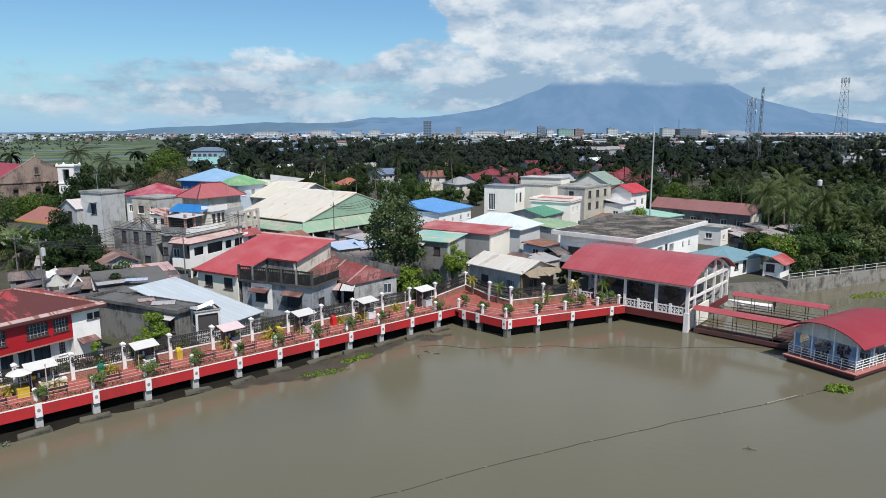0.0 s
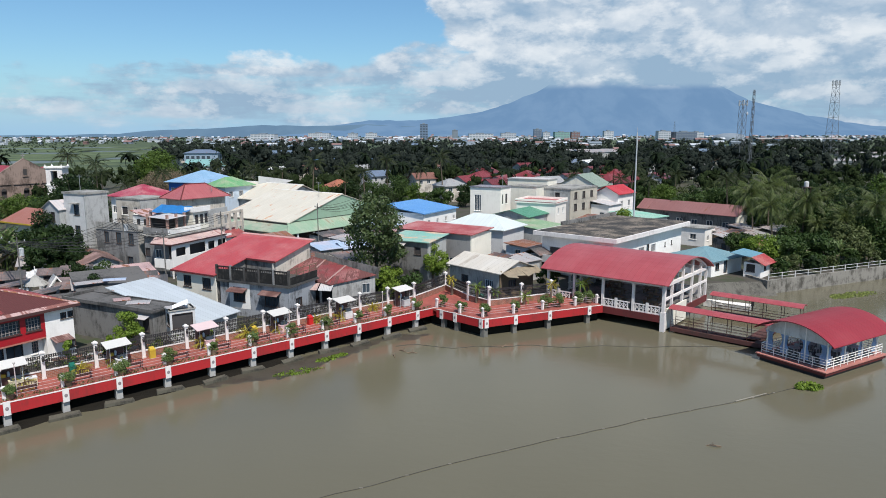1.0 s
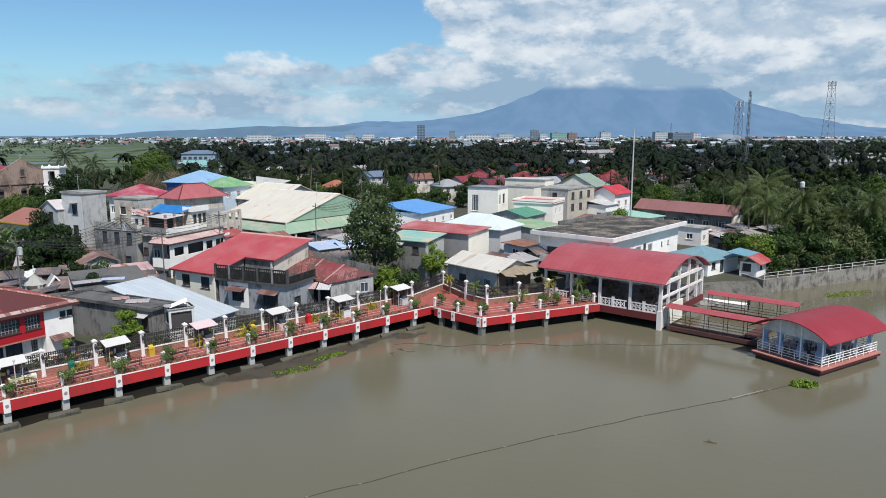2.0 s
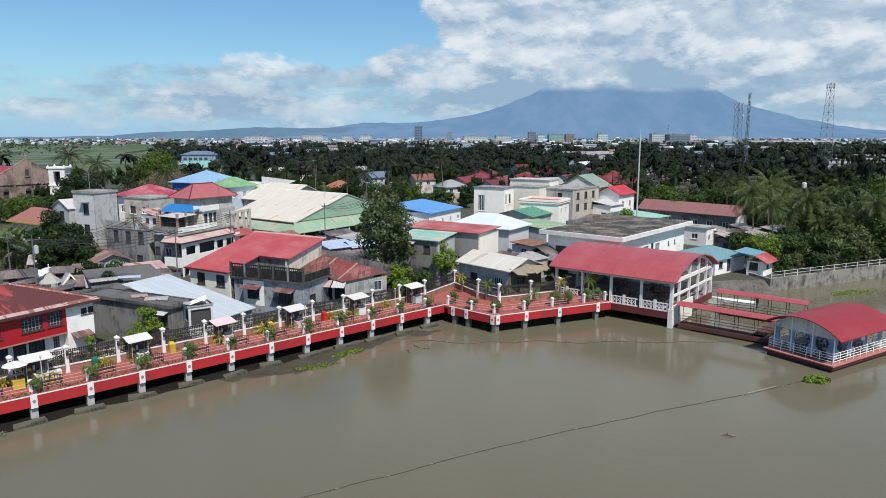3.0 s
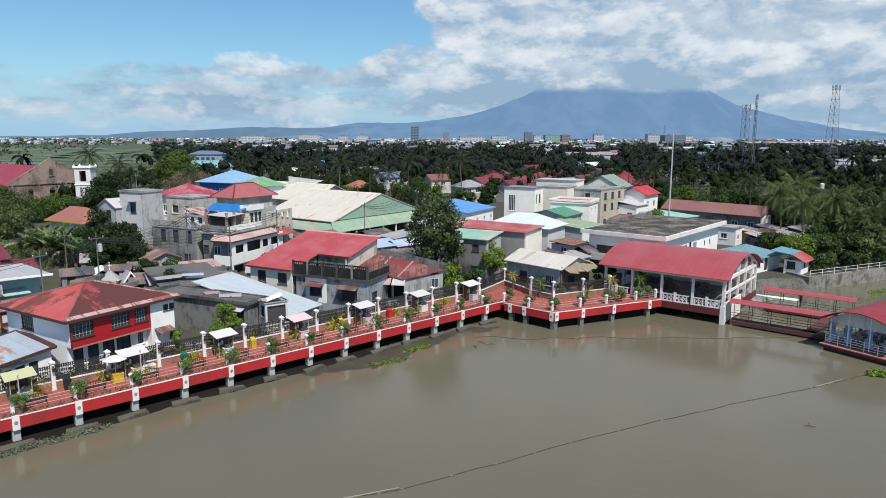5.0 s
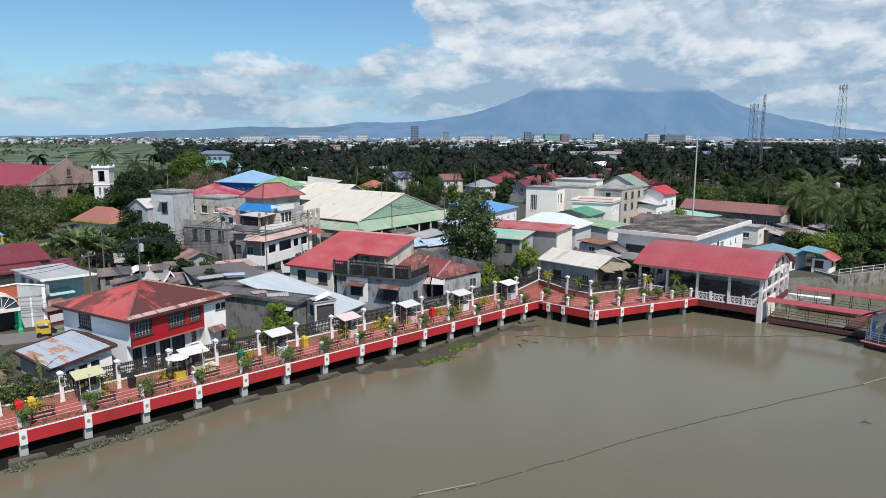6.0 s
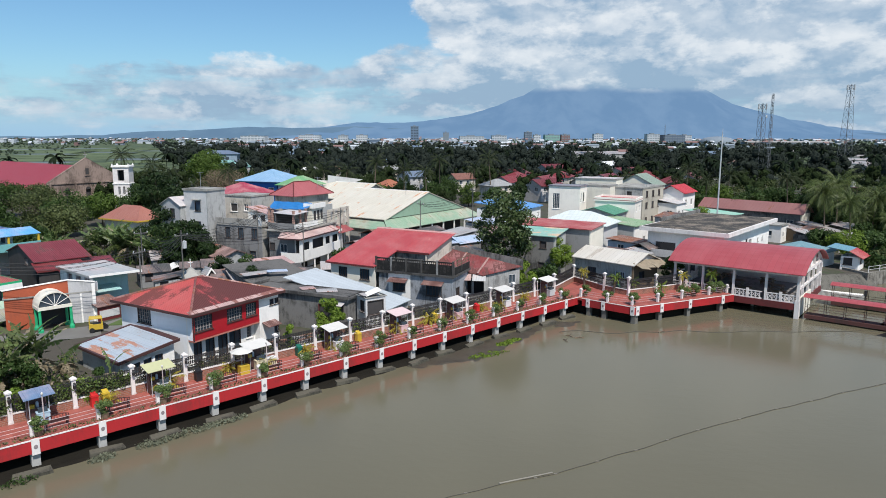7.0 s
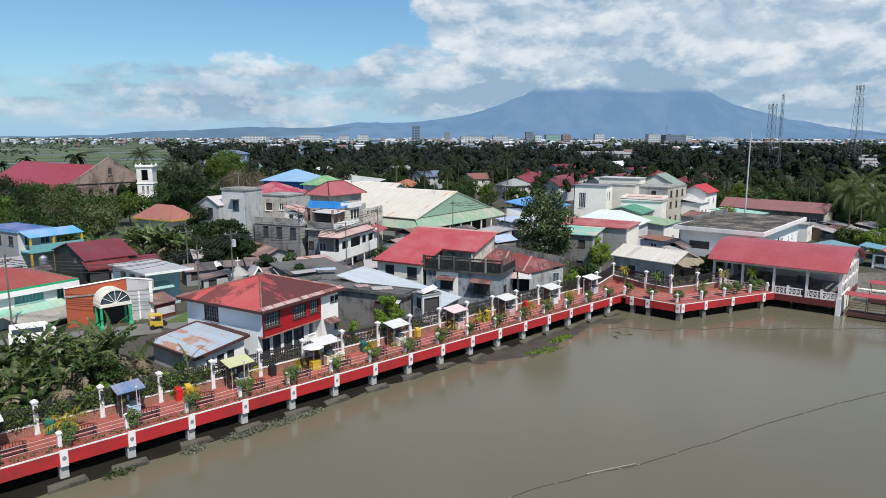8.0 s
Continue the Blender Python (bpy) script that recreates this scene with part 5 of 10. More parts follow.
part("edge_trim", G().slab([(-0.1, -0.14, H + 0.02), (L + 0.05, -0.14, H + 0.82), (L + 0.05, 0.0, H + 0.82), (-0.1, 0.0, H + 0.02)], 0.24).slab([(-0.14, 0, H + 0.02), (0.05, 0, H + 0.03), (0.05, Wd, H + 0.03), (-0.14, Wd, H + 0.02)], 0.22)
     .slab([(-0.1, Wd - 0.1, H + 0.06), (L, Wd - 0.1, H + 0.86), (L, Wd + 0.15, H + 0.86), (-0.1, Wd + 0.15, H + 0.06)], 0.2).slab([(L - 0.45, 0.05, H + 0.78), (L + 0.02, 0.05, H + 0.86), (L + 0.02, Wd, H + 0.86), (L - 0.45, Wd, H + 0.78)], 0.05), BROWNIRON, t, "thick rusted brown roof edge")

# dark concrete houses
t, L, Wd = house("concrete_house", "soot-dark concrete house with a mouldy flat roof", (-24.6, 62.6), (-23.0, 65.8), (-36.2, 68.4), GZ, 5.4, DARKC,
                 dict(kind="flat", rise=0, mat0=SOOTROOF, th=0.2), [], [(0.5, 1.6, 0.9, 1.3, "open", DARKFR, INNER), (1.9, 0.1, 1.7, 2.7, "open", MAROON, INNER)], inset=0.3)
awning(t, 0.3, 3.25, 1.5, 0.7, T("pale_sheet", (0.5, 0.5, 0.5), 0, rust=0.15), 0.3, "left", 0.25)
part("roof_kerb", G().box(0.0, L, Wd - 0.25, Wd, 3.8, 4.05).box(0.0, 0.2, 0.0, Wd - 0.25, 3.8, 3.92), SOOTROOF, t)
t, L, Wd = house("concrete_house", "long low concrete house with a black weathered roof", (-36.6, 72.2), (-29.9, 76.4), (-44.5, 81.0), GZ, 4.75, DARKC,
                 dict(kind="shed_y", rise=0.5, mat0=SOOTROOF, th=0.14), [(1.5, 1.0, 1.0, 1.0, "two")], [(3, 1.0, 1.0, 1.0, "two"), (6, 1.0, 1.0, 1.0, "two")], inset=0.3)
t, L, Wd = house("shack", "small unfinished white room with a broken open window", (-22.9, 62.3), (-20.8, 63.7), (-24.0, 64.0), GZ, 5.5, (PALEG, PALEG),
                 dict(kind="flat", rise=0, mat0=CONC, th=0.1), [(0.2, 2.0, 1.9, 1.5, "open", DARKFR, INNER)], [(0.25, 2.3, 0.9, 1.2, "open", DARKFR, INNER)], inset=0.1)
for x0, y0, z0, w0, r0 in ((0.2, 0.1, 4.02, 1.6, 0.5), (1.2, 0.9, 4.05, 1.2, -0.35)):
    part("torn_sheet", G().slab([(x0, y0, z0), (x0 + w0, y0 - 0.3, z0 + r0), (x0 + w0 + 0.2, y0 + 0.9, z0 + r0 + 0.1), (x0 + 0.1, y0 + 1.0, z0 + 0.05)], 0.03), WHITE, t, "torn white sheet on the roof")
t, L, Wd = house("shed", "wide shed with a single pale blue-grey sheet roof", (-21.2, 64.5), (-18.4, 70.0), (-31.0, 73.6), GZ, 3.5, (GREYW, CONC),
                 dict(kind="shed_y", rise=2.5, mat0=T("pale_blue_sheet", (0.46, 0.50, 0.53), 0, rust=0.05, fade=(0.55, 0.6, 0.63)), th=0.08), [], [(3, 0.2, 1.6, 1.6, "open", DARKFR, INNER)], inset=0.3, category="shed")

# house with the large red lean roof
def wall_between(g, p, q, z0, z1, th=0.18, z2=None):
    """An upright wall from plan point p to q; z2: its top at q where that differs."""
    p, q = Vector(p), Vector(q)
    n = Vector((-(q - p).y, (q - p).x)).normalized() * th
    z2 = z1 if z2 is None else z2
    i = len(g.v)
    for c, zt in ((p, z1), (q, z2), (q + n, z2), (p + n, z1)):
        g.v += [(c.x, c.y, z0), (c.x, c.y, zt)]
    for f in ((0, 2, 3, 1), (2, 4, 5, 3), (4, 6, 7, 5), (6, 0, 1, 7), (1, 3, 5, 7), (6, 4, 2, 0)):
        g.f.append(tuple(i + a for a in f))
        g.m.append(0)
    return g


t = thing("red_roof_house", "cream house under one broad sloping red sheet roof", "house", -29.0, 79.1, GZ, -30.7)
g = G()
wall_run(g, 0, 6.6, 0, 4.45, 0.18, [(1.2, 2.7, 1.3, 1.35), (4.4, 2.7, 1.4, 1.35)], 0, lambda u, y: (0.3 + u, 0.4 + y))
wall_between(g, (0.3, 11.3), (0.3, 0.58), 0, 7.0, 0.18, 4.5)
part("wall", g.weld(), CREAM, t)
for u in (1.2, 4.4):
    window_in(t, lambda a, y: (0.3 + a, 0.4 + y), u, 2.7, 1.3 if u < 2 else 1.4, 1.35, "bars", DARKFR)
g = G()
wall_between(g, (6.72, 0.6), (6.72, 5.2), 0, 4.5, 0.18, 5.6)
wall_between(g, (6.9, 5.2), (11.4, 5.2), 0, 5.68)
part("inner_wall", g, DARKC, t, "soot-dark wall above the terrace")
part("gable_end", wall_between(G(), (11.4, 5.0), (11.4, 11.5), 0, 5.7, 0.2, 7.25), WCREAM, t, "stained pale gable end wall")
part("rear_wall", wall_between(G(), (11.4, 11.5), (0.3, 11.5), 0, 7.2), GREYW, t)
g = G()
g.slab([(-0.2, 0, 4.57), (7.1, 0, 4.57), (7.1, 5.0, 5.78), (-0.2, 5.0, 5.78)], 0.09)
g.slab([(-0.2, 5.0, 5.78), (7.1, 5.0, 5.78), (11.8, 5.0, 5.78), (11.8, 11.7, 7.43), (-0.2, 11.7, 7.43)], 0.09)
roof = part("roof", g.weld(), T("broad_red_roof", (0.42, 0.060, 0.062), 0, rust=0.12, rustc=(0.36, 0.14, 0.13), fade=(0.50, 0.17, 0.16), fade_amt=0.6), t, "broad red sheet roof, faded in patches")
part("ridge_flashing", G().slab([(-0.3, 11.4, 7.42), (11.9, 11.4, 7.42), (11.9, 11.85, 7.52), (-0.3, 11.85, 7.52)], 0.08), plain("pale_pink_flashing", (0.5, 0.26, 0.24), 0.5), roof)
part("eave_edge", G().box(-0.2, 7.1, -0.06, 0.0, 4.40, 4.60).box(7.1, 11.8, 4.93, 4.99, 5.6, 5.82), MAROON, roof)

# grey terrace house in front of it
wins = [(1.3, 1.5, 2.0, 1.3, "bars", DARKFR), (6.0, 1.7, 1.6, 1.3, "bars", DARKFR)]
BLACKC = paint("soot_black_concrete", (0.07, 0.066, 0.062), (0.02, 0.02, 0.019), 0.9)
SMOKY = paint("smoke_stained_plaster", (0.30, 0.315, 0.34), (0.06, 0.06, 0.062), 0.95, 0.8, 0.5)
t, L, Wd = house("terrace_house", "smoke-stained concrete house with a roof terrace of dark panels", (-13.6, 71.8), (-11.3, 76.9), (-22.6, 76.4), GZ, 5.7, SMOKY,
                 dict(kind="flat", rise=0, mat0=BLACKC, th=0.25), [(1.2, 1.4, 1.2, 1.0, "bars", DARKFR)], wins, inset=0.3)
for y0, y1, z0, z1 in ((5.6, 6.25, 0.9, 3.95), (7.95, 8.5, 0.9, 3.95), (6.25, 7.95, 0.9, 1.6), (6.25, 7.95, 3.35, 3.95)):
    part("patch", G().box(0.285, 0.298, y0, y1, z0, z1), WHITE, t, "fresh white plaster round a window")
for u, w in ((1.0, 2.6), (5.6, 2.4)):
    awning(t, u, 3.3, w, 0.9, T("brown_sheet", (0.12, 0.055, 0.045), 0, rust=0.4, rustc=(0.08, 0.035, 0.03)), 0.3, "left", label="rusty brown window canopy")
for i in range(6):
    y = 0.1 + (Wd - 0.2) * i / 5
    part("terrace_post", G().box(0.0, 0.22, y - 0.11, y + 0.11, 4.1, 5.78), DARKG if i in (1, 4) else BLACKC, t)
TPANEL = paint("mouldy_grey_panel", (0.040, 0.037, 0.034), (0.006, 0.006, 0.006), 1.0, 0.9, 1.6, -0.10)
for i in range(5):
    y0, y1 = 0.22 + (Wd - 0.2) * i / 5, (Wd - 0.2) * (i + 1) / 5 - 0.02
    part("terrace_panel", G().box(0.08, 0.14, y0, y1, 4.14, 5.30).box(0.03, 0.18, y0, y1, 5.52, 5.66), TPANEL, t, "dark weathered terrace panel")
    bars = G()
    for q in range(7):
        yb = y0 + (y1 - y0) * (q + 0.5) / 7
        bars.box(0.09, 0.13, yb - 0.03, yb + 0.03, 5.30, 5.52)
    part("terrace_bars", bars, TPANEL, t)
part("terrace_panel", G().box(0.24, L - 0.2, 0.06, 0.12, 4.14, 4.95), TPANEL, t, "dark weathered terrace panel")
gp = G()
for i in range(5):
    x = 0.35 + (L - 0.6) * i / 4
    gp.box(x - 0.03, x + 0.03, 0.13, 0.19, 4.1, 5.75)
gp.box(0.2, L, 0.13, 0.19, 5.7, 5.77).box(0.2, L, 0.13, 0.19, 5.2, 5.25)
part("terrace_rail", gp, WOOD, t)
# rust-red roof house
t = thing("rusty_house", "grey plank house with a heavily rusted brown-red sheet roof", "house", 0, 0, 0)
roofpts = [(-13.4, 83.7, 6.94), (-15.6, 78.8, 5.8), (-11.1, 76.8, 5.05), (-9.85, 76.0, 4.96), (-4.8, 78.8, 5.52)]
part("roof", G().slab(roofpts, 0.08), tin("heavily_rusted_roof", (0.21, 0.042, 0.040), 0, rust=0.58, rustc=(0.085, 0.030, 0.027), fade=(0.40, 0.24, 0.22), fade_amt=0.55, patch=0.6), t, "rust-brown sheet roof with pale seams")
part("seam_strip", G().slab([(-11.5, 82.66, 6.69), (-11.3, 82.54, 6.66), (-13.0, 77.75, 5.42), (-13.2, 77.85, 5.45)], 0.03), T("pale_seam", (0.34, 0.20, 0.18), 0, rust=0.3), t)
part("seam_strip", G().slab([(-8.8, 81.16, 6.26), (-8.6, 81.04, 6.22), (-10.4, 76.5, 5.11), (-10.6, 76.6, 5.14)], 0.03), T("pale_seam", (0.34, 0.20, 0.18), 0, rust=0.3), t)
PLANKW = paint("bleached_plank_wall", (0.36, 0.355, 0.345), (0.13, 0.125, 0.12), 0.7, 0.85, 0.8)
n = 16
p0, p1 = Vector((-9.7, 76.35)), Vector((-5.0, 78.95))
for i in range(n):
    a, b = p0.lerp(p1, i / n), p0.lerp(p1, (i + 0.96) / n)
    if i in (11, 12, 13):
        part("plank", wall_between(G(), a, b, GZ, 3.4, 0.06), PLANKW, t)
        part("plank", wall_between(G(), a, b, 4.6, 5.05, 0.06), PLANKW, t)
    else:
        part("plank", wall_between(G(), a, b, GZ, 4.9 + 0.5 * i / n, 0.06), PLANKW, t)
a, b = p0.lerp(p1, 11 / n), p0.lerp(p1, 14 / n)
w = part("window", wall_between(wall_between(G(), a, b, 3.4, 3.48, 0.08), a, b, 4.52, 4.6, 0.08), PALEG, t)
for f in (0.0, 0.48, 0.95):
    part("mullion", wall_between(G(), a.lerp(b, f), a.lerp(b, f + 0.05), 3.48, 4.52, 0.08), PALEG, w)
part("pane", wall_between(G(), p0.lerp(p1, 11 / n) + Vector((-0.05, 0.09)), p0.lerp(p1, 14 / n) + Vector((-0.05, 0.09)), 3.45, 4.55, 0.02), GLASS, w)
part("porch_wall", wall_between(wall_between(G(), (-12.9, 77.0), (-9.75, 76.2), GZ, 2.6, 0.12), (-11.2, 76.56), (-10.95, 76.5), 2.6, 4.6, 0.12), PLANKW, t)
# dark sheet added behind the porch for the shade in its openings
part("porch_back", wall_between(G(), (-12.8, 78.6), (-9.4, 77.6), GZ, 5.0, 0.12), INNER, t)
part("side_wall", wall_between(wall_between(G(), (-13.2, 83.4), (-15.2, 78.9), GZ, 6.6, 0.1, 5.6), (-5.0, 79.0), (-13.2, 83.5), GZ, 5.4, 0.1, 6.7), DARKC, t)
for k, (x, y) in enumerate(((-12.9, 76.75), (-11.2, 76.3))):
    part("porch_sheet", G().slab([(x, y - 0.85, 4.42), (x + 1.55, y - 1.2, 4.42), (x + 1.7, y + 0.15, 4.95), (x + 0.15, y + 0.5, 4.95)], 0.03), T("pink_grey_sheet", (0.42, 0.30, 0.28), 0, rust=0.35) if k == 0 else T("pale_sheet", (0.5, 0.5, 0.5), 0, rust=0.15), t, "faded porch sheet")
part("rear_screen", wall_between(G(), (-12.9, 83.7), (-4.6, 78.98), 5.0, 7.4, 0.05, 6.35), DARKC, t, "dark sheet screen behind the roof")

# the big hall
# front wall in the dark interior colour stands for the shaded open hall
t, L, Wd = house("market_hall", "large hall with a cream rust-streaked gable roof and pale green gable", (-23.8, 119.6), (-7.8, 140.5), (-39.4, 132.0), GZ, 6.4, (INNER, GREYW),
                 dict(kind="gable_y", rise=4.2, mat0=T("cream_sheet_roof", (0.62, 0.57, 0.47), 1, rust=0.24, rustc=(0.40, 0.20, 0.10), fade=(0.70, 0.67, 0.60)), th=0.12, ridge=WHITE), [], [], inset=0.9, gable=None, category="hall")
H = 6.4 - GZ
g = G().poly([(0.2, 0.15, H + 0.1), (L - 0.2, 0.15, H + 0.1), (L / 2, 0.15, H + 4.05)]).poly([(0.2, 0.3, H + 0.1), (L - 0.2, 0.3, H + 0.1), (L / 2, 0.3, H + 4.05)])
part("gable_cladding", g, LGREEN, t, "pale green sheet gable")
g = G().slab([(-2.4, -2.4, H - 1.6), (L + 2.4, -2.4, H - 1.6), (L + 0.6, 0.3, H + 0.0), (-0.2, 0.3, H + 0.0)], 0.08)
g.slab([(-2.4, Wd, H - 1.6), (-2.4, -2.4, H - 1.6), (-0.2, 0.3, H - 0.4), (-0.2, Wd, H - 0.4)], 0.08)
part("skirt_roof", g, T("green_sheet_skirt", (0.25, 0.37, 0.26), 0, rust=0.3, rustc=(0.2, 0.17, 0.12)), t, "lower green canopy round the hall")
for i in range(8):
    part("post", G().box(-0.12, 0.12, -0.12, 0.12, 0, H - 1.5), WHITE, t, "", pose(L * i / 7, -2.1, 0))
t, L, Wd = house("market_hall", "second hall with a pale cream gable roof", (-32.5, 147.5), (-23.0, 159.5), (-50.0, 161.0), GZ, 7.4, GREYW,
                 dict(kind="gable_y", rise=3.2, mat0=T("cream_sheet_roof", (0.62, 0.57, 0.47), 1, rust=0.24, rustc=(0.40, 0.20, 0.10), fade=(0.70, 0.67, 0.60)), th=0.12, ridge=WHITE), [], [], inset=0.6, category="hall", gable=("gable_y", 2.9))
g = G().poly([(-40.0, 162, 8), (-31.5, 160, 11.2), (-40.0, 162, 12.1)]).poly([(-39.9, 162.2, 8), (-31.4, 160.2, 11.2), (-39.9, 162.2, 12.1)])
t = part("roof_screen", g, PALEG, None)
tagged(t, "pale triangular roof screen rising behind the halls", "roof")

# balcony house and pink-roofed block
wl = [(0.8, 2.6, 2.2, 1.2, "bars", WHITE, GLASS), (3.6, 2.6, 2.6, 1.3, "open", WHITE, INNER), (7.0, 2.6, 1.6, 1.3, "open", WHITE, INNER), (9.4, 2.6, 1.6, 1.2, "bars", WHITE), (1.0, 0.1, 2.2, 2.0, "open", DARKFR, INNER), (5.0, 0.1, 2.2, 2.0, "open", DARKFR, INNER)]
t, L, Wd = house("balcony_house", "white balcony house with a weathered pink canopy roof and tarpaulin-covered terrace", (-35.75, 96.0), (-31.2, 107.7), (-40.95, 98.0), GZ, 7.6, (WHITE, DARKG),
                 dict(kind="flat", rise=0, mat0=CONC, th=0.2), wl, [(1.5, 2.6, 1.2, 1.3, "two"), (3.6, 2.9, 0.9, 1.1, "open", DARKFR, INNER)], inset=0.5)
PINKT = T("weathered_pink_roof", (0.50, 0.32, 0.29), 0, rust=0.36, rustc=(0.24, 0.11, 0.10), fade=(0.64, 0.55, 0.51), fade_amt=0.7)
g = G().slab([(-1.0, -1.25, 4.95), (L - 1.6, -1.25, 4.95), (L - 1.6, 0.9, 5.95), (0.3, 0.9, 5.95)], 0.07)
g.slab([(-1.0, 2.6, 5.0), (-1.0, -1.2, 5.0), (0.3, 0.9, 5.95), (0.3, 2.6, 5.95)], 0.07)
part("canopy_roof", g, PINKT, t, "weathered pink canopy roof")
part("canopy_fascia", G().box(-1.05, L - 1.6, -1.26, -1.204, 4.80, 4.99).box(-1.06, -1.004, -1.2, 2.6, 4.80, 4.99), BROWNIRON, t)
part("lower_canopy", G().slab([(L - 1.6, -1.4, 4.3), (L + 3.4, -1.4, 4.3), (L + 3.4, 0.8, 5.3), (L - 1.6, 0.8, 5.3)], 0.07), T("dull_red_canopy", (0.30, 0.06, 0.06), 0, rust=0.3, fade=(0.4, 0.2, 0.18)), t, "dull red lower canopy")
part("balcony", G().box(-0.6, L, -0.9, -0.75, 1.45, 2.75).box(-0.6, -0.45, -0.75, 2.4, 1.45, 2.75).box(-0.6, L, -0.75, 0.5, 1.3, 1.45), WHITE, t, "solid white balcony front")
g = G()
wall_run(g, -0.6, L, 2.75, 4.85, 0.14, [(0.2, 0.3, 2.0, 1.2), (3.0, 0.15, 3.4, 1.5), (7.0, 0.3, 1.5, 1.2), (9.2, 0.3, 1.9, 1.2)], 0, lambda u, y: (u, -0.9 + y))
part("balcony_wall", g.weld(), WHITE, t, "white veranda wall with wide dark openings")
# dark panel behind the veranda openings, shade put in as colour
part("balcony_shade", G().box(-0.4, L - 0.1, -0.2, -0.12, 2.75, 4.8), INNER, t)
for x in (-0.5, 3.6, 7.8, L - 0.4):
    part("post", G().box(-0.09, 0.09, -0.09, 0.09, 0, 1.3), WHITE, t, "", pose(x, -0.82, 0))
part("parapet", G().box(0.5, 7.2, 0.5, 0.66, 6.1, 6.9), WHITE, t)
part("parapet", G().box(0.5, 0.66, 0.7, Wd - 0.4, 6.1, 7.0), DARKG, t)
SALMON = paint("salmon_paint", (0.42, 0.25, 0.20), (0.2, 0.14, 0.12), 0.5)
for x, y in ((0.8, 0.9), (2.6, 0.9), (4.4, 1.0), (0.9, 4.6), (5.0, 7.9)):
    part("post", G().box(-0.15, 0.15, -0.15, 0.15, 6.0, 8.9), SALMON, t, "", pose(x, y, 0))
part("upper_room", G().box(6.0, 9.3, 0.75, 0.93, 6.1, 8.75).box(6.0, 6.18, 0.93, 6.0, 6.1, 8.75).box(6.2, 9.3, 0.95, 1.05, 6.2, 8.6), CREAM, t, "cream upper room beneath the parapet")
# dark plates on the room wall paint unlit openings
for x in (6.4, 7.5, 8.5):
    part("opening", G().box(x, x + 0.6, 0.69, 0.746, 6.9, 8.3), INNER, t)
# single dark panel in place of the shade under the terrace roof
part("shaded_room", G().box(1.0, 6.0, 4.0, 4.15, 6.1, 8.4), INNER, t)
part("upper_parapet", G().box(5.8, 9.4, 0.3, 0.5, 8.75, 9.5).box(5.8, 6.0, 0.5, 2.2, 8.75, 9.5), WHITE, t, "plain white upper parapet")
for x in (10.6, 12.2, 13.8, 15.4, 17.0):
    part("gallery_column", G().box(-0.22, 0.22, -0.22, 0.22, 0, 8.0), WCREAM, t, "weathered gallery column", pose(x, 0.4, 0))
part("gallery_front", G().box(10.4, 17.3, 0.3, 0.5, 5.4, 6.3).box(10.4, 17.3, 0.25, 0.55, 7.7, 8.1), WCREAM, t)
part("gallery_back", G().box(11.2, 17.3, 3.4, 3.6, 0, 8.4), GREYW, t)
g = G()
n, cs = 8, ((4.2, 0.9, 8.75), (4.8, 8.2, 8.6), (9.4, 9.8, 9.3), (6.4, 1.0, 9.6))
def tarp_at(a, b):
    p = [cs[0][k] * (1 - a) * (1 - b) + cs[1][k] * a * (1 - b) + cs[2][k] * a * b + cs[3][k] * (1 - a) * b for k in range(3)]
    return (p[0], p[1], p[2] - 0.22 * math.sin(math.pi * b) * (1 + 0.5 * math.sin(a * 17)) + 0.06 * math.sin(a * 23 + b * 5))
for i in range(n):
    for j in range(4):
        g.poly([tarp_at(i / n, j / 4), tarp_at((i + 1) / n, j / 4), tarp_at((i + 1) / n, (j + 1) / 4), tarp_at(i / n, (j + 1) / 4)])
part("tarpaulin", g, BLUETARP, t, "sagging bright blue tarpaulin roof")
part("awning_edge", G().slab([(0.4, 0.4, 8.35), (4.2, 0.2, 8.55), (4.6, 4.0, 8.65), (0.8, 4.6, 8.5)], 0.05), T("pale_sheet", (0.5, 0.5, 0.5), 0, rust=0.15), t)
wl = [(0.6 + 2.0 * i, 1.2, 1.2, 2.2, "open", WCREAM, INNER) for i in range(4)] + [(0.6 + 2.0 * i, 5.6, 1.2, 2.4, "open", WCREAM, INNER) for i in range(4)]
t, L, Wd = house("apartment_block", "cream apartment block with open galleries and a faded pink hipped roof", (-38.2, 107.8), (-32.6, 115.4), (-43.0, 111.3), GZ, 11.7, WCREAM,
                 dict(kind="hip", rise=2.1, mat0=T("faded_pink_roof", (0.36, 0.095, 0.10), 0, rust=0.12, fade=(0.42, 0.18, 0.18)), mat1=T("faded_pink_roof", (0.36, 0.095, 0.10), 1, rust=0.12, fade=(0.42, 0.18, 0.18)), ridge=MAROON), wl, [(1.0, 6, 1.2, 1.4, "two"), (4.0, 6, 1.2, 1.4, "two")], inset=0.7, category="apartment building")
# grey houses
t, L, Wd = house("grey_house", "tall narrow bare-plaster house with a flat roof", (-50.5, 102.2), (-48.6, 106.0), (-55.2, 104.2), GZ, 13.3, (GREYW, PALEG), dict(kind="flat", rise=0, mat0=CONC, th=0.3), [],
                 [(1.4, 8.2, 1.2, 1.6, "open", DARKFR), (1.5, 5.0, 1.2, 1.6, "two", DARKFR), (4.0, 5.4, 0.7, 0.7, "two", DARKFR), (1.8, 2.0, 0.9, 1.9, "door", DARKFR)], inset=0.15)
awning(t, 1.2, 10.1, 1.7, 0.7, CONC, 0.15, "left", 0.05)
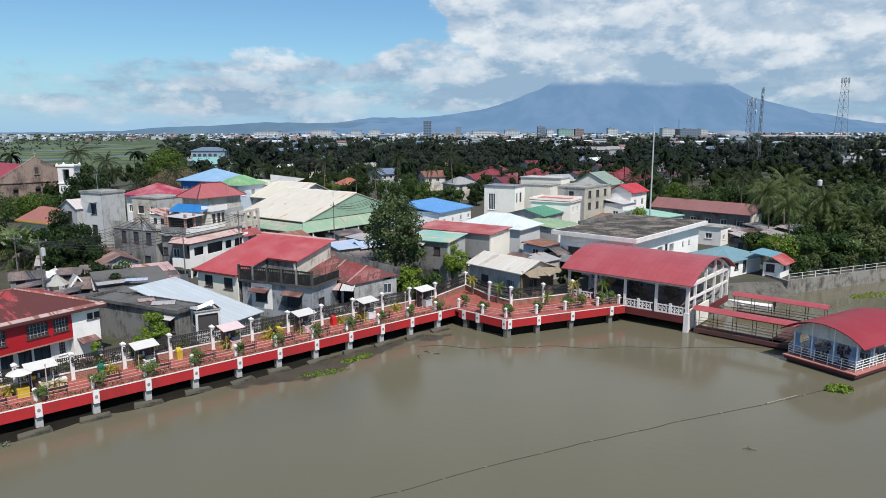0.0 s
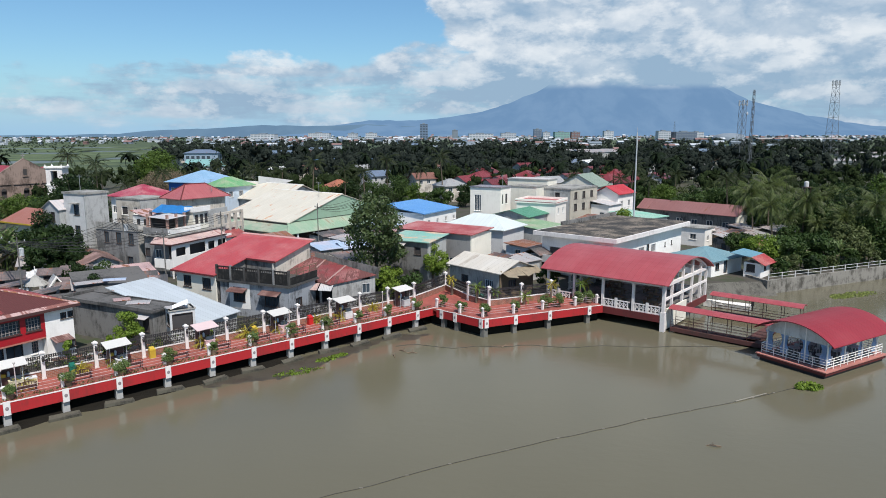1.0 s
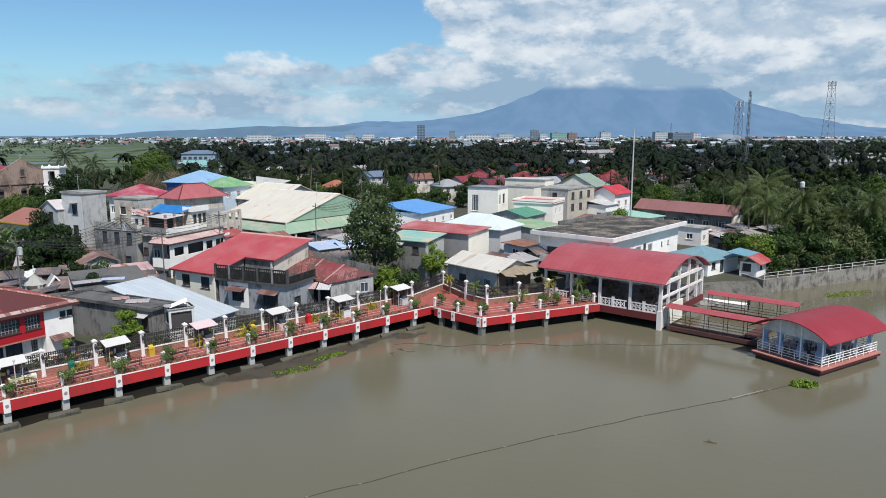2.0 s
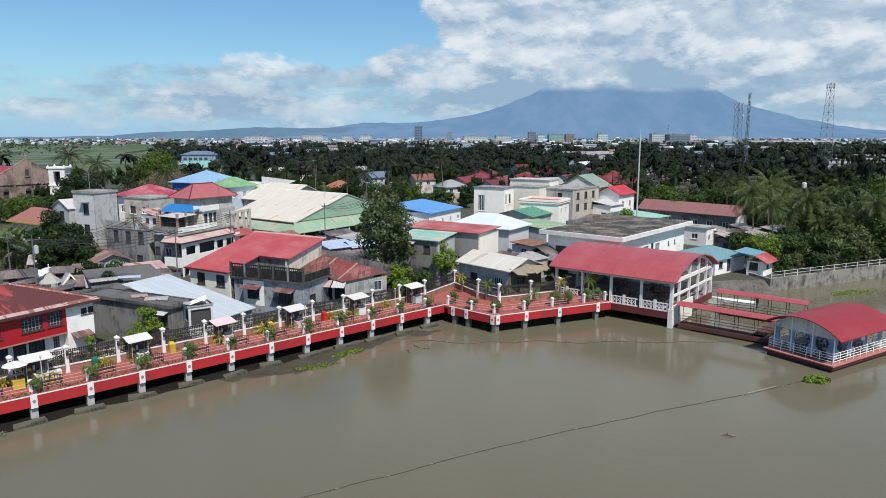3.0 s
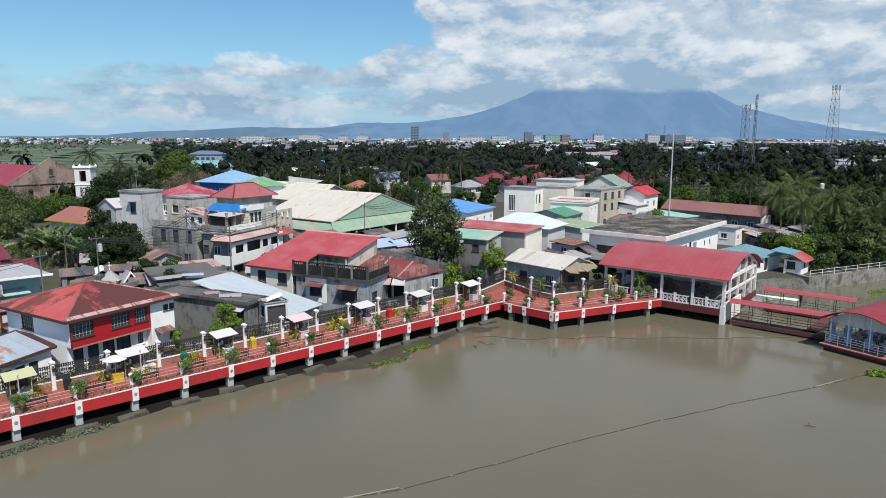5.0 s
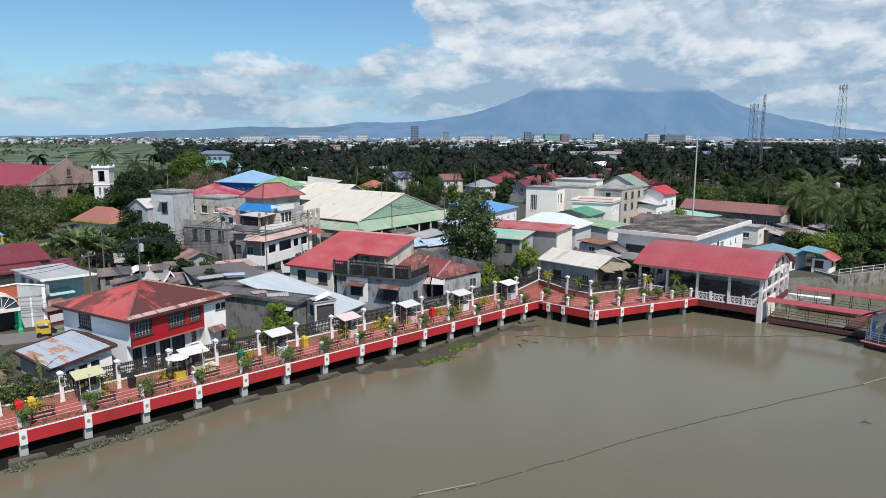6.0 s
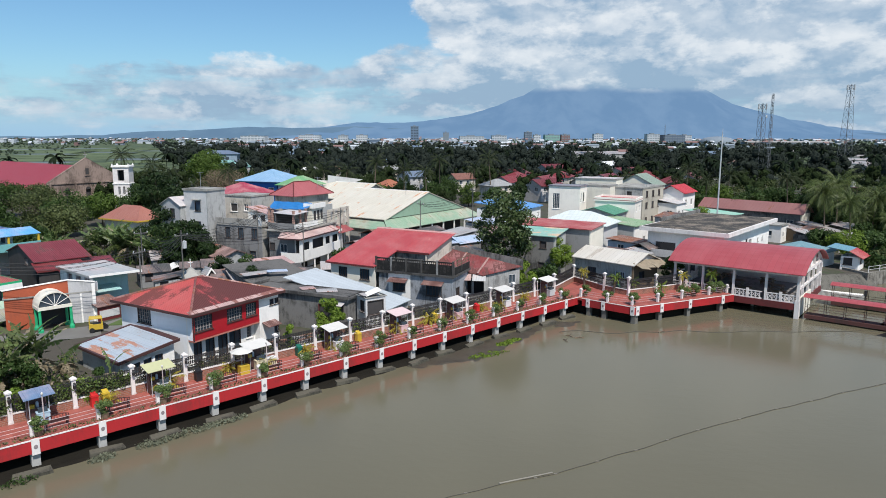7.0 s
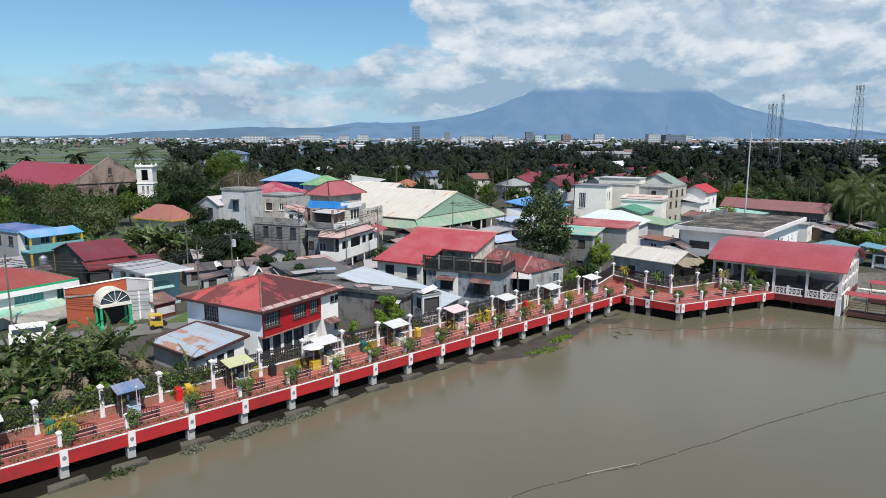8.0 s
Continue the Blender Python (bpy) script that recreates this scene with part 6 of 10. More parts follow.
t, L, Wd = house("grey_house", "pale grey gabled house beside the tall one", (-55.2, 103.4), (-51.5, 108.6), (-59.6, 106.4), GZ, 10.6, (GREYW, GREYF), dict(kind="gable_x", rise=1.3, mat0=T("pale_sheet", (0.5, 0.5, 0.5), 0, rust=0.15)), [],
                 [(1.4, 7.0, 1.3, 1.5, "bars", DARKFR), (3.7, 7.2, 0.7, 1.0, "two"), (1.4, 3.0, 1.2, 1.4, "bars", DARKFR)], inset=0.2, gable=("gable_x", 1.2))
t, L, Wd = house("grey_house", "unfinished grey concrete house with stained walls and an open terrace", (-41.4, 98.9), (-39.0, 103.9), (-50.2, 101.6), GZ, 8.0, (CONC, DARKG), dict(kind="flat", rise=0, mat0=CONC, th=0.2),
                 [(1.0, 4.4, 1.2, 1.6, "two", DARKFR)], [(1.0, 4.2, 1.1, 1.7, "two", DARKFR), (3.6, 4.2, 1.1, 1.7, "two", DARKFR), (6.2, 4.2, 1.0, 1.7, "two", DARKFR), (1.4, 0.6, 1.2, 1.8, "two", DARKFR), (5.4, 0.6, 1.2, 1.8, "two", DARKFR)], inset=0.1)
part("parapet", G().box(0.1, 0.25, 0.1, Wd - 0.1, 6.5, 7.3), CONC, t)
t, L, Wd = house("grey_house", "bare concrete house with a long parapet", (-45.6, 110.0), (-42.8, 115.0), (-51.6, 112.2), GZ, 11.6, (GREYW, WCREAM), dict(kind="flat", rise=0, mat0=CONC, th=0.2), [], [(0.8, 7.4, 1.0, 1.2, "two"), (3.2, 7.2, 1.6, 1.4, "open", WHITE, INNER), (6.0, 7.4, 1.0, 1.2, "two")], inset=0.1)
t, L, Wd = house("brown_roof_house", "low house with a dull brown sheet roof", (-45.6, 90.4), (-41.4, 93.6), (-52.0, 97.8), GZ, 4.4, GREYW, dict(kind="gable_y", rise=1.1, mat0=T("dull_brown_roof", (0.17, 0.10, 0.085), 1, rust=0.3)), [(1, 0.9, 1.0, 1.1, "two")], [(1.5, 0.9, 1.1, 1.1, "two"), (4.5, 0.9, 1.1, 1.1, "two")], inset=0.4, gable=("gable_y", 1.0))
t, L, Wd = house("shack", "tin-roofed shack patched with pink and white sheets", (-37.4, 83.6), (-33.4, 86.4), (-41.6, 88.0), GZ, 4.1, WOOD, dict(kind="shed_y", rise=0.7, mat0=T("patched_pink_sheet", (0.50, 0.34, 0.33), 0, rust=0.45)), [(0.8, 0.8, 1.4, 1.2, "open", DARKFR, INNER)], [(1, 0.8, 1.2, 1.1, "open", DARKFR, INNER)], inset=0.3, category="shack")
t, L, Wd = house("white_hut", "small white upper room with a faded pink sheet roof", (-41.6, 103.4), (-39.6, 106.2), (-46.2, 105.8), GZ, 9.3, WHITE, dict(kind="shed_y", rise=0.9, mat0=T("patched_pink_sheet", (0.50, 0.34, 0.33), 0, rust=0.45)), [(0.6, 6.4, 0.9, 1.0, "open", DARKFR, INNER)], [(0.6, 6.3, 1.0, 1.1, "open", DARKFR, INNER), (2.6, 6.3, 0.9, 1.0, "two", DARKFR)], inset=0.3, category="hut")
# magenta, blue and green roofs further back
MAG = (0.34, 0.028, 0.06)
t, L, Wd = house("magenta_roof_house", "pale house with a deep magenta hipped roof", (-48.4, 116.4), (-44.2, 124.0), (-56.4, 120.6), GZ, 11.2, WHITE, dict(kind="hip", rise=1.9, mat0=T("magenta_roof", MAG, 0, rust=0.05), mat1=T("magenta_roof", MAG, 1, rust=0.05)), [(1, 6, 1.2, 1.3, "two")], [(1, 6, 1.2, 1.3, "two"), (5, 6, 1.2, 1.3, "two")], inset=0.6)
SKY = (0.22, 0.38, 0.55)
t, L, Wd = house("blue_roof_house", "bright blue house with a wide pale blue hipped roof", (-50.9, 156.8), (-45.6, 168.6), (-62.9, 160.8), GZ, 10.8, BRIGHTB, dict(kind="hip", rise=2.6, mat0=T("pale_blue_roof", SKY, 0, rust=0.05, fade=(0.4, 0.52, 0.66)), mat1=T("pale_blue_roof", SKY, 1, rust=0.05, fade=(0.4, 0.52, 0.66))), [(1, 6.4, 1.6, 1.4, "bars", WHITE)], [(1 + 2.6 * i, 6.4, 1.6, 1.4, "bars", WHITE) for i in range(4)], inset=0.8)
t, L, Wd = house("green_roof_house", "pale blue house with a green hipped roof", (-45.0, 152.4), (-40.2, 160.6), (-51.6, 156.4), GZ, 10.2, BLUEW, dict(kind="hip", rise=2.0, mat0=T("leaf_green_roof", (0.12, 0.34, 0.14), 0, rust=0.05), mat1=T("leaf_green_roof", (0.12, 0.34, 0.14), 1, rust=0.05)), [(1, 6.2, 1.3, 1.3, "bars", WHITE), (4, 6.2, 1.3, 1.3, "bars", WHITE)], [(1.5, 6.2, 1.3, 1.3, "bars", WHITE), (4.5, 6.2, 1.3, 1.3, "bars", WHITE)], inset=0.6)
t, L, Wd = house("orange_roof_house", "house with a faded orange hipped roof and yellow fascia", (-68.2, 118.6), (-64.9, 124.2), (-77.6, 124.2), GZ, 6.3, CREAM, dict(kind="hip", rise=2.4, mat0=T("faded_orange_roof", (0.33, 0.125, 0.09), 0, rust=0.12, fade=(0.40, 0.20, 0.16)), mat1=T("faded_orange_roof", (0.33, 0.125, 0.09), 1, rust=0.12, fade=(0.40, 0.20, 0.16)), fascia=YELL), [(2, 1.2, 1.3, 1.3, "two")], [(2, 1.2, 1.3, 1.3, "two"), (6, 1.2, 1.3, 1.3, "two")], inset=0.7)

# ---- houses up the left bank ----
t, L, Wd = house("green_trim_house", "white and mint house with green trim, green awning and rust-red roof", (-68.2, 61.2), (-61.5, 70.8), (-77.0, 67.4), GZ, 5.7, (WHITE, MINT), dict(kind="hip", rise=1.5, mat0=T("rust_red_roof", (0.30, 0.06, 0.045), 0, rust=0.35, fade=(0.42, 0.2, 0.16)), mat1=T("rust_red_roof", (0.30, 0.06, 0.045), 1, rust=0.35, fade=(0.42, 0.2, 0.16)), fascia=GREENP),
                 [(1.0, 2.3, 2.0, 1.2, "bars", MINT, TEALW), (4.6, 2.3, 3.0, 1.2, "bars", MINT, TEALW), (9.0, 1.2, 0.8, 2.4, "two", GREENP)], [], inset=0.5)
awning(t, 1.5, 2.1, 8.0, 1.6, T("mint_sheet", (0.25, 0.52, 0.40), 0, rust=0.05), 0.5, "right", 0.5, label="long mint-green awning")
part("awning", G().slab([(4.2, -3.6, 0.75), (10.6, -3.2, 0.85), (10.0, -1.0, 1.62), (3.2, -1.1, 1.58)], 0.05), T("grey_green_sheet", (0.19, 0.24, 0.20), 0, rust=0.2, rustc=(0.2, 0.19, 0.14)), t, "dull grey-green lower sheet")
part("white_fascia", G().box(-0.05, L + 0.05, -0.08, -0.055, 3.3, 3.88), WHITE, t)
t, L, Wd = house("portal_house", "orange-fronted hall with a white arched portal on green columns", (-60.0, 64.7), (-52.5, 68.7), (-61.6, 67.7), GZ, 5.0, (ORANGEW, PALEG), dict(kind="flat", rise=0, mat0=CONC, th=0.16), [(2.6, 0.1, 3.2, 2.5, "open", DARKFR, INNER)], [], inset=0.1, category="hall")
part("grey_front", G().box(5.95, L - 0.1, 0.04, 0.096, 0, 3.4), GREYF, t, "pale grey half of the front")
g = G()
for y in (0.04, 0.26):
    g.poly([(0.1, y, 3.4), (5.95, y, 3.4), (5.95, y, 4.75), (0.1, y, 4.2)])
g.slab([(0.1, 0.04, 4.2), (5.95, 0.04, 4.75), (5.95, 0.26, 4.75), (0.1, 0.26, 4.2)], 0.02)
part("pediment", g.weld(), ORANGEW, t, "orange parapet rising to a low peak")
g = G()
for y in (0.02, 0.26):
    g.poly([(5.95, y, 3.4), (L - 0.1, y, 3.4), (L - 0.1, y, 4.3), (5.95, y, 4.75)])
g.slab([(5.95, 0.02, 4.75), (L - 0.1, 0.02, 4.3), (L - 0.1, 0.26, 4.3), (5.95, 0.26, 4.75)], 0.02)
part("pediment", g.weld(), GREYF, t, "pale grey parapet")
part("coping", G().slab([(0.0, -0.05, 4.28), (5.95, -0.05, 4.83), (5.95, 0.32, 4.83), (0.0, 0.32, 4.28)], 0.08).slab([(5.95, -0.05, 4.83), (L, -0.05, 4.38), (L, 0.32, 4.38), (5.95, 0.32, 4.83)], 0.08), WHITE, t)
part("pilaster", G().box(L - 0.35, L - 0.02, -0.08, 0.02, 0, 4.2).box(7.0, 7.16, -0.04, 0.03, 0, 3.2), WHITE, t)
arch = G()
for i in range(12):
    w0, w1 = math.pi * i / 12, math.pi * (i + 1) / 12
    for r, y0, y1 in ((1.75, -2.6, 0.1),):
        arch.slab([(4.2 - r * math.cos(w0), y0, 2.6 + 1.5 * math.sin(w0)), (4.2 - r * math.cos(w1), y0, 2.6 + 1.5 * math.sin(w1)), (4.2 - r * math.cos(w1), y1, 2.6 + 1.5 * math.sin(w1)), (4.2 - r * math.cos(w0), y1, 2.6 + 1.5 * math.sin(w0))], 0.14)
arch.box(2.4, 6.0, -2.65, -2.45, 2.3, 2.62).box(2.4, 2.6, -2.45, 0.05, 2.3, 2.62).box(5.8, 6.0, -2.45, 0.05, 2.3, 2.62)
TURN = pose(4.1, 0.0, 0, 0, 0, 14) @ Matrix.Diagonal((0.88, 0.84, 1.0, 1.0)) @ pose(-4.2, 0.0, 0)
part("portal_vault", arch.weld(), CREAM, t, "white half-round portal vault", TURN)
fan = G()
for i in range(1, 6):
    w = math.pi * i / 6
    fan.tube((4.2, -2.5, 2.62), (4.2 - 1.7 * math.cos(w), -2.5, 2.62 + 1.42 * math.sin(w)), 0.04, None, 4)
part("fanlight", fan, WHITE, t, "", TURN)
part("fanlight_glass", G().poly([(4.2 - 1.66 * math.cos(math.pi * i / 12), -2.42, 2.62 + 1.40 * math.sin(math.pi * i / 12)) for i in range(13)]), GLASS, t, "", TURN)
for x, y in ((2.55, -2.5), (5.85, -2.5), (2.55, -0.6), (5.85, -0.6)):
    part("column", G().lathe([(0.3, 0), (0.3, 0.25), (0.17, 0.5), (0.15, 2.1), (0.24, 2.3)], 10), GREENP, t, "bright green portal column", TURN @ pose(x, y, 0))
t, L, Wd = house("grey_blue_house", "grey flat-roofed house with a sky-blue sheet awning on yellow posts", (-79.0, 90.0), (-76.0, 94.6), (-88.2, 96.2), GZ, 8.3, (PALEG, paint("dull_grey_wall", (0.33, 0.32, 0.33), (0.14, 0.14, 0.14), 0.5)), dict(kind="flat", rise=0, mat0=T("dark_blue_sheet", (0.06, 0.13, 0.34), 0, rust=0.08), th=0.2, fascia=plain("light_blue_fascia", (0.16, 0.40, 0.62), 0.5)), [(0.8, 4.6, 1.0, 1.4, "two"), (3.0, 4.6, 1.4, 1.4, "two")], [(1.4, 4.6, 1.2, 1.3, "bars", DARKFR), (4.6, 4.6, 1.2, 1.3, "bars", DARKFR)], inset=0.1)
g = G().slab([(0.2, -2.6, 6.0), (L + 2.5, -2.6, 6.0), (L + 2.5, 0.1, 6.75), (0.2, 0.1, 6.75)], 0.08)
part("awning", g, T("sky_blue_sheet", (0.10, 0.36, 0.66), 0, rust=0.02), t, "sky-blue sheet awning")
for x in (0.4, 3.6, L + 2.2):
    part("post", G().box(-0.12, 0.12, -0.12, 0.12, 0, 6.0), YELL, t, "", pose(x, -2.4, 0))
part("terrace", G().box(0.2, L + 2.4, -2.6, 0.0, 3.8, 4.0).box(0.2, L + 2.4, -2.6, -2.5, 4.0, 4.9), TEALW, t)
BLK = paint("black_stained_plaster", (0.045, 0.042, 0.042), (0.02, 0.02, 0.02), 0.7)
MAROONT = T("maroon_roof", (0.17, 0.026, 0.030), 0, rust=0.40, rustc=(0.085, 0.028, 0.028), fade=(0.27, 0.085, 0.088))
t, L, Wd = house("maroon_roof_house", "house with a soot-black gable and stepped maroon sheet roofs", (-65.5, 80.5), (-60.6, 85.3), (-75.3, 88.4), GZ, 5.9, (BLK, BLK), dict(kind="gable_x", rise=1.6, mat0=MAROONT), [], [(3.2, 3.4, 1.3, 0.9, "grid", DARKFR, INNER)], inset=0.25, gable=("gable_x", 1.5))
part("lower_roof", G().slab([(-0.2, -1.7, 3.35), (L - 1.4, -1.7, 3.5), (L - 1.4, 0.5, 4.22), (-0.2, 0.5, 4.2)], 0.07), MAROONT, t, "lower maroon sheet roof")
part("lower_wall", G().box(0.1, L - 1.7, -1.4, -1.28, 0, 3.38), BLK, t)
part("fascia", G().box(-0.2, L - 1.4, -1.74, -1.71, 3.20, 3.42), MAROON, t)
t, L, Wd = house("maroon_roof_house", "lower wing with a maroon sheet roof", (-62.4, 80.4), (-56.9, 84.6), (-65.0, 83.8), GZ, 4.75, (GREYW, MAROON), dict(kind="shed_y", rise=0.8, mat0=MAROONT, fascia=MAROON), [(1.0, 1.2, 1.0, 1.2, "two"), (3.4, 1.2, 1.0, 1.2, "two")], [], inset=0.3)
# low teal house with a wide flat roof
A, rz, L, Wd = frame_of((-53.9, 70.6), (-50.4, 74.9), (-61.0, 75.1))
t = thing("teal_wall_house", "low white and teal house under a wide pale flat sheet roof", "house", A.x, A.y, GZ, rz)
TEALP = paint("pale_teal_wall", (0.36, 0.55, 0.55), (0.18, 0.26, 0.26), 0.5)
band = [(0.5, 2.9, 1.3, 1.25), (2.6, 2.9, 1.3, 1.25), (4.7, 2.9, 1.3, 1.25)]
fl = lambda u, y: (0.35 + y, 0.35 + u)
g = G()
wall_run(g, 0.0, Wd - 0.6, 0, 4.4, 0.16, band, 0, fl)
g.box(0.51, L - 0.3, Wd - 0.4, Wd - 0.25, 0, 4.4)
part("front_wall", g.weld(), WHITE, t, "white wall with a band of maroon windows")
for u, v, w, h in band:
    window_in(t, fl, u, v, w, h, "bars", PALEG, MAROON)
part("side_wall", G().box(0.51, L - 0.3, 1.9, 2.06, 0, 4.38).box(L - 0.46, L - 0.3, 2.06, Wd - 0.4, 0, 4.38), TEALP, t, "pale teal side wall")
part("roof", G().slab([(-0.1, -0.1, 4.56), (L + 0.3, -0.2, 4.36), (L + 0.3, Wd, 4.62), (-0.1, Wd, 4.74)], 0.16), T("dull_grey_sheet", (0.40, 0.41, 0.41), 0, rust=0.28), t, "pale flat sheet roof")
part("roof_rim", G().slab([(-0.14, -0.18, 4.62), (L + 0.34, -0.28, 4.42), (L + 0.34, -0.12, 4.42), (-0.14, -0.04, 4.62)], 0.24), WHITE, t)
part("awning", G().slab([(0.2, 0.2, 2.55), (3.6, 0.2, 2.5), (3.6, 1.9, 3.0), (0.2, 1.9, 3.0)], 0.05), T("teal_sheet", (0.30, 0.52, 0.50), 0, rust=0.15), t, "teal sheet awning")
part("sign", G().box(0.36, 0.42, -0.75, -0.10, 2.9, 4.0), PALEG, t, "weathered hanging sign board")
t, L, Wd = house("roadside_hut", "small white and red hut with a dull roof at the road", (-52.1, 67.9), (-50.4, 70.3), (-54.2, 69.5), GZ, 3.3, (MAROON, WHITE), dict(kind="shed_y", rise=0.6, mat0=T("dull_brown_roof", (0.17, 0.10, 0.085), 0, rust=0.3)), [], [(0.5, 0.8, 0.8, 0.8, "two")], inset=0.2, category="hut")
part("panel", G().box(0.35, L - 0.35, 0.16, 0.196, 0.35, 1.15), PALEG, t, "faded pale panel")
solid("verge", G().slab([(-50.6, 66.6, GZ + 0.08), (-48.6, 66.9, GZ + 0.08), (-46.2, 71.6, GZ + 0.08), (-49.4, 73.0, GZ + 0.08)], 0.06), plain("verge_grass", (0.075, 0.12, 0.028), 0.95, 0.0, 0.4, 1.5, 0.5), "grass verge beside the lane", category="verge")
t = thing("shrine", "small white open shrine with a pointed roof and a cross", "shrine", -46.6, 81.6, GZ, 20)
for x in (-0.8, 0.8):
    for y in (-0.8, 0.8):
        part("post", G().box(x - 0.1, x + 0.1, y - 0.1, y + 0.1, 0, 2.3), WHITE, t)
part("roof", G().lathe([(1.5, 2.25), (1.3, 2.45), (0.5, 3.1), (0.05, 3.5)], 8), CONC, t)
part("cross", G().box(-0.05, 0.05, -0.05, 0.05, 3.4, 4.5).box(-0.3, 0.3, -0.05, 0.05, 4.0, 4.1), WHITE, t)

# ---- houses behind the corner and the pavilion ----
GSZ = 6.6
t, L, Wd = house("flat_roof_house", "long white house with a thick flat roof blackened by mould", (26.5, 90.5), (43.4, 109.4), (16.4, 99.4), GZ, 7.1, (WHITE, WHITE), None,
                 [(3.4, 2.6, 1.3, 1.2, "two", PALEG), (8.0, 2.5, 1.8, 1.3, "bars", PALEG), (10.6, 2.2, 0.9, 1.8, "door", DARKFR), (12.2, 2.6, 1.6, 1.2, "bars", PALEG), (17.0, 2.9, 0.4, 0.7, "open", DARKFR), (19.4, 2.9, 0.4, 0.7, "open", DARKFR)],
                 [(1.0, 2.4, 2.0, 1.6, "open", PALEG, INNER), (4.0, 2.4, 2.0, 1.6, "open", PALEG, INNER), (7.0, 2.4, 3.2, 1.6, "open", PALEG, INNER)], inset=1.0)
part("roof_slab", G().box(0, L, 0, Wd, 5.6, 6.2), PINKW, t, "thick white roof slab")
part("roof_top", G().box(0.35, L - 0.35, 0.35, Wd - 0.35, 6.204, 6.24), SLABTOP, t, "roof top blotched with black mould")
part("roof_kerb", G().box(L * 0.3, L, Wd - 0.3, Wd, 6.24, 6.8), DARKC, t)
part("veranda_rail", G().box(-1.2, -1.1, 0.8, Wd - 0.5, 2.2, 3.1).box(-1.2, 1.0, 0.8, Wd - 0.5, 2.0, 2.2), PALEG, t, "curved pale veranda front")
t, L, Wd = house("white_roof_house", "low house with a flaking white sheet roof and ragged thatched porch", (10.0, 80.8), (15.2, 85.4), (3.0, 87.8), GZ, 5.1, (WOOD, GREYW), dict(kind="gable_y", rise=1.25, mat0=T("flaking_white_roof", (0.60, 0.555, 0.485), 1, rust=0.34, rustc=(0.30, 0.265, 0.225), fade=(0.64, 0.62, 0.59))),
                 [(1.5, 1.2, 1.4, 1.2, "bars", DARKFR)], [(1.2, 1.0, 1.4, 1.4, "bars", BLUEW), (5.6, 1.2, 1.3, 1.2, "bars", DARKFR)], inset=0.4, gable=("gable_y", 1.1))
g = G().slab([(0.4, -0.9, 3.25), (1.9, -1.35, 3.0), (1.9, 0.4, 3.8), (0.4, 0.4, 3.75)], 0.06).slab([(1.7, -0.8, 3.2), (3.6, -1.1, 3.05), (3.7, 0.4, 3.88), (1.7, 0.4, 3.88)], 0.06).slab([(3.5, -1.4, 3.0), (5.0, -1.0, 3.1), (5.2, 0.4, 3.8), (3.5, 0.4, 3.82)], 0.06).slab([(4.8, -0.7, 3.1), (L, -0.9, 2.95), (L + 0.1, 0.4, 3.7), (4.8, 0.4, 3.75)], 0.06)
part("porch_thatch", g, plain("dry_thatch", (0.27, 0.22, 0.155), 0.95, 0.0, 0.6, 2.0, 0.8), t, "ragged thatch porch")
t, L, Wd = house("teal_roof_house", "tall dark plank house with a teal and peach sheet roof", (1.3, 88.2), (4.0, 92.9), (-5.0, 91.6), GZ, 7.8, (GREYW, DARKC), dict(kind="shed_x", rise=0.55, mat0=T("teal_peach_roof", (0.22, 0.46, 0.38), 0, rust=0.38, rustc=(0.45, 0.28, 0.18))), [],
                 [(1.2, 4.4, 1.0, 1.0, "open", DARKFR, INNER), (3.8, 4.4, 1.0, 1.0, "open", DARKFR, INNER), (1.4, 1.0, 1.0, 1.4, "open", DARKFR, INNER)], inset=0.3)
awning(t, 3.4, 5.9, 1.6, 0.8, T("pale_sheet", (0.5, 0.5, 0.5), 0, rust=0.15), 0.3, "left", 0.3)
t, L, Wd = house("red_band_house", "grey and cream house with a long red parapet roof", (7.1, 91.7), (10.5, 96.6), (-4.0, 99.4), GZ, 8.3, (CREAM, paint("mid_grey_wall", (0.27, 0.265, 0.26), (0.12, 0.12, 0.115), 0.55)), dict(kind="shed_x", rise=0.4, mat0=T("band_red_roof", REDT, 1, rust=0.05)), [(0.8, 0.2, 2.6, 2.6, "grid", CREAM)], [(3.0, 2.0, 1.4, 1.2, "two"), (8.0, 2.0, 1.4, 1.2, "two")], inset=0.3)
t, L, Wd = house("white_hip_house", "house with a broad bright white hipped roof", (12.8, 105.0), (17.4, 112.2), (2.8, 111.6), GZ, 7.0, PALEG, dict(kind="hip", rise=1.9, mat0=T("bright_white_roof", (0.60, 0.65, 0.63), 0, rust=0.0, fade=(0.68, 0.72, 0.71)), mat1=T("bright_white_roof", (0.60, 0.65, 0.63), 1, rust=0.0, fade=(0.68, 0.72, 0.71))), [], [(2, 2, 1.2, 1.2, "two")], inset=0.5)
t, L, Wd = house("blue_shed", "white block with a clean blue sheet roof", (0.1, 116.5), (6.4, 127.4), (-7.0, 122.0), GZ, 8.3, WHITE, dict(kind="shed_y", rise=1.2, mat0=T("clean_blue_roof", (0.09, 0.27, 0.58), 0, rust=0.0, fade=(0.16, 0.36, 0.62)), th=0.15), [(1.5 + 3 * i, 4.6, 0.8, 0.8, "two") for i in range(4)], [(2.0, 3.6, 0.9, 0.9, "two"), (5.0, 3.6, 0.9, 0.9, "two")], inset=0.4)
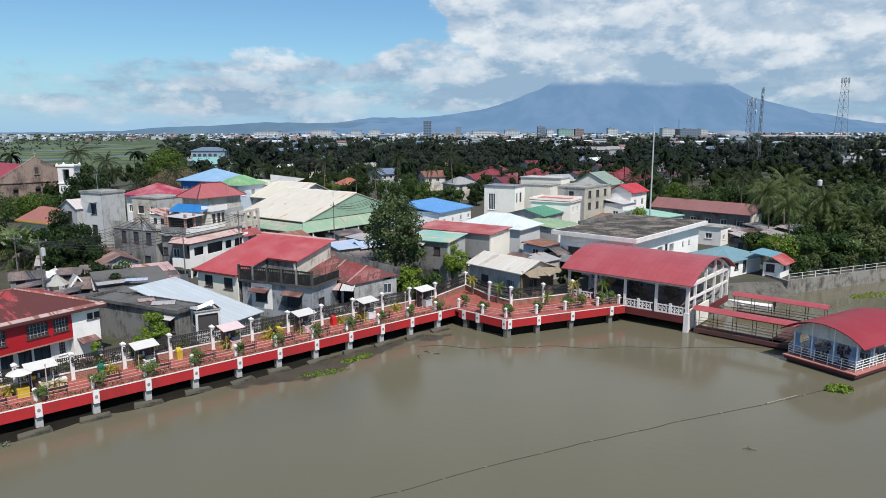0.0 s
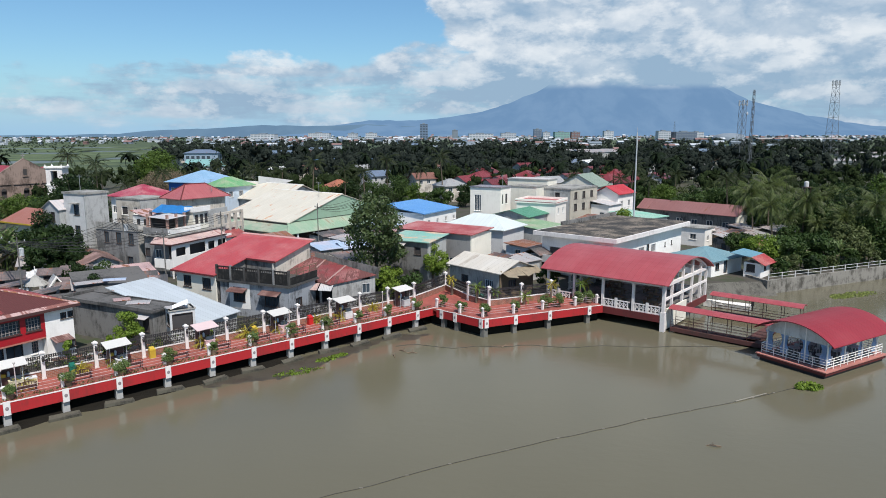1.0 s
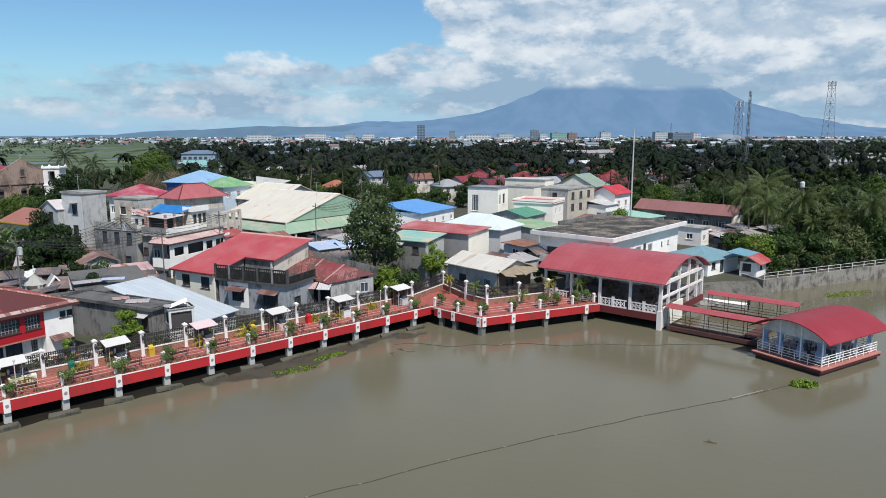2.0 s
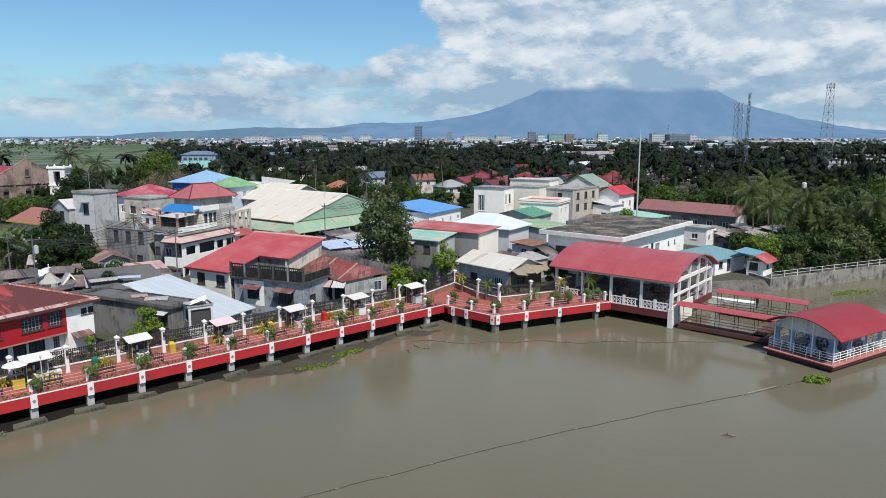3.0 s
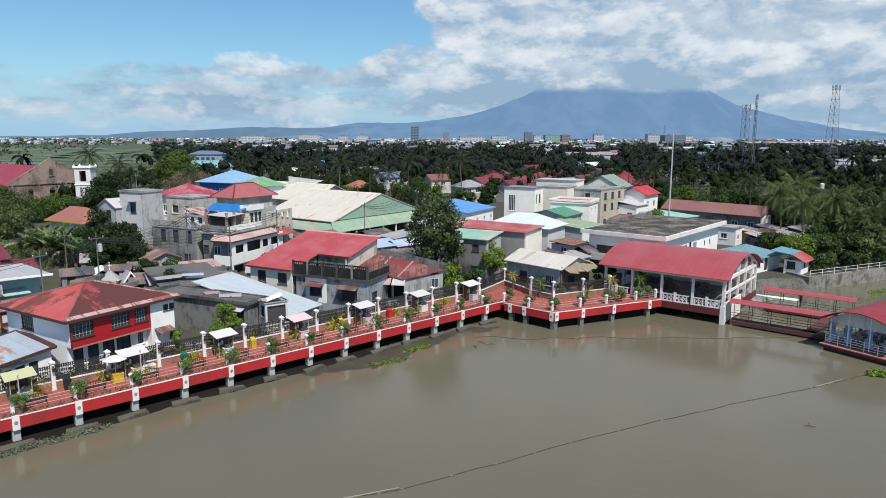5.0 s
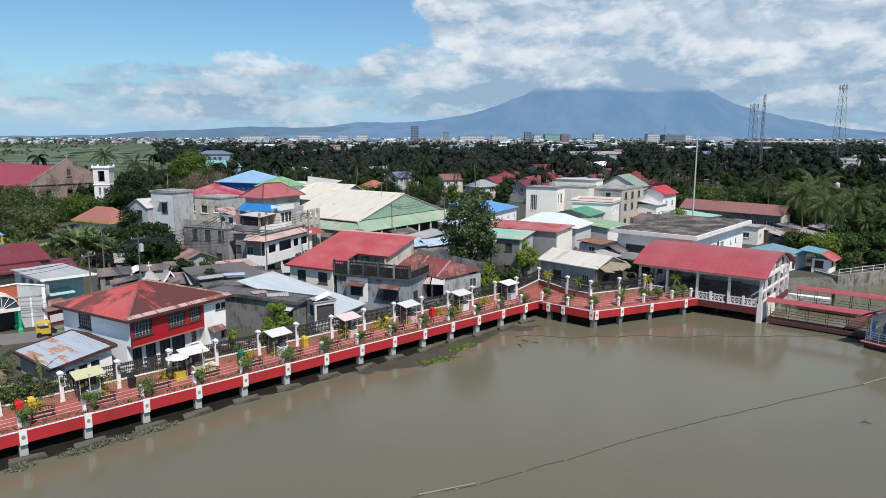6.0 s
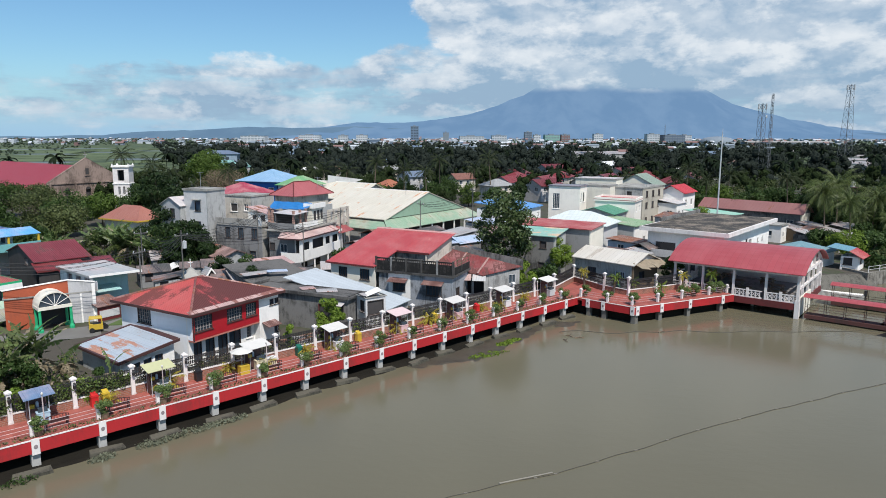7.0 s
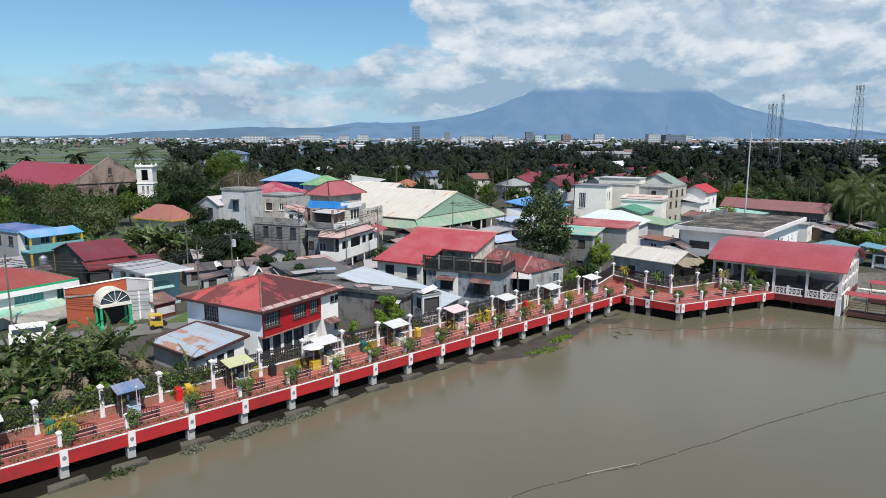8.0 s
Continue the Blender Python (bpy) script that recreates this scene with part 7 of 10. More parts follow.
t, L, Wd = house("white_block_house", "white modern house with a tall grid window and flat roof", (14.7, 132.0), (17.3, 136.6), (8.6, 135.4), GZ, 11.6, (CREAMW, CREAMW), dict(kind="flat", rise=0, mat0=T("dark_flat_sheet", (0.16, 0.18, 0.22), 0, rust=0.1), th=0.16), [(0.7, 6.6, 0.8, 2.0, "open", WHITE, INNER), (2.3, 6.6, 1.2, 2.0, "open", WHITE, INNER), (1.0, 2.0, 2.0, 1.6, "two")], [(4.2, 5.2, 1.5, 3.2, "bars", WHITE), (1.6, 1.0, 2.0, 1.6, "two")], inset=0.2)
t, L, Wd = house("white_block_house", "lower cream wing with a stepped parapet", (22.6, 139.0), (25.6, 143.6), (16.8, 141.6), GZ, 11.2, CREAM, dict(kind="flat", rise=0, mat0=CONC, th=0.2), [], [(1.0, 3.4, 1.0, 1.0, "two")], inset=0.1)
t, L, Wd = house("white_parapet_house", "white house with a sunken red roof behind its parapet", (24.8, 128.0), (28.1, 134.0), (17.6, 132.4), GZ, 9.0, (CREAMW, CREAMW), dict(kind="shed_y", rise=0.12, mat0=T("band_red_roof", REDT, 0, rust=0.05)), [(1.4, 5.0, 0.8, 1.2, "two"), (4.0, 5.0, 0.8, 1.2, "two")], [], inset=0.25)
part("parapet", G().box(0.05, L, 0.02, 0.22, 7.1, 7.85).box(0.02, 0.22, 0.25, Wd, 7.1, 7.85).box(L - 0.2, L, 0.25, Wd, 7.1, 7.85).box(0.25, L - 0.25, Wd - 0.2, Wd, 7.1, 7.85), CREAMW, t)
t, L, Wd = house("concrete_block_house", "unpainted three-storey concrete block with empty windows", (29.4, 138.0), (37.0, 147.0), (22.0, 142.6), GZ, 10.8, (paint("raw_tan_concrete", (0.46, 0.42, 0.35), (0.2, 0.18, 0.15), 0.5), GREYW), dict(kind="flat", rise=0, mat0=CONC, th=0.25),
                 [(1.6 + 3.4 * i, z, 1.2, 1.4, "open", DARKFR, INNER) for i in range(3) for z in (1.4, 4.6, 7.0)], [(2.5 + 4 * i, 7.0, 1.1, 1.3, "open", DARKFR, INNER) for i in range(2)], inset=0.1)
t, L, Wd = house("pale_wing", "pale blue-grey upper wing with a flat sheet roof", (26.0, 146.0), (29.0, 151.0), (17.6, 151.0), GZ, 12.2, CREAM, dict(kind="flat", rise=0, mat0=T("pale_sheet", (0.5, 0.5, 0.5), 0, rust=0.15), th=0.15), [], [(2, 7, 1.2, 1.2, "two")], inset=0.2)
GRN = (0.07, 0.24, 0.15)
t, L, Wd = house("green_roof_house", "grey house with a dark green gable roof", (18.8, 121.8), (24.4, 130.0), (12.6, 127.0), GZ, 7.0, GREYW, dict(kind="gable_x", rise=1.1, mat0=T("dark_green_roof", GRN, 0, rust=0.08, fade=(0.15, 0.33, 0.24))), [(1.6, 2.6, 1.6, 1.4, "bars", WHITE), (5.4, 2.6, 1.6, 1.4, "bars", WHITE)], [(1.6, 2.6, 1.6, 1.4, "bars", WHITE)], inset=0.4, gable=("gable_x", 1.0))
t, L, Wd = house("green_shed", "low shed with a worn light green roof", (20.0, 112.4), (25.4, 119.0), (13.6, 117.4), GZ, 6.0, (WHITE, GREYW), dict(kind="shed_y", rise=0.7, mat0=T("worn_green_roof", (0.22, 0.36, 0.20), 0, rust=0.25)), [(1, 1, 1.2, 1.2, "two"), (4, 1, 1.2, 1.2, "two")], [(1, 1, 1.2, 1.2, "two")], inset=0.3, category="shed")
t, L, Wd = house("beige_gable_house", "house with a steep beige gable", (41.0, 163.6), (46.4, 171.6), (32.2, 170.0), GZ, 9.2, CREAM, dict(kind="gable_x", rise=2.9, mat0=T("grey_green_roof", (0.22, 0.28, 0.22), 0, rust=0.1, fade=(0.3, 0.36, 0.3))), [], [(2, 5, 1.2, 1.2, "two"), (6, 5, 1.2, 1.2, "two")], inset=0.3, gable=("gable_x", 2.7))
t, L, Wd = house("bright_red_roof_house", "white house with a vivid red hipped roof", (41.4, 146.0), (47.0, 152.6), (36.6, 150.6), GZ, 8.9, WHITE, dict(kind="gable_x", rise=1.7, mat0=T("vivid_red_roof", (0.46, 0.025, 0.035), 0, rust=0.0, fade=(0.5, 0.1, 0.1)), mat1=T("vivid_red_roof", (0.46, 0.025, 0.035), 1, rust=0.0, fade=(0.5, 0.1, 0.1))), [(1.4, 4.4, 1.2, 1.4, "two"), (5.0, 4.4, 1.2, 1.4, "two")], [(1.4, 4.4, 1.2, 1.4, "two"), (4.2, 4.4, 1.2, 1.4, "two")], inset=0.5, gable=("gable_x", 1.5))
t, L, Wd = house("white_cottage", "small white house with a pink tiled roof below the red one", (38.4, 142.0), (42.4, 146.6), (34.6, 145.4), GZ, 7.0, WHITE, dict(kind="shed_y", rise=0.8, mat0=T("pale_sheet", (0.5, 0.5, 0.5), 0, rust=0.15)), [(1, 2.6, 1.2, 1.2, "two"), (3.4, 2.6, 1.0, 1.2, "two")], [(1, 2.6, 1.2, 1.2, "two")], inset=0.3)
t, L, Wd = house("long_brown_hall", "long low hall with a dull red-brown gable roof", (62.4, 135.0), (67.0, 139.0), (47.6, 153.0), GZ, 5.4, (CREAM, DARKC), dict(kind="gable_y", rise=2.0, mat0=T("dull_red_brown_roof", (0.26, 0.115, 0.105), 1, rust=0.15, fade=(0.31, 0.17, 0.16))), [], [(1.5 + 3.4 * i, 1.2, 1.4, 1.2, "two") for i in range(4)], inset=0.6, gable=("gable_y", 1.8), category="hall")
t, L, Wd = house("green_shed", "small shed with a bright green flat sheet roof", (40.6, 122.6), (46.0, 127.0), (34.0, 129.0), GZ, GSZ, GREYW, dict(kind="shed_y", rise=0.5, mat0=T("mint_sheet", (0.25, 0.52, 0.40), 0, rust=0.05)), [], [], inset=0.3, category="shed")
t, L, Wd = house("white_shed", "small white shed beside the brown hall", (50.6, 121.0), (54.0, 124.6), (47.0, 124.8), GZ, 5.0, WHITE, dict(kind="flat", rise=0, mat0=CONC, th=0.16), [(1, 1, 1, 1, "two")], [(1.6, 1.2, 1.2, 1.0, "two")], inset=0.2, category="shed")
TEAL = (0.15, 0.27, 0.31)
t, L, Wd = house("teal_roof_cottage", "white waterside cottage with a faded teal hipped roof", (41.3, 94.4), (48.4, 99.7), (36.6, 101.2), GZ, 3.9, WHITE, dict(kind="hip", rise=1.35, mat0=T("faded_teal_roof", TEAL, 0, rust=0.1, fade=(0.25, 0.36, 0.38)), mat1=T("faded_teal_roof", TEAL, 1, rust=0.1, fade=(0.25, 0.36, 0.38))), [(1.0, 0.9, 1.0, 1.0, "two", DARKFR), (3.2, 0.2, 0.9, 1.9, "door", DARKFR)], [(2, 1, 1, 1, "two")], inset=0.4, category="cottage")
t, L, Wd = house("waterside_hut", "small white waterside hut with a red and blue gable roof", (48.0, 93.6), (51.0, 96.6), (46.0, 95.8), GZ, 3.7, WHITE, None, [(1.2, 1.0, 0.9, 0.9, "open", DARKFR, INNER)], [(0.8, 0.8, 1.2, 1.1, "open", DARKFR, INNER)], inset=0.3, category="hut")
g = G().slab([(-0.2, -0.4, 2.0), (L + 0.2, -0.4, 2.0), (L + 0.2, Wd / 2, 3.0), (-0.2, Wd / 2, 3.0)], 0.07)
part("roof", g, T("band_red_roof", REDT, 0, rust=0.05), t, "red front slope")
g = G().slab([(-0.2, Wd / 2, 3.0), (L + 0.2, Wd / 2, 3.0), (L + 0.6, Wd + 1.6, 3.35), (-0.2, Wd + 1.6, 3.35)], 0.07)
part("roof", g, T("dull_teal_roof", (0.14, 0.30, 0.38), 0, rust=0.05, fade=(0.22, 0.38, 0.44)), t, "blue rear slope")
for i, (x, y, w) in enumerate(((58.6, 118.6, 20), (64.0, 120.6, -15), (60.4, 126.4, 40), (66.0, 126.4, 10), (54.4, 121.4, 10))):
    house("scrap_shack", "low scrap-built shack with a patched rusty tin roof", (x, y), (x + 4, y + 2 + 0.2 * i), (x - 2.2, y + 4), GZ, 3.9 + 0.3 * (i % 2), WOOD, dict(kind="shed_y", rise=0.6, mat0=T("scrap_tin_roof", (0.30, 0.285, 0.275), i % 2, rust=0.4, rustc=(0.085, 0.06, 0.05))), [(1, 0.8, 1.0, 1.0, "open", DARKFR, INNER)], [], inset=0.3, category="shack", group="shacks among the palms")

# low sheds and pots crowded behind the white-roofed house
t, L, Wd = house("patio_shed", "blue-grey patio wall under a narrow rusty roof edge", (17.4, 99.6), (21.0, 103.0), (12.4, 104.4), GZ, 4.8, (BLUEW, BLUEW), dict(kind="shed_y", rise=0.4, mat0=T("crowd_rust_tin", (0.20, 0.10, 0.07), 0, rust=0.62), th=0.1), [(0.8, 1.2, 1.0, 1.2, "open", DARKFR, INNER)], [(1.0, 1.6, 1.0, 1.2, "open", DARKFR, INNER), (3.4, 1.6, 1.2, 1.2, "two", WHITE)], inset=0.3, category="shed")
for i in range(9):
    bush("patio_plant", "small leafy plant on the patio behind the white roof", 11.6 + 0.9 * i, 98.6 - 0.12 * i + 0.4 * math.sin(2.1 * i), GZ, 1.3, 2.2 + 0.5 * math.sin(i * 1.7), (LEAF, FEATHER, LEAFL)[i % 3], 880 + i, 60, 9, 0.16)

# ---- old stone church ----
Wd, NAVE = 20.6, 58.0
t = thing("church", "old weathered stone church with a gabled front", "church", -100.6, 190.6, GZ, 140.0)
H = 7.6
holes = [(4.2, 3.6, 1.3, 2.0), (9.6, 3.2, 1.4, 2.4), (15.0, 3.6, 1.3, 2.0), (9.2, 0.0, 2.2, 2.6)]
g = G()
wall_run(g, 0, Wd, 0, H, 0.9, holes, 0, lambda u, y: (y, u))
for x in (0.0, 0.9):
    g.poly([(x, 0, H), (x, Wd, H), (x, Wd / 2, H + 6.4)])
g.slab([(0, 0, H + 0.05), (0.9, 0, H + 0.05), (0.9, Wd / 2, H + 6.45), (0, Wd / 2, H + 6.45)], 0.2).slab([(0, Wd / 2, H + 6.45), (0.9, Wd / 2, H + 6.45), (0.9, Wd, H + 0.05), (0, Wd, H + 0.05)], 0.2)
part("facade", g, STONE, t, "stained brown stone front with a blind gable")
g = G().box(-0.25, 0.0, -0.2, Wd + 0.2, H - 0.35, H).box(-0.2, 0.0, -0.1, Wd + 0.1, 2.9, 3.15)
for y in (0.4, 6.6, 13.4, Wd - 0.9):
    g.box(-0.3, 0.0, y, y + 0.5, 0, H - 0.35)
g.box(-0.2, 0.02, Wd / 2 - 0.7, Wd / 2 + 0.7, H + 1.6, H + 1.8)
part("cornice", g, STONE, t)
# dark backing and half-discs paint the shade in the window recesses
for u, v, w, h in holes[:3]:
    part("window_niche", G().box(0.5, 0.6, u, u + w, v, v + h), INNER, t)
    ar = G()
    for i in range(8):
        w0, w1 = math.pi * i / 8, math.pi * (i + 1) / 8
        ar.poly([(-0.03, u + w / 2, v + h), (-0.03, u + w / 2 - w / 2 * math.cos(w0), v + h + w / 2 * math.sin(w0)), (-0.03, u + w / 2 - w / 2 * math.cos(w1), v + h + w / 2 * math.sin(w1))])
    part("arch_head", ar, INNER, t)
# flat dark plate on the gable paints the shade of a niche
part("niche", G().box(-0.03, -0.005, Wd / 2 - 0.45, Wd / 2 + 0.45, H + 2.0, H + 3.6), INNER, t)
g = G().box(0.9, NAVE, 0.3, 1.0, 0, H - 2.0).box(0.9, NAVE, Wd - 1.0, Wd - 0.3, 0, H - 2.0)
part("nave_wall", g, STONE, t)
g = G().slab([(0.9, -0.4, H - 2.0), (NAVE, -0.4, H - 2.0), (NAVE, Wd / 2, H + 4.2), (0.9, Wd / 2, H + 4.2)], 0.12).slab([(0.9, Wd / 2, H + 4.2), (NAVE, Wd / 2, H + 4.2), (NAVE, Wd + 0.4, H - 2.0), (0.9, Wd + 0.4, H - 2.0)], 0.12)
part("roof", g, T("church_red_roof", (0.30, 0.035, 0.045), 0, rust=0.05, fade=(0.36, 0.08, 0.09)), t, "red sheet nave roof")
part("cross", G().box(0.3, 0.5, Wd / 2 - 0.08, Wd / 2 + 0.08, H + 6.3, H + 7.8).box(0.3, 0.5, Wd / 2 - 0.5, Wd / 2 + 0.5, H + 7.1, H + 7.3), CONC, t)
t = thing("bell_tower", "white square bell tower with louvred belfry openings", "bell tower", -94.2, 174.6, GZ, 6)
t.matrix_basis = t.matrix_basis @ Matrix.Diagonal((0.88, 0.88, 1.0, 1.0))
g = G()
for k, (x0, y0, nx) in enumerate(((-2.2, -2.2, 0), (-2.2, -2.2, 1))):
    f = (lambda u, y: (-2.2 + u, -2.2 + y)) if k == 0 else (lambda u, y: (-2.2 + y, -2.2 + u))
    wall_run(g, 0 if k == 0 else 0.5, 4.4, 0, 12.0, 0.5, [(1.3, 8.5, 1.8, 2.7), (1.2, 5.0, 0.7, 2.0), (2.5, 5.0, 0.7, 2.0), (1.5, 1.6, 1.4, 1.8)], 0, f)
g.box(1.7, 2.2, -1.7, 2.2, 0, 12).box(-1.7, 1.7, 1.7, 2.2, 0, 12)
part("shaft", g, PINKW, t)
for x, y in ((-2.2, -2.2), (2.2, -2.2), (-2.2, 2.2), (2.2, 2.2)):
    part("pinnacle", G().box(x - 0.24, x + 0.24, y - 0.24, y + 0.24, 12.3, 12.55).box(x - 0.1, x + 0.1, y - 0.1, y + 0.1, 12.55, 12.8), WHITE, t)
part("cornice", G().box(-2.5, 2.5, -2.5, 2.5, 11.9, 12.3).box(-2.4, 2.4, -2.4, 2.4, 7.6, 7.85).box(-2.4, 2.4, -2.4, 2.4, 4.1, 4.35), WHITE, t)
# belfry floor, and a dark rear panel that paints the interior's shade
part("floor", G().box(-1.7, 1.7, -1.7, 1.7, 8.0, 8.2).box(-1.6, 1.6, 1.55, 1.65, 0, 11.9), INNER, t)
for u in (1.2, 2.5):
    for i in range(8):
        part("louvre", G().box(-2.2 + u, -1.5 + u, -2.05, -1.9, 5.1 + 0.24 * i, 5.18 + 0.24 * i), PALEG, t)

# ---- shacks and lean-tos crowded between the houses ----
shacks_lane = [(-34.5, 79.2, 20, 4.5, 4, 3.9, "dark"), (-30.6, 84.4, 10, 4, 3.6, 4.1, "grey"), (-39.5, 83.8, 35, 4.5, 3.6, 3.8, "dark"), (-43.6, 79.4, 15, 4.2, 3.4, 3.7, "dark"), (-26.2, 98.4, 55, 4.6, 4, 5, "pink"), (-20.6, 99.2, 40, 5, 4.4, 5.2, "blue"), (-14.4, 96.4, 40, 5.2, 4, 5.4, "blue"), (-24, 106, 50, 5, 5, 5.4, "rust"), (-12, 104, 40, 6, 5, 5.6, "grey"), (-5.4, 104.6, 35, 5, 4.6, 5.8, "pink"), (-16.6, 112, 52, 6, 4, 5, "dark"), (9.4, 89.4, 40, 4.4, 3.6, 4.6, "rust")]
shacks_middle = [(14, 91.6, 42, 4.4, 3.4, 4.4, "grey"), (17, 96.2, 42, 4.2, 3.4, 4.6, "dark"), (22.4, 89.4, 45, 3, 2.8, 3.8, "grey"), (-56, 92.8, 25, 4.4, 4, 3.9, "grey"), (-50.2, 87.6, 20, 4, 3.6, 3.7, "dark"), (-72, 75, 35, 5, 4.4, 4.6, "rust"), (-78, 79.5, 35, 5, 4.4, 5, "grey"), (30.4, 117, 47, 5, 4, 5.4, "grey"), (31, 124.6, 47, 5, 4, 6, "rust"), (51.5, 112.4, 40, 4.2, 3.6, 4.2, "grey"), (55, 110, 30, 3.8, 3.2, 3.6, "rust"), (8, 112.4, 50, 5, 4.6, 6.4, "red")]
shacks_back = [(-6, 112, 50, 6, 5, 6.4, "blue"), (-40.6, 71, 35, 4.4, 3.6, 3.7, "dark"), (-44, 74.2, 20, 3.6, 3.4, 3.9, "dark"), (-40.2, 77.6, 30, 3.8, 3.4, 4, "grey"), (-36.4, 82.6, 25, 4, 3.2, 4.2, "dark"), (-42.8, 81.6, 40, 3.6, 3, 3.8, "dark"), (-46.8, 86.4, 20, 4, 3.6, 4, "dark"), (-54.4, 84.4, 30, 4.2, 3.6, 3.6, "dark"), (-50.6, 79.4, 25, 3.8, 3.2, 3.6, "dark"), (-25.4, 93.4, 45, 4.4, 3.8, 4.6, "dark")]
shacks_east = [(-21.4, 92.4, 40, 4.6, 3.6, 4.8, "blue"), (-16.4, 90.4, 40, 4, 3.4, 4.8, "rust"), (-10.6, 92.6, 42, 4.2, 3.6, 4.6, "dark"), (-11.4, 98.6, 40, 5, 3.6, 5.2, "blue"), (27.4, 108.4, 47, 4.6, 3.8, 5.6, "rust"), (34.4, 116.4, 47, 4.4, 3.6, 6.2, "grey"), (58.6, 113.4, 30, 3.6, 3, 3.8, "grey"), (53.6, 116.6, 30, 3.8, 3.2, 4.2, "rust"), (57.6, 108.6, 25, 3.4, 3, 3.6, "dark")]
crowd = shacks_lane + shacks_middle + shacks_back + shacks_east
CROWDC = dict(rust=((0.085, 0.052, 0.045), 0.55), grey=((0.34, 0.34, 0.34), 0.35), dark=((0.075, 0.072, 0.07), 0.35), pink=((0.34, 0.23, 0.22), 0.45), blue=((0.36, 0.46, 0.60), 0.15), red=((0.34, 0.05, 0.05), 0.2))
for i, (x, y, w, l0, w0, z1, c) in enumerate(crowd):
    ca, sa = math.cos(radians(w)), math.sin(radians(w))
    col, ru = CROWDC[c]
    house("back_shack", "low patched shack with a %s tin roof between the houses" % {"rust": "rusty brown", "grey": "pale grey", "dark": "soot-dark", "pink": "faded pink", "blue": "pale blue", "red": "dull red"}[c],
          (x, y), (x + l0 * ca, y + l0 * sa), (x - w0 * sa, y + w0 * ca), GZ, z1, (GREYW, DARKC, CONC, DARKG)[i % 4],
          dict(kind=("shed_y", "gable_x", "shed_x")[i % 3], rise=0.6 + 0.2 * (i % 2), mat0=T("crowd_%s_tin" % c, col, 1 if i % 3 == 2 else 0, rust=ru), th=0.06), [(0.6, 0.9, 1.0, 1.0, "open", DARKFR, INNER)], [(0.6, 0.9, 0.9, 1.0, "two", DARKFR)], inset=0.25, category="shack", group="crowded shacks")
t = thing("sheet_stand", "crumpled white tarpaulin sheet slung over a frame", "tarpaulin", -52.8, 91.2, GZ, 60, "", 0.72)
part("frame", G().tube((-1.9, 0, 0), (-1.9, 0, 2.7), 0.05, None, 5).tube((1.9, 0, 0), (1.9, 0, 3.1), 0.05, None, 5).tube((-1.9, 0, 2.7), (1.9, 0, 3.1), 0.05, None, 5), WOOD, t)
g = G()
for i in range(8):
    for j in range(3):
        pt = lambda a, b: (-2.2 + 4.4 * a, -0.25 - 1.3 * b + 0.15 * math.sin(9 * a), 2.75 + 0.45 * a - 1.5 * b * (0.7 + 0.3 * math.sin(7 * a + 1)) + 0.12 * math.sin(13 * a + 4 * b))
        g.poly([pt(i / 8, j / 3), pt((i + 1) / 8, j / 3), pt((i + 1) / 8, (j + 1) / 3), pt(i / 8, (j + 1) / 3)])
part("sheet", g.weld(), PALEG, t, "crumpled white sheet")
t = thing("gable_frame", "small white A-shaped gable front among the shacks", "gable", -43.9, 81.3, GZ, 38, "", 0.8)
part("barge_board", G().slab([(-1.35, -0.1, 2.3), (-1.35, 0.1, 2.3), (0.0, 0.1, 4.25), (0.0, -0.1, 4.25)], 0.34).slab([(1.35, -0.1, 2.3), (1.35, 0.1, 2.3), (0.0, 0.1, 4.25), (0.0, -0.1, 4.25)], 0.34), WHITE, t)
part("roof", G().slab([(-1.4, 0.12, 2.2), (-1.4, 2.6, 2.2), (0.0, 2.6, 4.2), (0.0, 0.12, 4.2)], 0.06).slab([(1.4, 0.12, 2.2), (1.4, 2.6, 2.2), (0.0, 2.6, 4.2), (0.0, 0.12, 4.2)], 0.06), T("crowd_grey_tin", CROWDC["grey"][0], 0, rust=0.35), t)
part("wall", G().box(-1.1, 1.1, 0.2, 2.5, 0, 2.3), GREYW, t)
for i, (x, y, z, w, l0, w0, c) in enumerate(((-27.2, 65.8, 5.42, 15, 2.2, 1.2, "grey"), (-29.4, 67.0, 5.42, 30, 1.6, 1.0, "pink"), (-37.0, 76.0, 5.24, 40, 3.6, 1.4, "grey"), (-34.6, 76.6, 5.42, 20, 2.4, 1.0, "blue"), (-22.6, 63.3, 5.60, 35, 1.8, 0.9, "grey"))):
    g = G().slab([(-l0 / 2, -w0 / 2, 0.10), (l0 / 2, -w0 / 2, 0.04), (l0 / 2, w0 / 2, 0.14), (-l0 / 2, w0 / 2, 0.18)], 0.03)
    tagged(part("loose_sheet", g, T("crowd_%s_tin" % c, *CROWDC[c][:1], 0, rust=CROWDC[c][1]), None, "", pose(x, y, z, 0, 0, w)), "loose roofing sheet lying on a flat roof", "roofing sheet")

# old roofing sheets stacked on blocks behind the fence
rgs = random.Random(8)
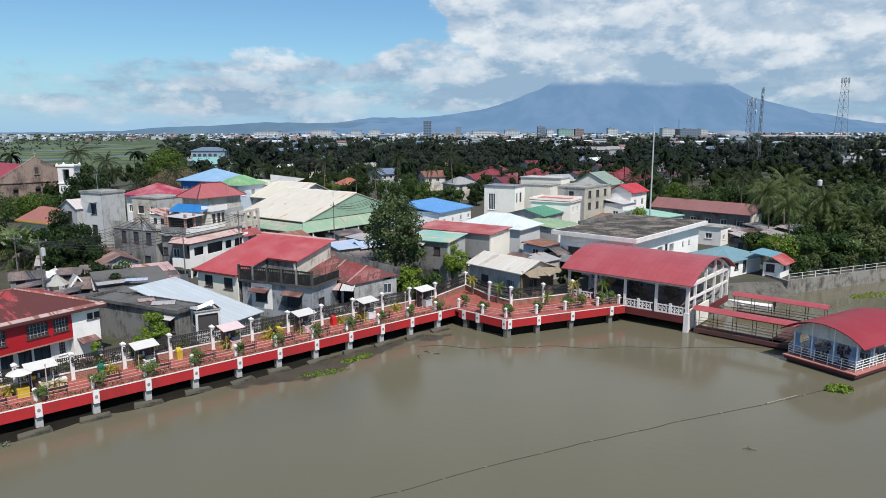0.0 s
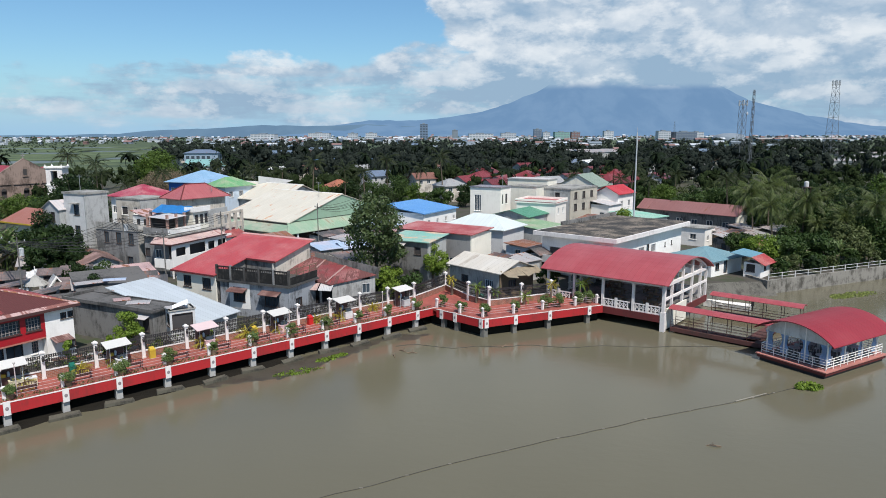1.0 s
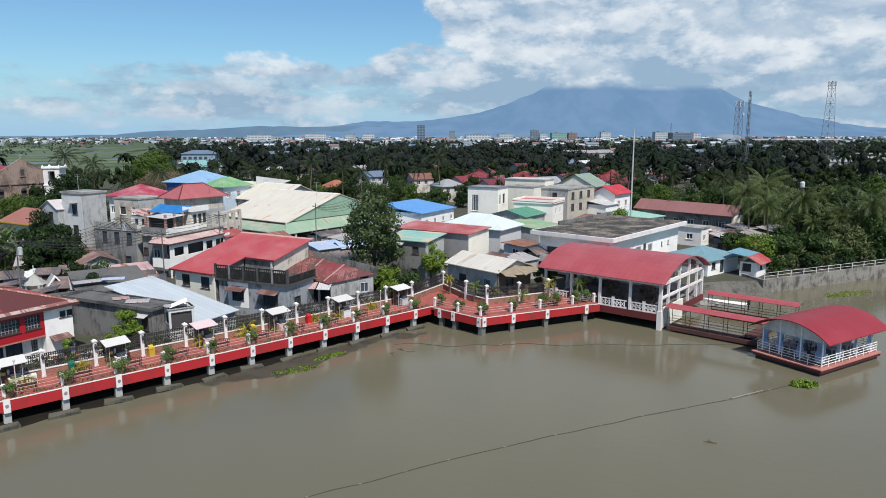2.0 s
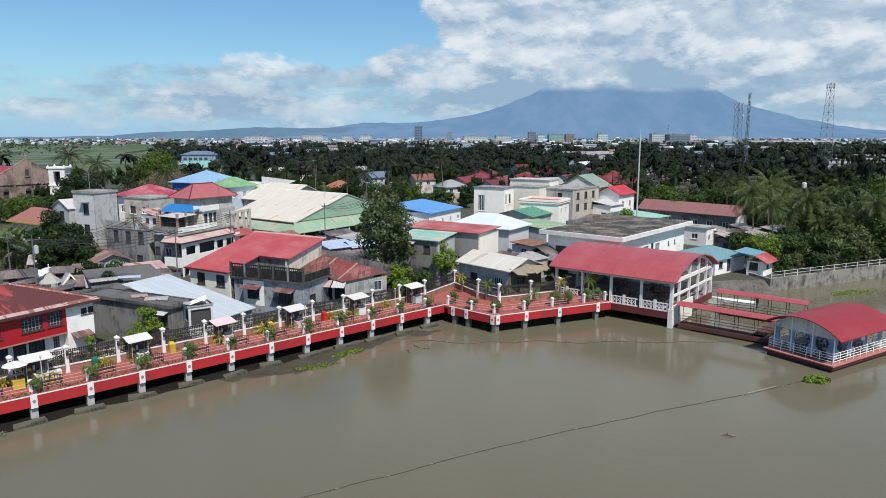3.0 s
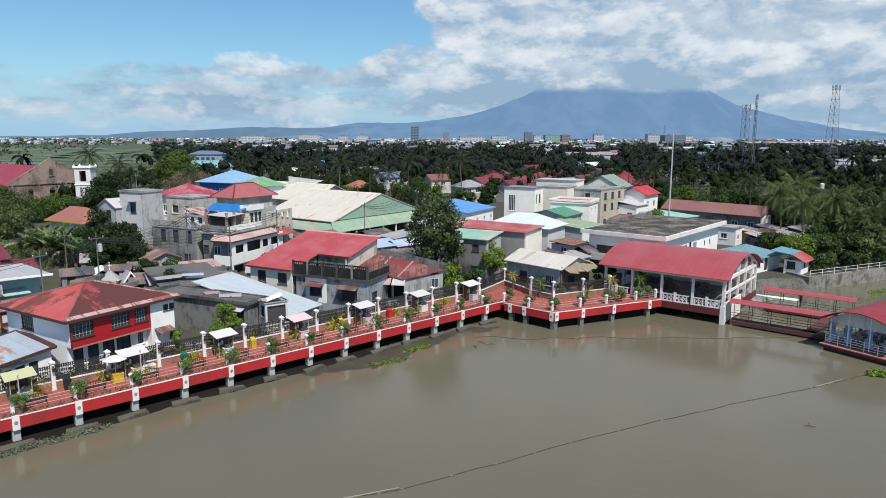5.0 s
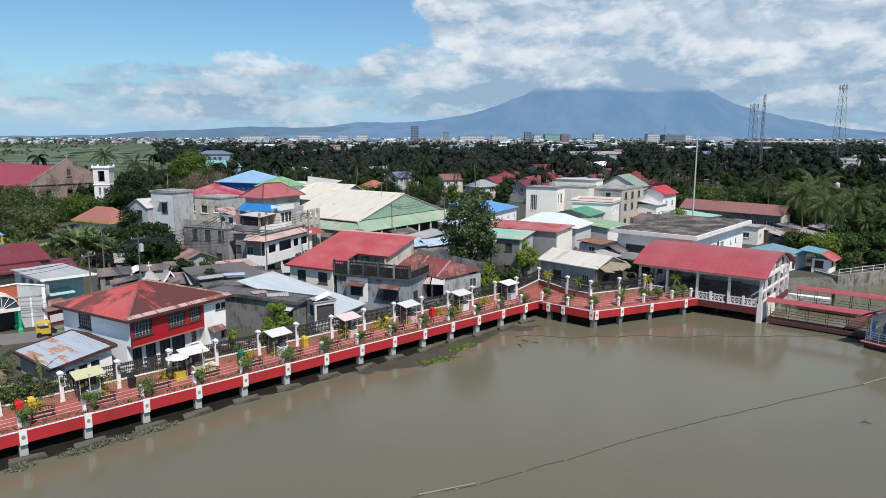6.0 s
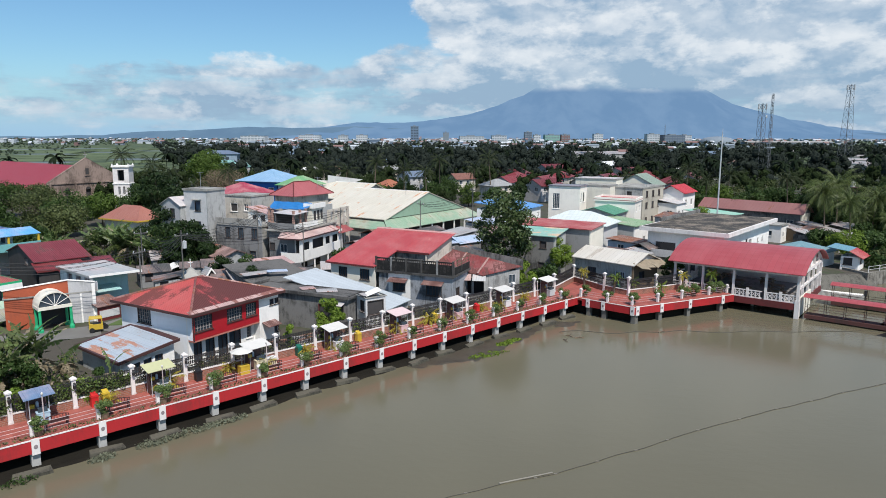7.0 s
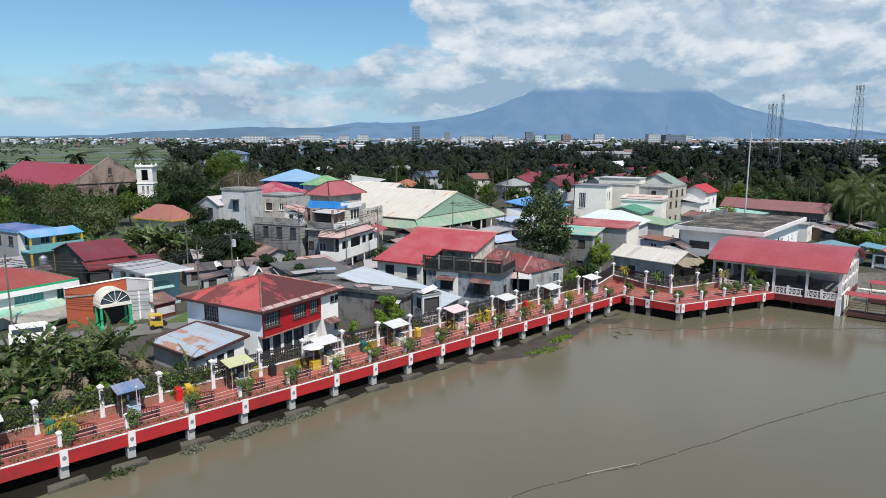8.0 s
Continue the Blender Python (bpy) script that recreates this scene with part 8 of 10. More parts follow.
for i in range(10):
    x, y = prom(6.2 + 0.6 * i + rgs.uniform(-0.3, 0.3), 6.6 + rgs.uniform(-0.7, 1.8))
    g = G().slab([(-1.2, -0.45, 0.46), (1.2, -0.45, 0.62), (1.2, 0.45, 0.62), (-1.2, 0.45, 0.46)], 0.03)
    t = thing("roofing_sheet", "old roofing sheet propped on blocks behind the fence", "roofing sheet", x, y, GZ, rgs.uniform(0, 80), "propped roofing sheets")
    part("sheet", g, T("crowd_rust_tin", CROWDC["rust"][0], 0, rust=0.62) if i % 3 == 0 else T("crowd_grey_tin", CROWDC["grey"][0], 0, rust=0.30), t)
    part("block", G().box(-0.95, -0.7, -0.3, 0.3, 0, 0.44), CONC, t)
    part("block", G().box(0.7, 0.95, -0.3, 0.3, 0, 0.55), CONC, t)

# ---- trees and plants ----
tree("shade_tree", "tall broad-leaved tree with dense dark foliage between the roofs", -5.8, 88.6, GZ, 13.6, 8.8, leaf_mat("glossy_leaves", (0.018, 0.036, 0.011), (0.088, 0.125, 0.042), 0.2, 0.45, 0.3), 11, 66, 64, 0.29, 0.14)
tree("mango_tree", "dark dense tree behind the low houses", -58.6, 106.0, GZ, 9.0, 8.5, LEAFD, 12, 40, 110, 0.3, 0.12)
tree("mango_tree", "dark rounded tree beside the grey house", -52.6, 97.6, GZ, 8.6, 7.4, LEAFD, 13, 30, 100, 0.3, 0.12)
tree("rain_tree", "large round-crowned green tree above the roofs", -84.0, 212.0, GZ, 15.8, 12.5, LEAFM, 14, 60, 130, 0.4, 0.2)
tree("bare_tree", "wide leafless brown tree", -73.5, 190.0, GZ, 10.5, 14.0, DRY, 15, 46, 110, 0.22, 0.3)
tree("small_tree", "small lime-green tree behind the iron fence", -26.3, 60.9, GZ, 4.4, 3.0, LEAFL, 16, 22, 130, 0.14, 0.2)
tree("small_tree", "bright green round tree beside the plank house", 2.0, 89.3, GZ, 5.8, 4.2, LEAFL, 17, 26, 130, 0.15, 0.3)
tree("small_tree", "clipped round tree beside the pavilion", 16.4, 84.7, GZ, 4.5, 3.0, LEAF, 18, 16, 110, 0.18, 0.25)
tree("small_tree", "round bright tree by the brown hall", 36.6, 125.8, GZ, 6.4, 6.2, LEAFL, 19, 22, 90, 0.25, 0.2)
tree("small_tree", "leafy tree beside the teal roofs", 53.2, 104.5, GZ, 4.8, 6.5, LEAFL, 20, 24, 100, 0.24, 0.15)
for i, (x, y, h, w) in enumerate(((-72.0, 140.0, 13.0, 10.5), (-66.5, 136.0, 10.5, 8.0), (-76.0, 150.0, 12.0, 9.0))):
    tree("mango_tree", "tall dark dense tree beside the church", x, y, GZ, h, w, LEAFD, 460 + i, 44, 80, 0.34, 0.06)
for i, (x, y, h, w, m) in enumerate(((-88, 132, 9.5, 9, OLIVE), (-97, 140, 10, 10, LEAF), (-82, 120, 8, 9, OLIVE), (-104, 128, 8.5, 9, OLIVE), (-93, 118, 7.5, 8, LEAF), (-112, 145, 10, 10, OLIVE),
                                     (-120, 130, 10, 11, OLIVE), (-76, 137, 8.5, 8, OLIVE), (-99, 108, 7, 8, OLIVE), (-112, 112, 8, 9, LEAFD), (-84, 106, 6.5, 7, LEAF), (-126, 150, 10, 11, LEAFD), (-108, 160, 9, 10, OLIVE), (-98, 158, 6, 9, OLIVE), (-118, 166, 9.5, 10, LEAF), (-88, 148, 8, 9, LEAF), (-84, 160, 9, 8, LEAFD), (-130, 172, 10, 11, LEAF))):
    tree("bank_tree", "broad-leaved tree in the grove before the church", x, y, GZ, h, w, (m, LEAFD, LEAF, LEAFM, m, OLIVE)[(i * 5) % 6] if i % 7 else LEAF, 40 + i, 30, 80, 0.32, 0.08)
for i, (x, y, h, w, m) in enumerate(((56, 103, 4.6, 6, LEAF), (62, 106, 5.5, 7, LEAF), (69, 108, 6, 7, OLIVE), (76, 112, 7, 8, LEAF), (84, 115, 7.5, 8, LEAF), (92, 120, 8, 9, LEAFD), (72, 122, 8.5, 8, LEAF), (80, 128, 9.5, 9, LEAFD),
                                     (88, 136, 10, 10, LEAFD), (99, 144, 12, 12, LEAFM), (106, 136, 11, 11, LEAFM), (110, 150, 12, 11, LEAFD), (75, 146, 9, 9, LEAF), (100, 126, 9, 9, LEAF), (112, 132, 10, 10, LEAF), (58, 150, 8, 8, LEAF), (68, 156, 9, 9, LEAF), (66, 131, 6, 6, LEAF))):
    tree("bank_tree", "leafy tree in the thicket along the river wall", x, y, GZ, h, w, m, 70 + i, 30, 90, 0.32, 0.05)
for i in range(26):
    x = 52 + 2.5 * i
    bush("bank_shrub", "low broad-leaved shrub behind the river wall", x, 95.6 + 0.44 * (x - 50) + 1.5 * math.sin(i * 2.3), GZ, 3.2, 2.4 + 0.6 * math.sin(i), (LEAF, OLIVE, LEAFD)[i % 3], 200 + i, 60, 10, 0.24)

protos = [palm("coconut_palm", "tall coconut palm with drooping fronds", 60.5, 124.0, GZ, 1, 9.6, 34, 4.3), palm("coconut_palm", "tall coconut palm with drooping fronds", 65.0, 127.5, GZ, 2, 10.4, 34, 4.4),
          palm("coconut_palm", "tall coconut palm with drooping fronds", 68.5, 122.0, GZ, 3, 8.4, 32, 4.2)]
spots = [(68, 136, 0.95), (59, 113.5, 0.8), (72, 140, 0.85), (65, 146, 0.9), (52, 160, 0.85), (46, 164, 0.8), (60, 166, 0.95), (72, 158, 0.85), (80, 150, 0.9), (38, 176, 0.8),
         (-37, 172, 1.0), (-30, 176, 1.1), (-22, 180, 1.0), (-16, 172, 0.9), (-46, 182, 1.0), (-12, 196, 1.1), (-3, 190, 1.0), (-58, 186, 1.0), (4, 205, 1.2), (-66, 172, 0.9), (-95, 196, 1.1), (-108, 205, 1.2), (-88, 176, 0.9), (-80, 168, 0.9), (-70, 160, 0.8)]
# darker copy of the frond colour, with cloud shade put into it
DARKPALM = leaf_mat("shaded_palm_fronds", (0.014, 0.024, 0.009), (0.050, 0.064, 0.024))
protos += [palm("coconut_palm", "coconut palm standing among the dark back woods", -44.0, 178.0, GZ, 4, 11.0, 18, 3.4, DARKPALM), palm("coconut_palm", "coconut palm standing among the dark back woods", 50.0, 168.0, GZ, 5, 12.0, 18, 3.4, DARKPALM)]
for i, (x, y, s) in enumerate(spots):
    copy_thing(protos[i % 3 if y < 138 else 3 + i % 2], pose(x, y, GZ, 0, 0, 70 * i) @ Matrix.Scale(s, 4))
for k in range(64):
    x, y = 50.0 + 74.0 * ((k * 0.618) % 1.0), 114.0 + 64.0 * ((k * 0.3719 + 0.13) % 1.0)
    if x - 50 < 18 and y < 148 or y < 98 + 0.46 * (x - 50):
        continue
    tree("thicket_tree", "dense tree in the thicket under the palms", x, y, GZ, 5.0 + 3.5 * ((k * 0.77) % 1.0), 6.5, (LEAFD, LEAF, OLIVE, LEAFD)[k % 4], 700 + k, 22, 70, 0.3, 0.02)
for k in range(13):
    x, y = 66.0 + 30.0 * ((k * 0.618) % 1.0), 112.0 + 24.0 * ((k * 0.3719 + 0.4) % 1.0)
    copy_thing(protos[k % 3], pose(x, y, GZ, 0, 0, 53 * k) @ Matrix.Scale(0.55 + 0.3 * ((k * 0.41) % 1.0), 4))
for k, (x, y, h, w) in enumerate(((50, 158, 8, 7), (56, 163, 9, 8), (62, 158, 8.5, 7), (70, 164, 9.5, 8), (78, 158, 8, 7), (84, 166, 10, 9), (44, 165, 7.5, 6), (92, 156, 9, 8), (74, 126, 6.5, 6), (80, 120, 6, 6), (64, 117, 4.5, 5), (86, 124, 7, 7), (52.5, 111, 4.2, 5))):
    tree("broadleaf_tree", "lush bright-leaved tree among the palms", x, y, GZ, h, w, (LEAF, LEAFM, LEAF, OLIVE)[k % 4], 780 + k, 26, 80, 0.28, 0.05)
solid("field", G().slab([(92, 162, GZ + 0.05), (112, 168, GZ + 0.05), (116, 186, GZ + 0.05), (98, 184, GZ + 0.05)], 0.05), plain("sunlit_lawn", (0.085, 0.125, 0.030), 0.9, 0.0, 0.3, 0.5), "sunlit grass clearing among the trees", category="field")
for k, (x, y, h, w) in enumerate(((-14.0, 186.0, 8.0, 8.0), (-4.0, 190.0, 7.0, 7.0), (-22.0, 190.0, 7.5, 8.0), (3.0, 182.0, 6.5, 7.0), (-30.0, 186.0, 7.0, 6.5), (10.0, 190.0, 6.5, 6.0), (-9.0, 200.0, 8.5, 8.0))):
    tree("broadleaf_tree", "leafy tree before the back houses", x, y, GZ, h, w, (LEAF, LEAFM, LEAFD)[k % 3], 960 + k, 26, 80, 0.34, 0.05)
for k in range(12):
    x = 58.0 + 4.0 * k + 1.5 * math.sin(k * 2.7)
    banana(x, 98.6 + 0.44 * (x - 50) + 2.0 * math.sin(k * 1.9), GZ, 740 + k, 3.4 + 1.2 * ((k * 0.37) % 1.0), dry=0.2)
# young palms and bananas on the left bank
rgp = random.Random(12)
for k in range(34):
    x, y = -73.0 + 19.0 * ((k * 0.618) % 1.0), 97.0 + 13.0 * ((k * 0.3719 + 0.2) % 1.0)
    if x > -60.5 and y > 103:
        continue
    banana(x, y, GZ, 500 + k, 4.6 + 1.6 * rgp.random(), dry=0.1, wide=0.24)
for i, (x, y, h) in enumerate(((-64, 104, 3.4), (-71, 105, 3.6), (-77, 103, 3.4))):
    palm("young_palm", "young coconut palm with long arching fronds", x, y, GZ, 300 + i, h * 0.55, 22, 4.4, PALMG, 0.2)
for k in range(62):
    s_, p_ = -9.5 - 24.0 * ((k * 0.618) % 1.0), 5.6 + 16.0 * ((k * 0.3719 + 0.1) % 1.0)
    if s_ > -14 and p_ > 12.5:
        continue
    x, y = prom(s_, p_)
    if k % 6 == 3:
        tree("garden_tree", "leafy garden tree behind the fence", x, y, GZ, 3.2 + (k % 3) * 0.5, 3.2, LEAF if k % 2 else OLIVE, 330 + k, 16, 80, 0.18, 0.1)
    else:
        banana(x, y, GZ, 330 + k, 2.6 + 1.7 * rgp.random(), dry=0.85 if k % 3 == 0 else 0.35, mat=(None, None, LEAFM, OLIVE, LEAF)[k % 5], wide=0.26)
for k in range(14):
    s_, p_ = -13.0 - 13.0 * ((k * 0.618) % 1.0), 11.5 + 5.0 * ((k * 0.3719 + 0.3) % 1.0)
    x, y = prom(s_, p_)
    banana(x, y, GZ, 560 + k, 3.6 + 1.8 * rgp.random(), dry=0.8 if k % 3 == 0 else 0.35, mat=(LEAF, None, OLIVE)[k % 3], wide=0.2)
rg = np.random.default_rng(64)
c, r = [], []
for k in range(260):
    x, y = prom(-9.6 - 25.0 * rg.random(), 5.2 + 12.0 * rg.random() ** 1.5)
    c.append((x, y, GZ + 0.25 + 0.5 * rg.random()))
    r.append((0.8, 0.8, 0.45))
tagged(part("undergrowth", quads_mesh("undergrowth", leaves(rg, c, r, 34, 0.13, 0.2, 0.3), [LEAF, OLIVE, DRYLEAF, LEAFM], rg.integers(0, 4, len(c) * 34)), None), "tangled green and dry undergrowth in the garden", "undergrowth", "", "stuff")
for i, (s_, p_, h) in enumerate(((5.6, 5.4, 3.4), (8.9, 5.6, 2.9), (9.8, 5.3, 2.8), (13.0, 5.6, 1.6), (17.8, 5.5, 1.4), (-6.0, 5.2, 1.6), (-8.6, 5.5, 1.9))):
    x, y = prom(s_, p_)
    bush("croton_shrub", "yellow-green croton shrub behind the iron fence", x, y, GZ, 1.3, h, LEAFL, 420 + i, 70, 9, 0.17)
for i, (x, y) in enumerate(((-38.5, 80.0), (-40.5, 86.5), (-43.8, 86.0), (-28.5, 92.0))):
    tree("yard_tree", "small tree in a back yard", x, y, GZ, 4.2, 3.6, LEAF if i % 2 else LEAFD, 360 + i, 16, 80, 0.22, 0.15)
for i, (x, y) in enumerate(((-3.2, 83.4), (-1.5, 84.8), (-4.6, 85.8), (-6.2, 87.6), (-3.6, 88.2), (-0.8, 82.8))):
    bush("climber_thicket", "tangle of green climbers behind the corner fence", x, y, GZ, 3.4, 2.6 + 0.5 * (i % 3), LEAF if i % 2 else LEAFL, 380 + i, 90, 12, 0.2)

for i, (x, y, h, w) in enumerate(((-55.0, 97.0, 7.4, 6.0), (-52.4, 93.6, 5.6, 5.0), (-48.4, 95.4, 5.0, 4.0), (-76.5, 100.5, 6.5, 6.0), (-79.0, 106.0, 6.5, 6.0))):
    tree("mango_tree", "dark leafy tree behind the lane", x, y, GZ, h, w, LEAFD if i % 3 else LEAF, 440 + i, 26, 90, 0.28, 0.08)
for k in range(22):
    x, y = prom(-9.6 - 1.15 * k, 5.1 + 0.5 * math.sin(k * 2.4))
    bush("hedge_shrub", "leafy olive-green hedge shrub behind the iron fence", x, y, GZ, 1.9, 2.3 + 0.5 * math.sin(k * 1.3), (OLIVE, LEAF, LEAFL, OLIVE)[k % 4], 820 + k, 60, 9, 0.17)
# vines along the iron fence of the left bays
rng = np.random.default_rng(9)
c, r = [], []
for s in np.arange(-42, -9.0, 0.3):
    for _ in range(5):
        x, y = prom(s + rng.normal() * 0.2, 4.0 + rng.normal() * 0.10)
        c.append((x, y, DZ + 0.75 + rng.random() * 1.15))
        r.append((0.26, 0.26, 0.26))
tagged(part("vines", quads_mesh("vines", leaves(rng, c, r, 26, 0.075), [OLIVE, LEAFM, FEATHER, OLIVE], rng.integers(0, 4, len(c) * 26)), None), "green vines grown through the iron fence", "vine", "", "stuff")
c, r = [], []
for s in np.arange(-9, 42, 0.2):
    x, y = prom(s + rng.normal() * 0.4, 4.12 + abs(rng.normal()) * 0.14)
    c.append((x, y, DZ + 0.3 + rng.random() * 1.25))
    r.append((0.4, 0.14, 0.4))
tagged(part("vines", quads_mesh("vines", leaves(rng, c, r, 34, 0.075), [LEAFD, DRY, LEAFD, OLIVE], rng.integers(0, 4, len(c) * 34)), None), "scattered weeds and vines behind the fence", "vine", "", "stuff")

# floating weed and marsh plants
def mat_of_weed(name, label, pts, mat, n, size, up=0.12, seed=1):
    rg = np.random.default_rng(seed)
    c = []
    r = []
    for x, y, rx, ry, w in pts:
        for _ in range(n):
            a, q = rg.random() * 6.283, rg.random() ** 0.5
            dx, dy = q * rx * math.cos(a), q * ry * math.sin(a)
            c.append((x + dx * math.cos(w) - dy * math.sin(w), y + dx * math.sin(w) + dy * math.cos(w), 0.03 + up * 0.5))
            r.append((0.25, 0.25, up))
    tagged(part(name, quads_mesh(name, leaves(rg, c, r, 7, size), mat), None), label, "water plants", "", "stuff")


mat_of_weed("floating_weed", "lime-green floating weed near the bank", [(-10.6, 60.8, 2.4, 0.7, 0.5), (-8.6, 64.3, 1.0, 0.5, 0.6), (-7.5, 65.5, 0.8, 0.4, 0.6)], LEAFL, 55, 0.10, 0.06, 3)
mat_of_weed("floating_weed", "clump of bright water hyacinth beside the float line", [(34.7, 56.3, 1.1, 0.8, 0.3)], LEAFL, 70, 0.16, 0.22, 4)
mat_of_weed("floating_weed", "patch of bright floating weed by the river wall", [(59.5, 90.8, 4.2, 1.2, 0.35), (57.0, 89.4, 1.6, 0.6, 0.35)], leaf_mat("pale_weed", (0.15, 0.19, 0.045), (0.27, 0.31, 0.09)), 170, 0.09, 0.02, 5)
GREYLEAF = leaf_mat("grey_green_marsh_leaves", (0.09, 0.10, 0.065), (0.20, 0.21, 0.145))
mpts = [(*prom(-9.4, -1.3), 1.2, 0.45, 0.7), (*prom(-6.4, -1.25), 2.2, 0.5, 0.72), (*prom(-3.8, -1.2), 1.6, 0.45, 0.72), (*prom(-12.8, -1.3), 0.8, 0.4, 0.7)]
mat_of_weed("marsh_plants", "pale grey-green marsh plants on the mud", mpts, GREYLEAF, 90, 0.085, 0.14, 6)
mat_of_weed("marsh_plants", "tuft of reedy grass at the water's edge", [(*prom(-17.6, -1.4), 0.9, 0.35, 0.7)], LEAF, 30, 0.08, 0.30, 7)

# ---- woods, fields, town and mountain in the distance ----
def canopy_mat(name, c, c2):
    """Far foliage: mottled crowns with a fine rough relief."""
    m, k, co = begin(name)
    isl = k.n("ShaderNodeNewGeometry").outputs["Random Per Island"]
    n, n2 = k.noise(co, 0.55, 6.0, 0.7), k.noise(co, 1.8, 4.0, 0.7)
    f = k.math("ADD", k.math("MULTIPLY", isl, 0.35), k.math("ADD", k.math("MULTIPLY", k.ramp(n, 0.3, 0.7), 0.4), k.math("MULTIPLY", k.ramp(n2, 0.35, 0.65), 0.3)))
    finish(k, k.mix(f, c, c2), 1.0, k.math("ADD", n, n2), 1.0, 0.9, Specular_IOR_Level=0.0)
    return m


def ico_sphere(level):
    """Corners and faces of a small round cage, as arrays."""
    bm = bmesh.new()
    bmesh.ops.create_icosphere(bm, subdivisions=level, radius=1.0)
    v = np.array([q.co[:] for q in bm.verts])
    f = np.array([[q.index for q in p.verts] for p in bm.faces])
    bm.free()
    return v, f


def woods(name, label, n, d0, d1, u0, u1, mats, seed, hmin=7, hmax=12, lumps=2, spray=12, power=1.0, keep=None, grain=0.085, level=1):
    """Far woods: thousands of uneven lumpy crowns with loose leaf sprays. u: sideways place as a share of the distance."""
    rg = np.random.default_rng(seed)
    d = d0 + (d1 - d0) * rg.random(n) ** power
    u = u0 + (u1 - u0) * rg.random(n)
    x, y = u * d, d
    if keep is not None:
        ok = keep(x, y)
        x, y, d = x[ok], y[ok], d[ok]
    h = hmin + (hmax - hmin) * rg.random(len(x)) ** 1.4
    w = h * (0.38 + 0.3 * rg.random(len(x))) * (1 + d / 1600)
    c = np.repeat(np.stack([x, y, GZ + h * 0.58], 1), lumps, 0)
    hh, ww = np.repeat(h, lumps), np.repeat(w, lumps)
    c += rg.normal(size=c.shape) * np.stack([ww * 0.34, ww * 0.34, hh * 0.17], 1)
    size = (0.34 + 0.14 * rg.random(len(hh))) * (1.0 if lumps < 2 else 0.78)
    r = np.stack([ww * size, ww * size, hh * size * 0.75], 1)
    if spray:
        q = leaves(rg, c, r * 1.22, spray, 1.0, 0.4, 0.55, 1.0)
        mid = q.mean(1, keepdims=True)
        q = mid + (q - mid) * np.repeat(ww, spray)[:, None, None] * grain
    sv, sf = ico_sphere(level)
    k, nv = len(c), len(sv)
    bump = 0.60 + 0.62 * rg.random((k, nv, 1))
    vv = (c[:, None, :] + sv[None] * r[:, None, :] * (bump * 0.86 if spray > 20 else bump)).reshape(-1, 3)
    ff = (sf[None] + (np.arange(k) * nv)[:, None, None]).reshape(-1, 3)
    nq = len(q) if spray else 0
    co = np.concatenate([vv, q.reshape(-1, 3)]) if spray else vv
    me = bpy.data.meshes.new(name)
    me.vertices.add(len(co))
    me.vertices.foreach_set("co", co.astype(np.float32).ravel())
    loops = np.concatenate([ff.ravel(), np.arange(len(vv), len(co))]).astype(np.int32)
    me.loops.add(len(loops))
    me.loops.foreach_set("vertex_index", loops)
    me.polygons.add(len(ff) + nq)
    starts = np.concatenate([np.arange(0, 3 * len(ff), 3), 3 * len(ff) + np.arange(0, 4 * nq, 4)]).astype(np.int32)
    me.polygons.foreach_set("loop_start", starts)
    me.polygons.foreach_set("use_smooth", np.ones(len(starts), bool))
    me.materials.append(mats)
    me.update(calc_edges=True)
    me.validate()
    tagged(part(name, me, None), label, "woods", "", "stuff")


# distance haze is mixed into the dark woods and the hedge colours
WOODD = canopy_mat("distant_hazy_dark_foliage", (0.018, 0.0250, 0.0225), (0.042, 0.051, 0.041))
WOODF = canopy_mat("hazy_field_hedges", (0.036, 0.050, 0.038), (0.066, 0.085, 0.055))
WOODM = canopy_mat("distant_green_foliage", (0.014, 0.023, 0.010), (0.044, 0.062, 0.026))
clear_left = lambda x, y: ~((abs(x + 0.357 * y) < 17) & (y > 290) & (y < 420)) & ~((abs(x - 0.225 * y) < 24) & (y > 430) & (y < 580)) & ~(x < -0.40 * y) & ~((x > 0.50 * y) & (y > 330) & (y < 560))
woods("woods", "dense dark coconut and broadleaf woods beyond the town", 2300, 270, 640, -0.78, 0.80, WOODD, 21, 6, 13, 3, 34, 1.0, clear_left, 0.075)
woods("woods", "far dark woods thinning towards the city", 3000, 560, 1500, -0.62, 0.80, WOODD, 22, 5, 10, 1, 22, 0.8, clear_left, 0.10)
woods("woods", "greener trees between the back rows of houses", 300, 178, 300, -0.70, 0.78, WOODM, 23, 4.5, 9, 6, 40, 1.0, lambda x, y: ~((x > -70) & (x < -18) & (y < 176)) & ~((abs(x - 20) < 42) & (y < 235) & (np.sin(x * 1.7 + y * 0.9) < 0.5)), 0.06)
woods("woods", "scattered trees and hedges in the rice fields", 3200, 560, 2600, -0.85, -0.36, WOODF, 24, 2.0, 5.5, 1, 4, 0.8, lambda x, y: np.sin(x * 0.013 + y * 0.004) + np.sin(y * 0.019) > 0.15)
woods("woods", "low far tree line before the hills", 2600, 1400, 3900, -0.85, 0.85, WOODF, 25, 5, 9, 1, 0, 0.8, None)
rg = np.random.default_rng(31)
qs = []
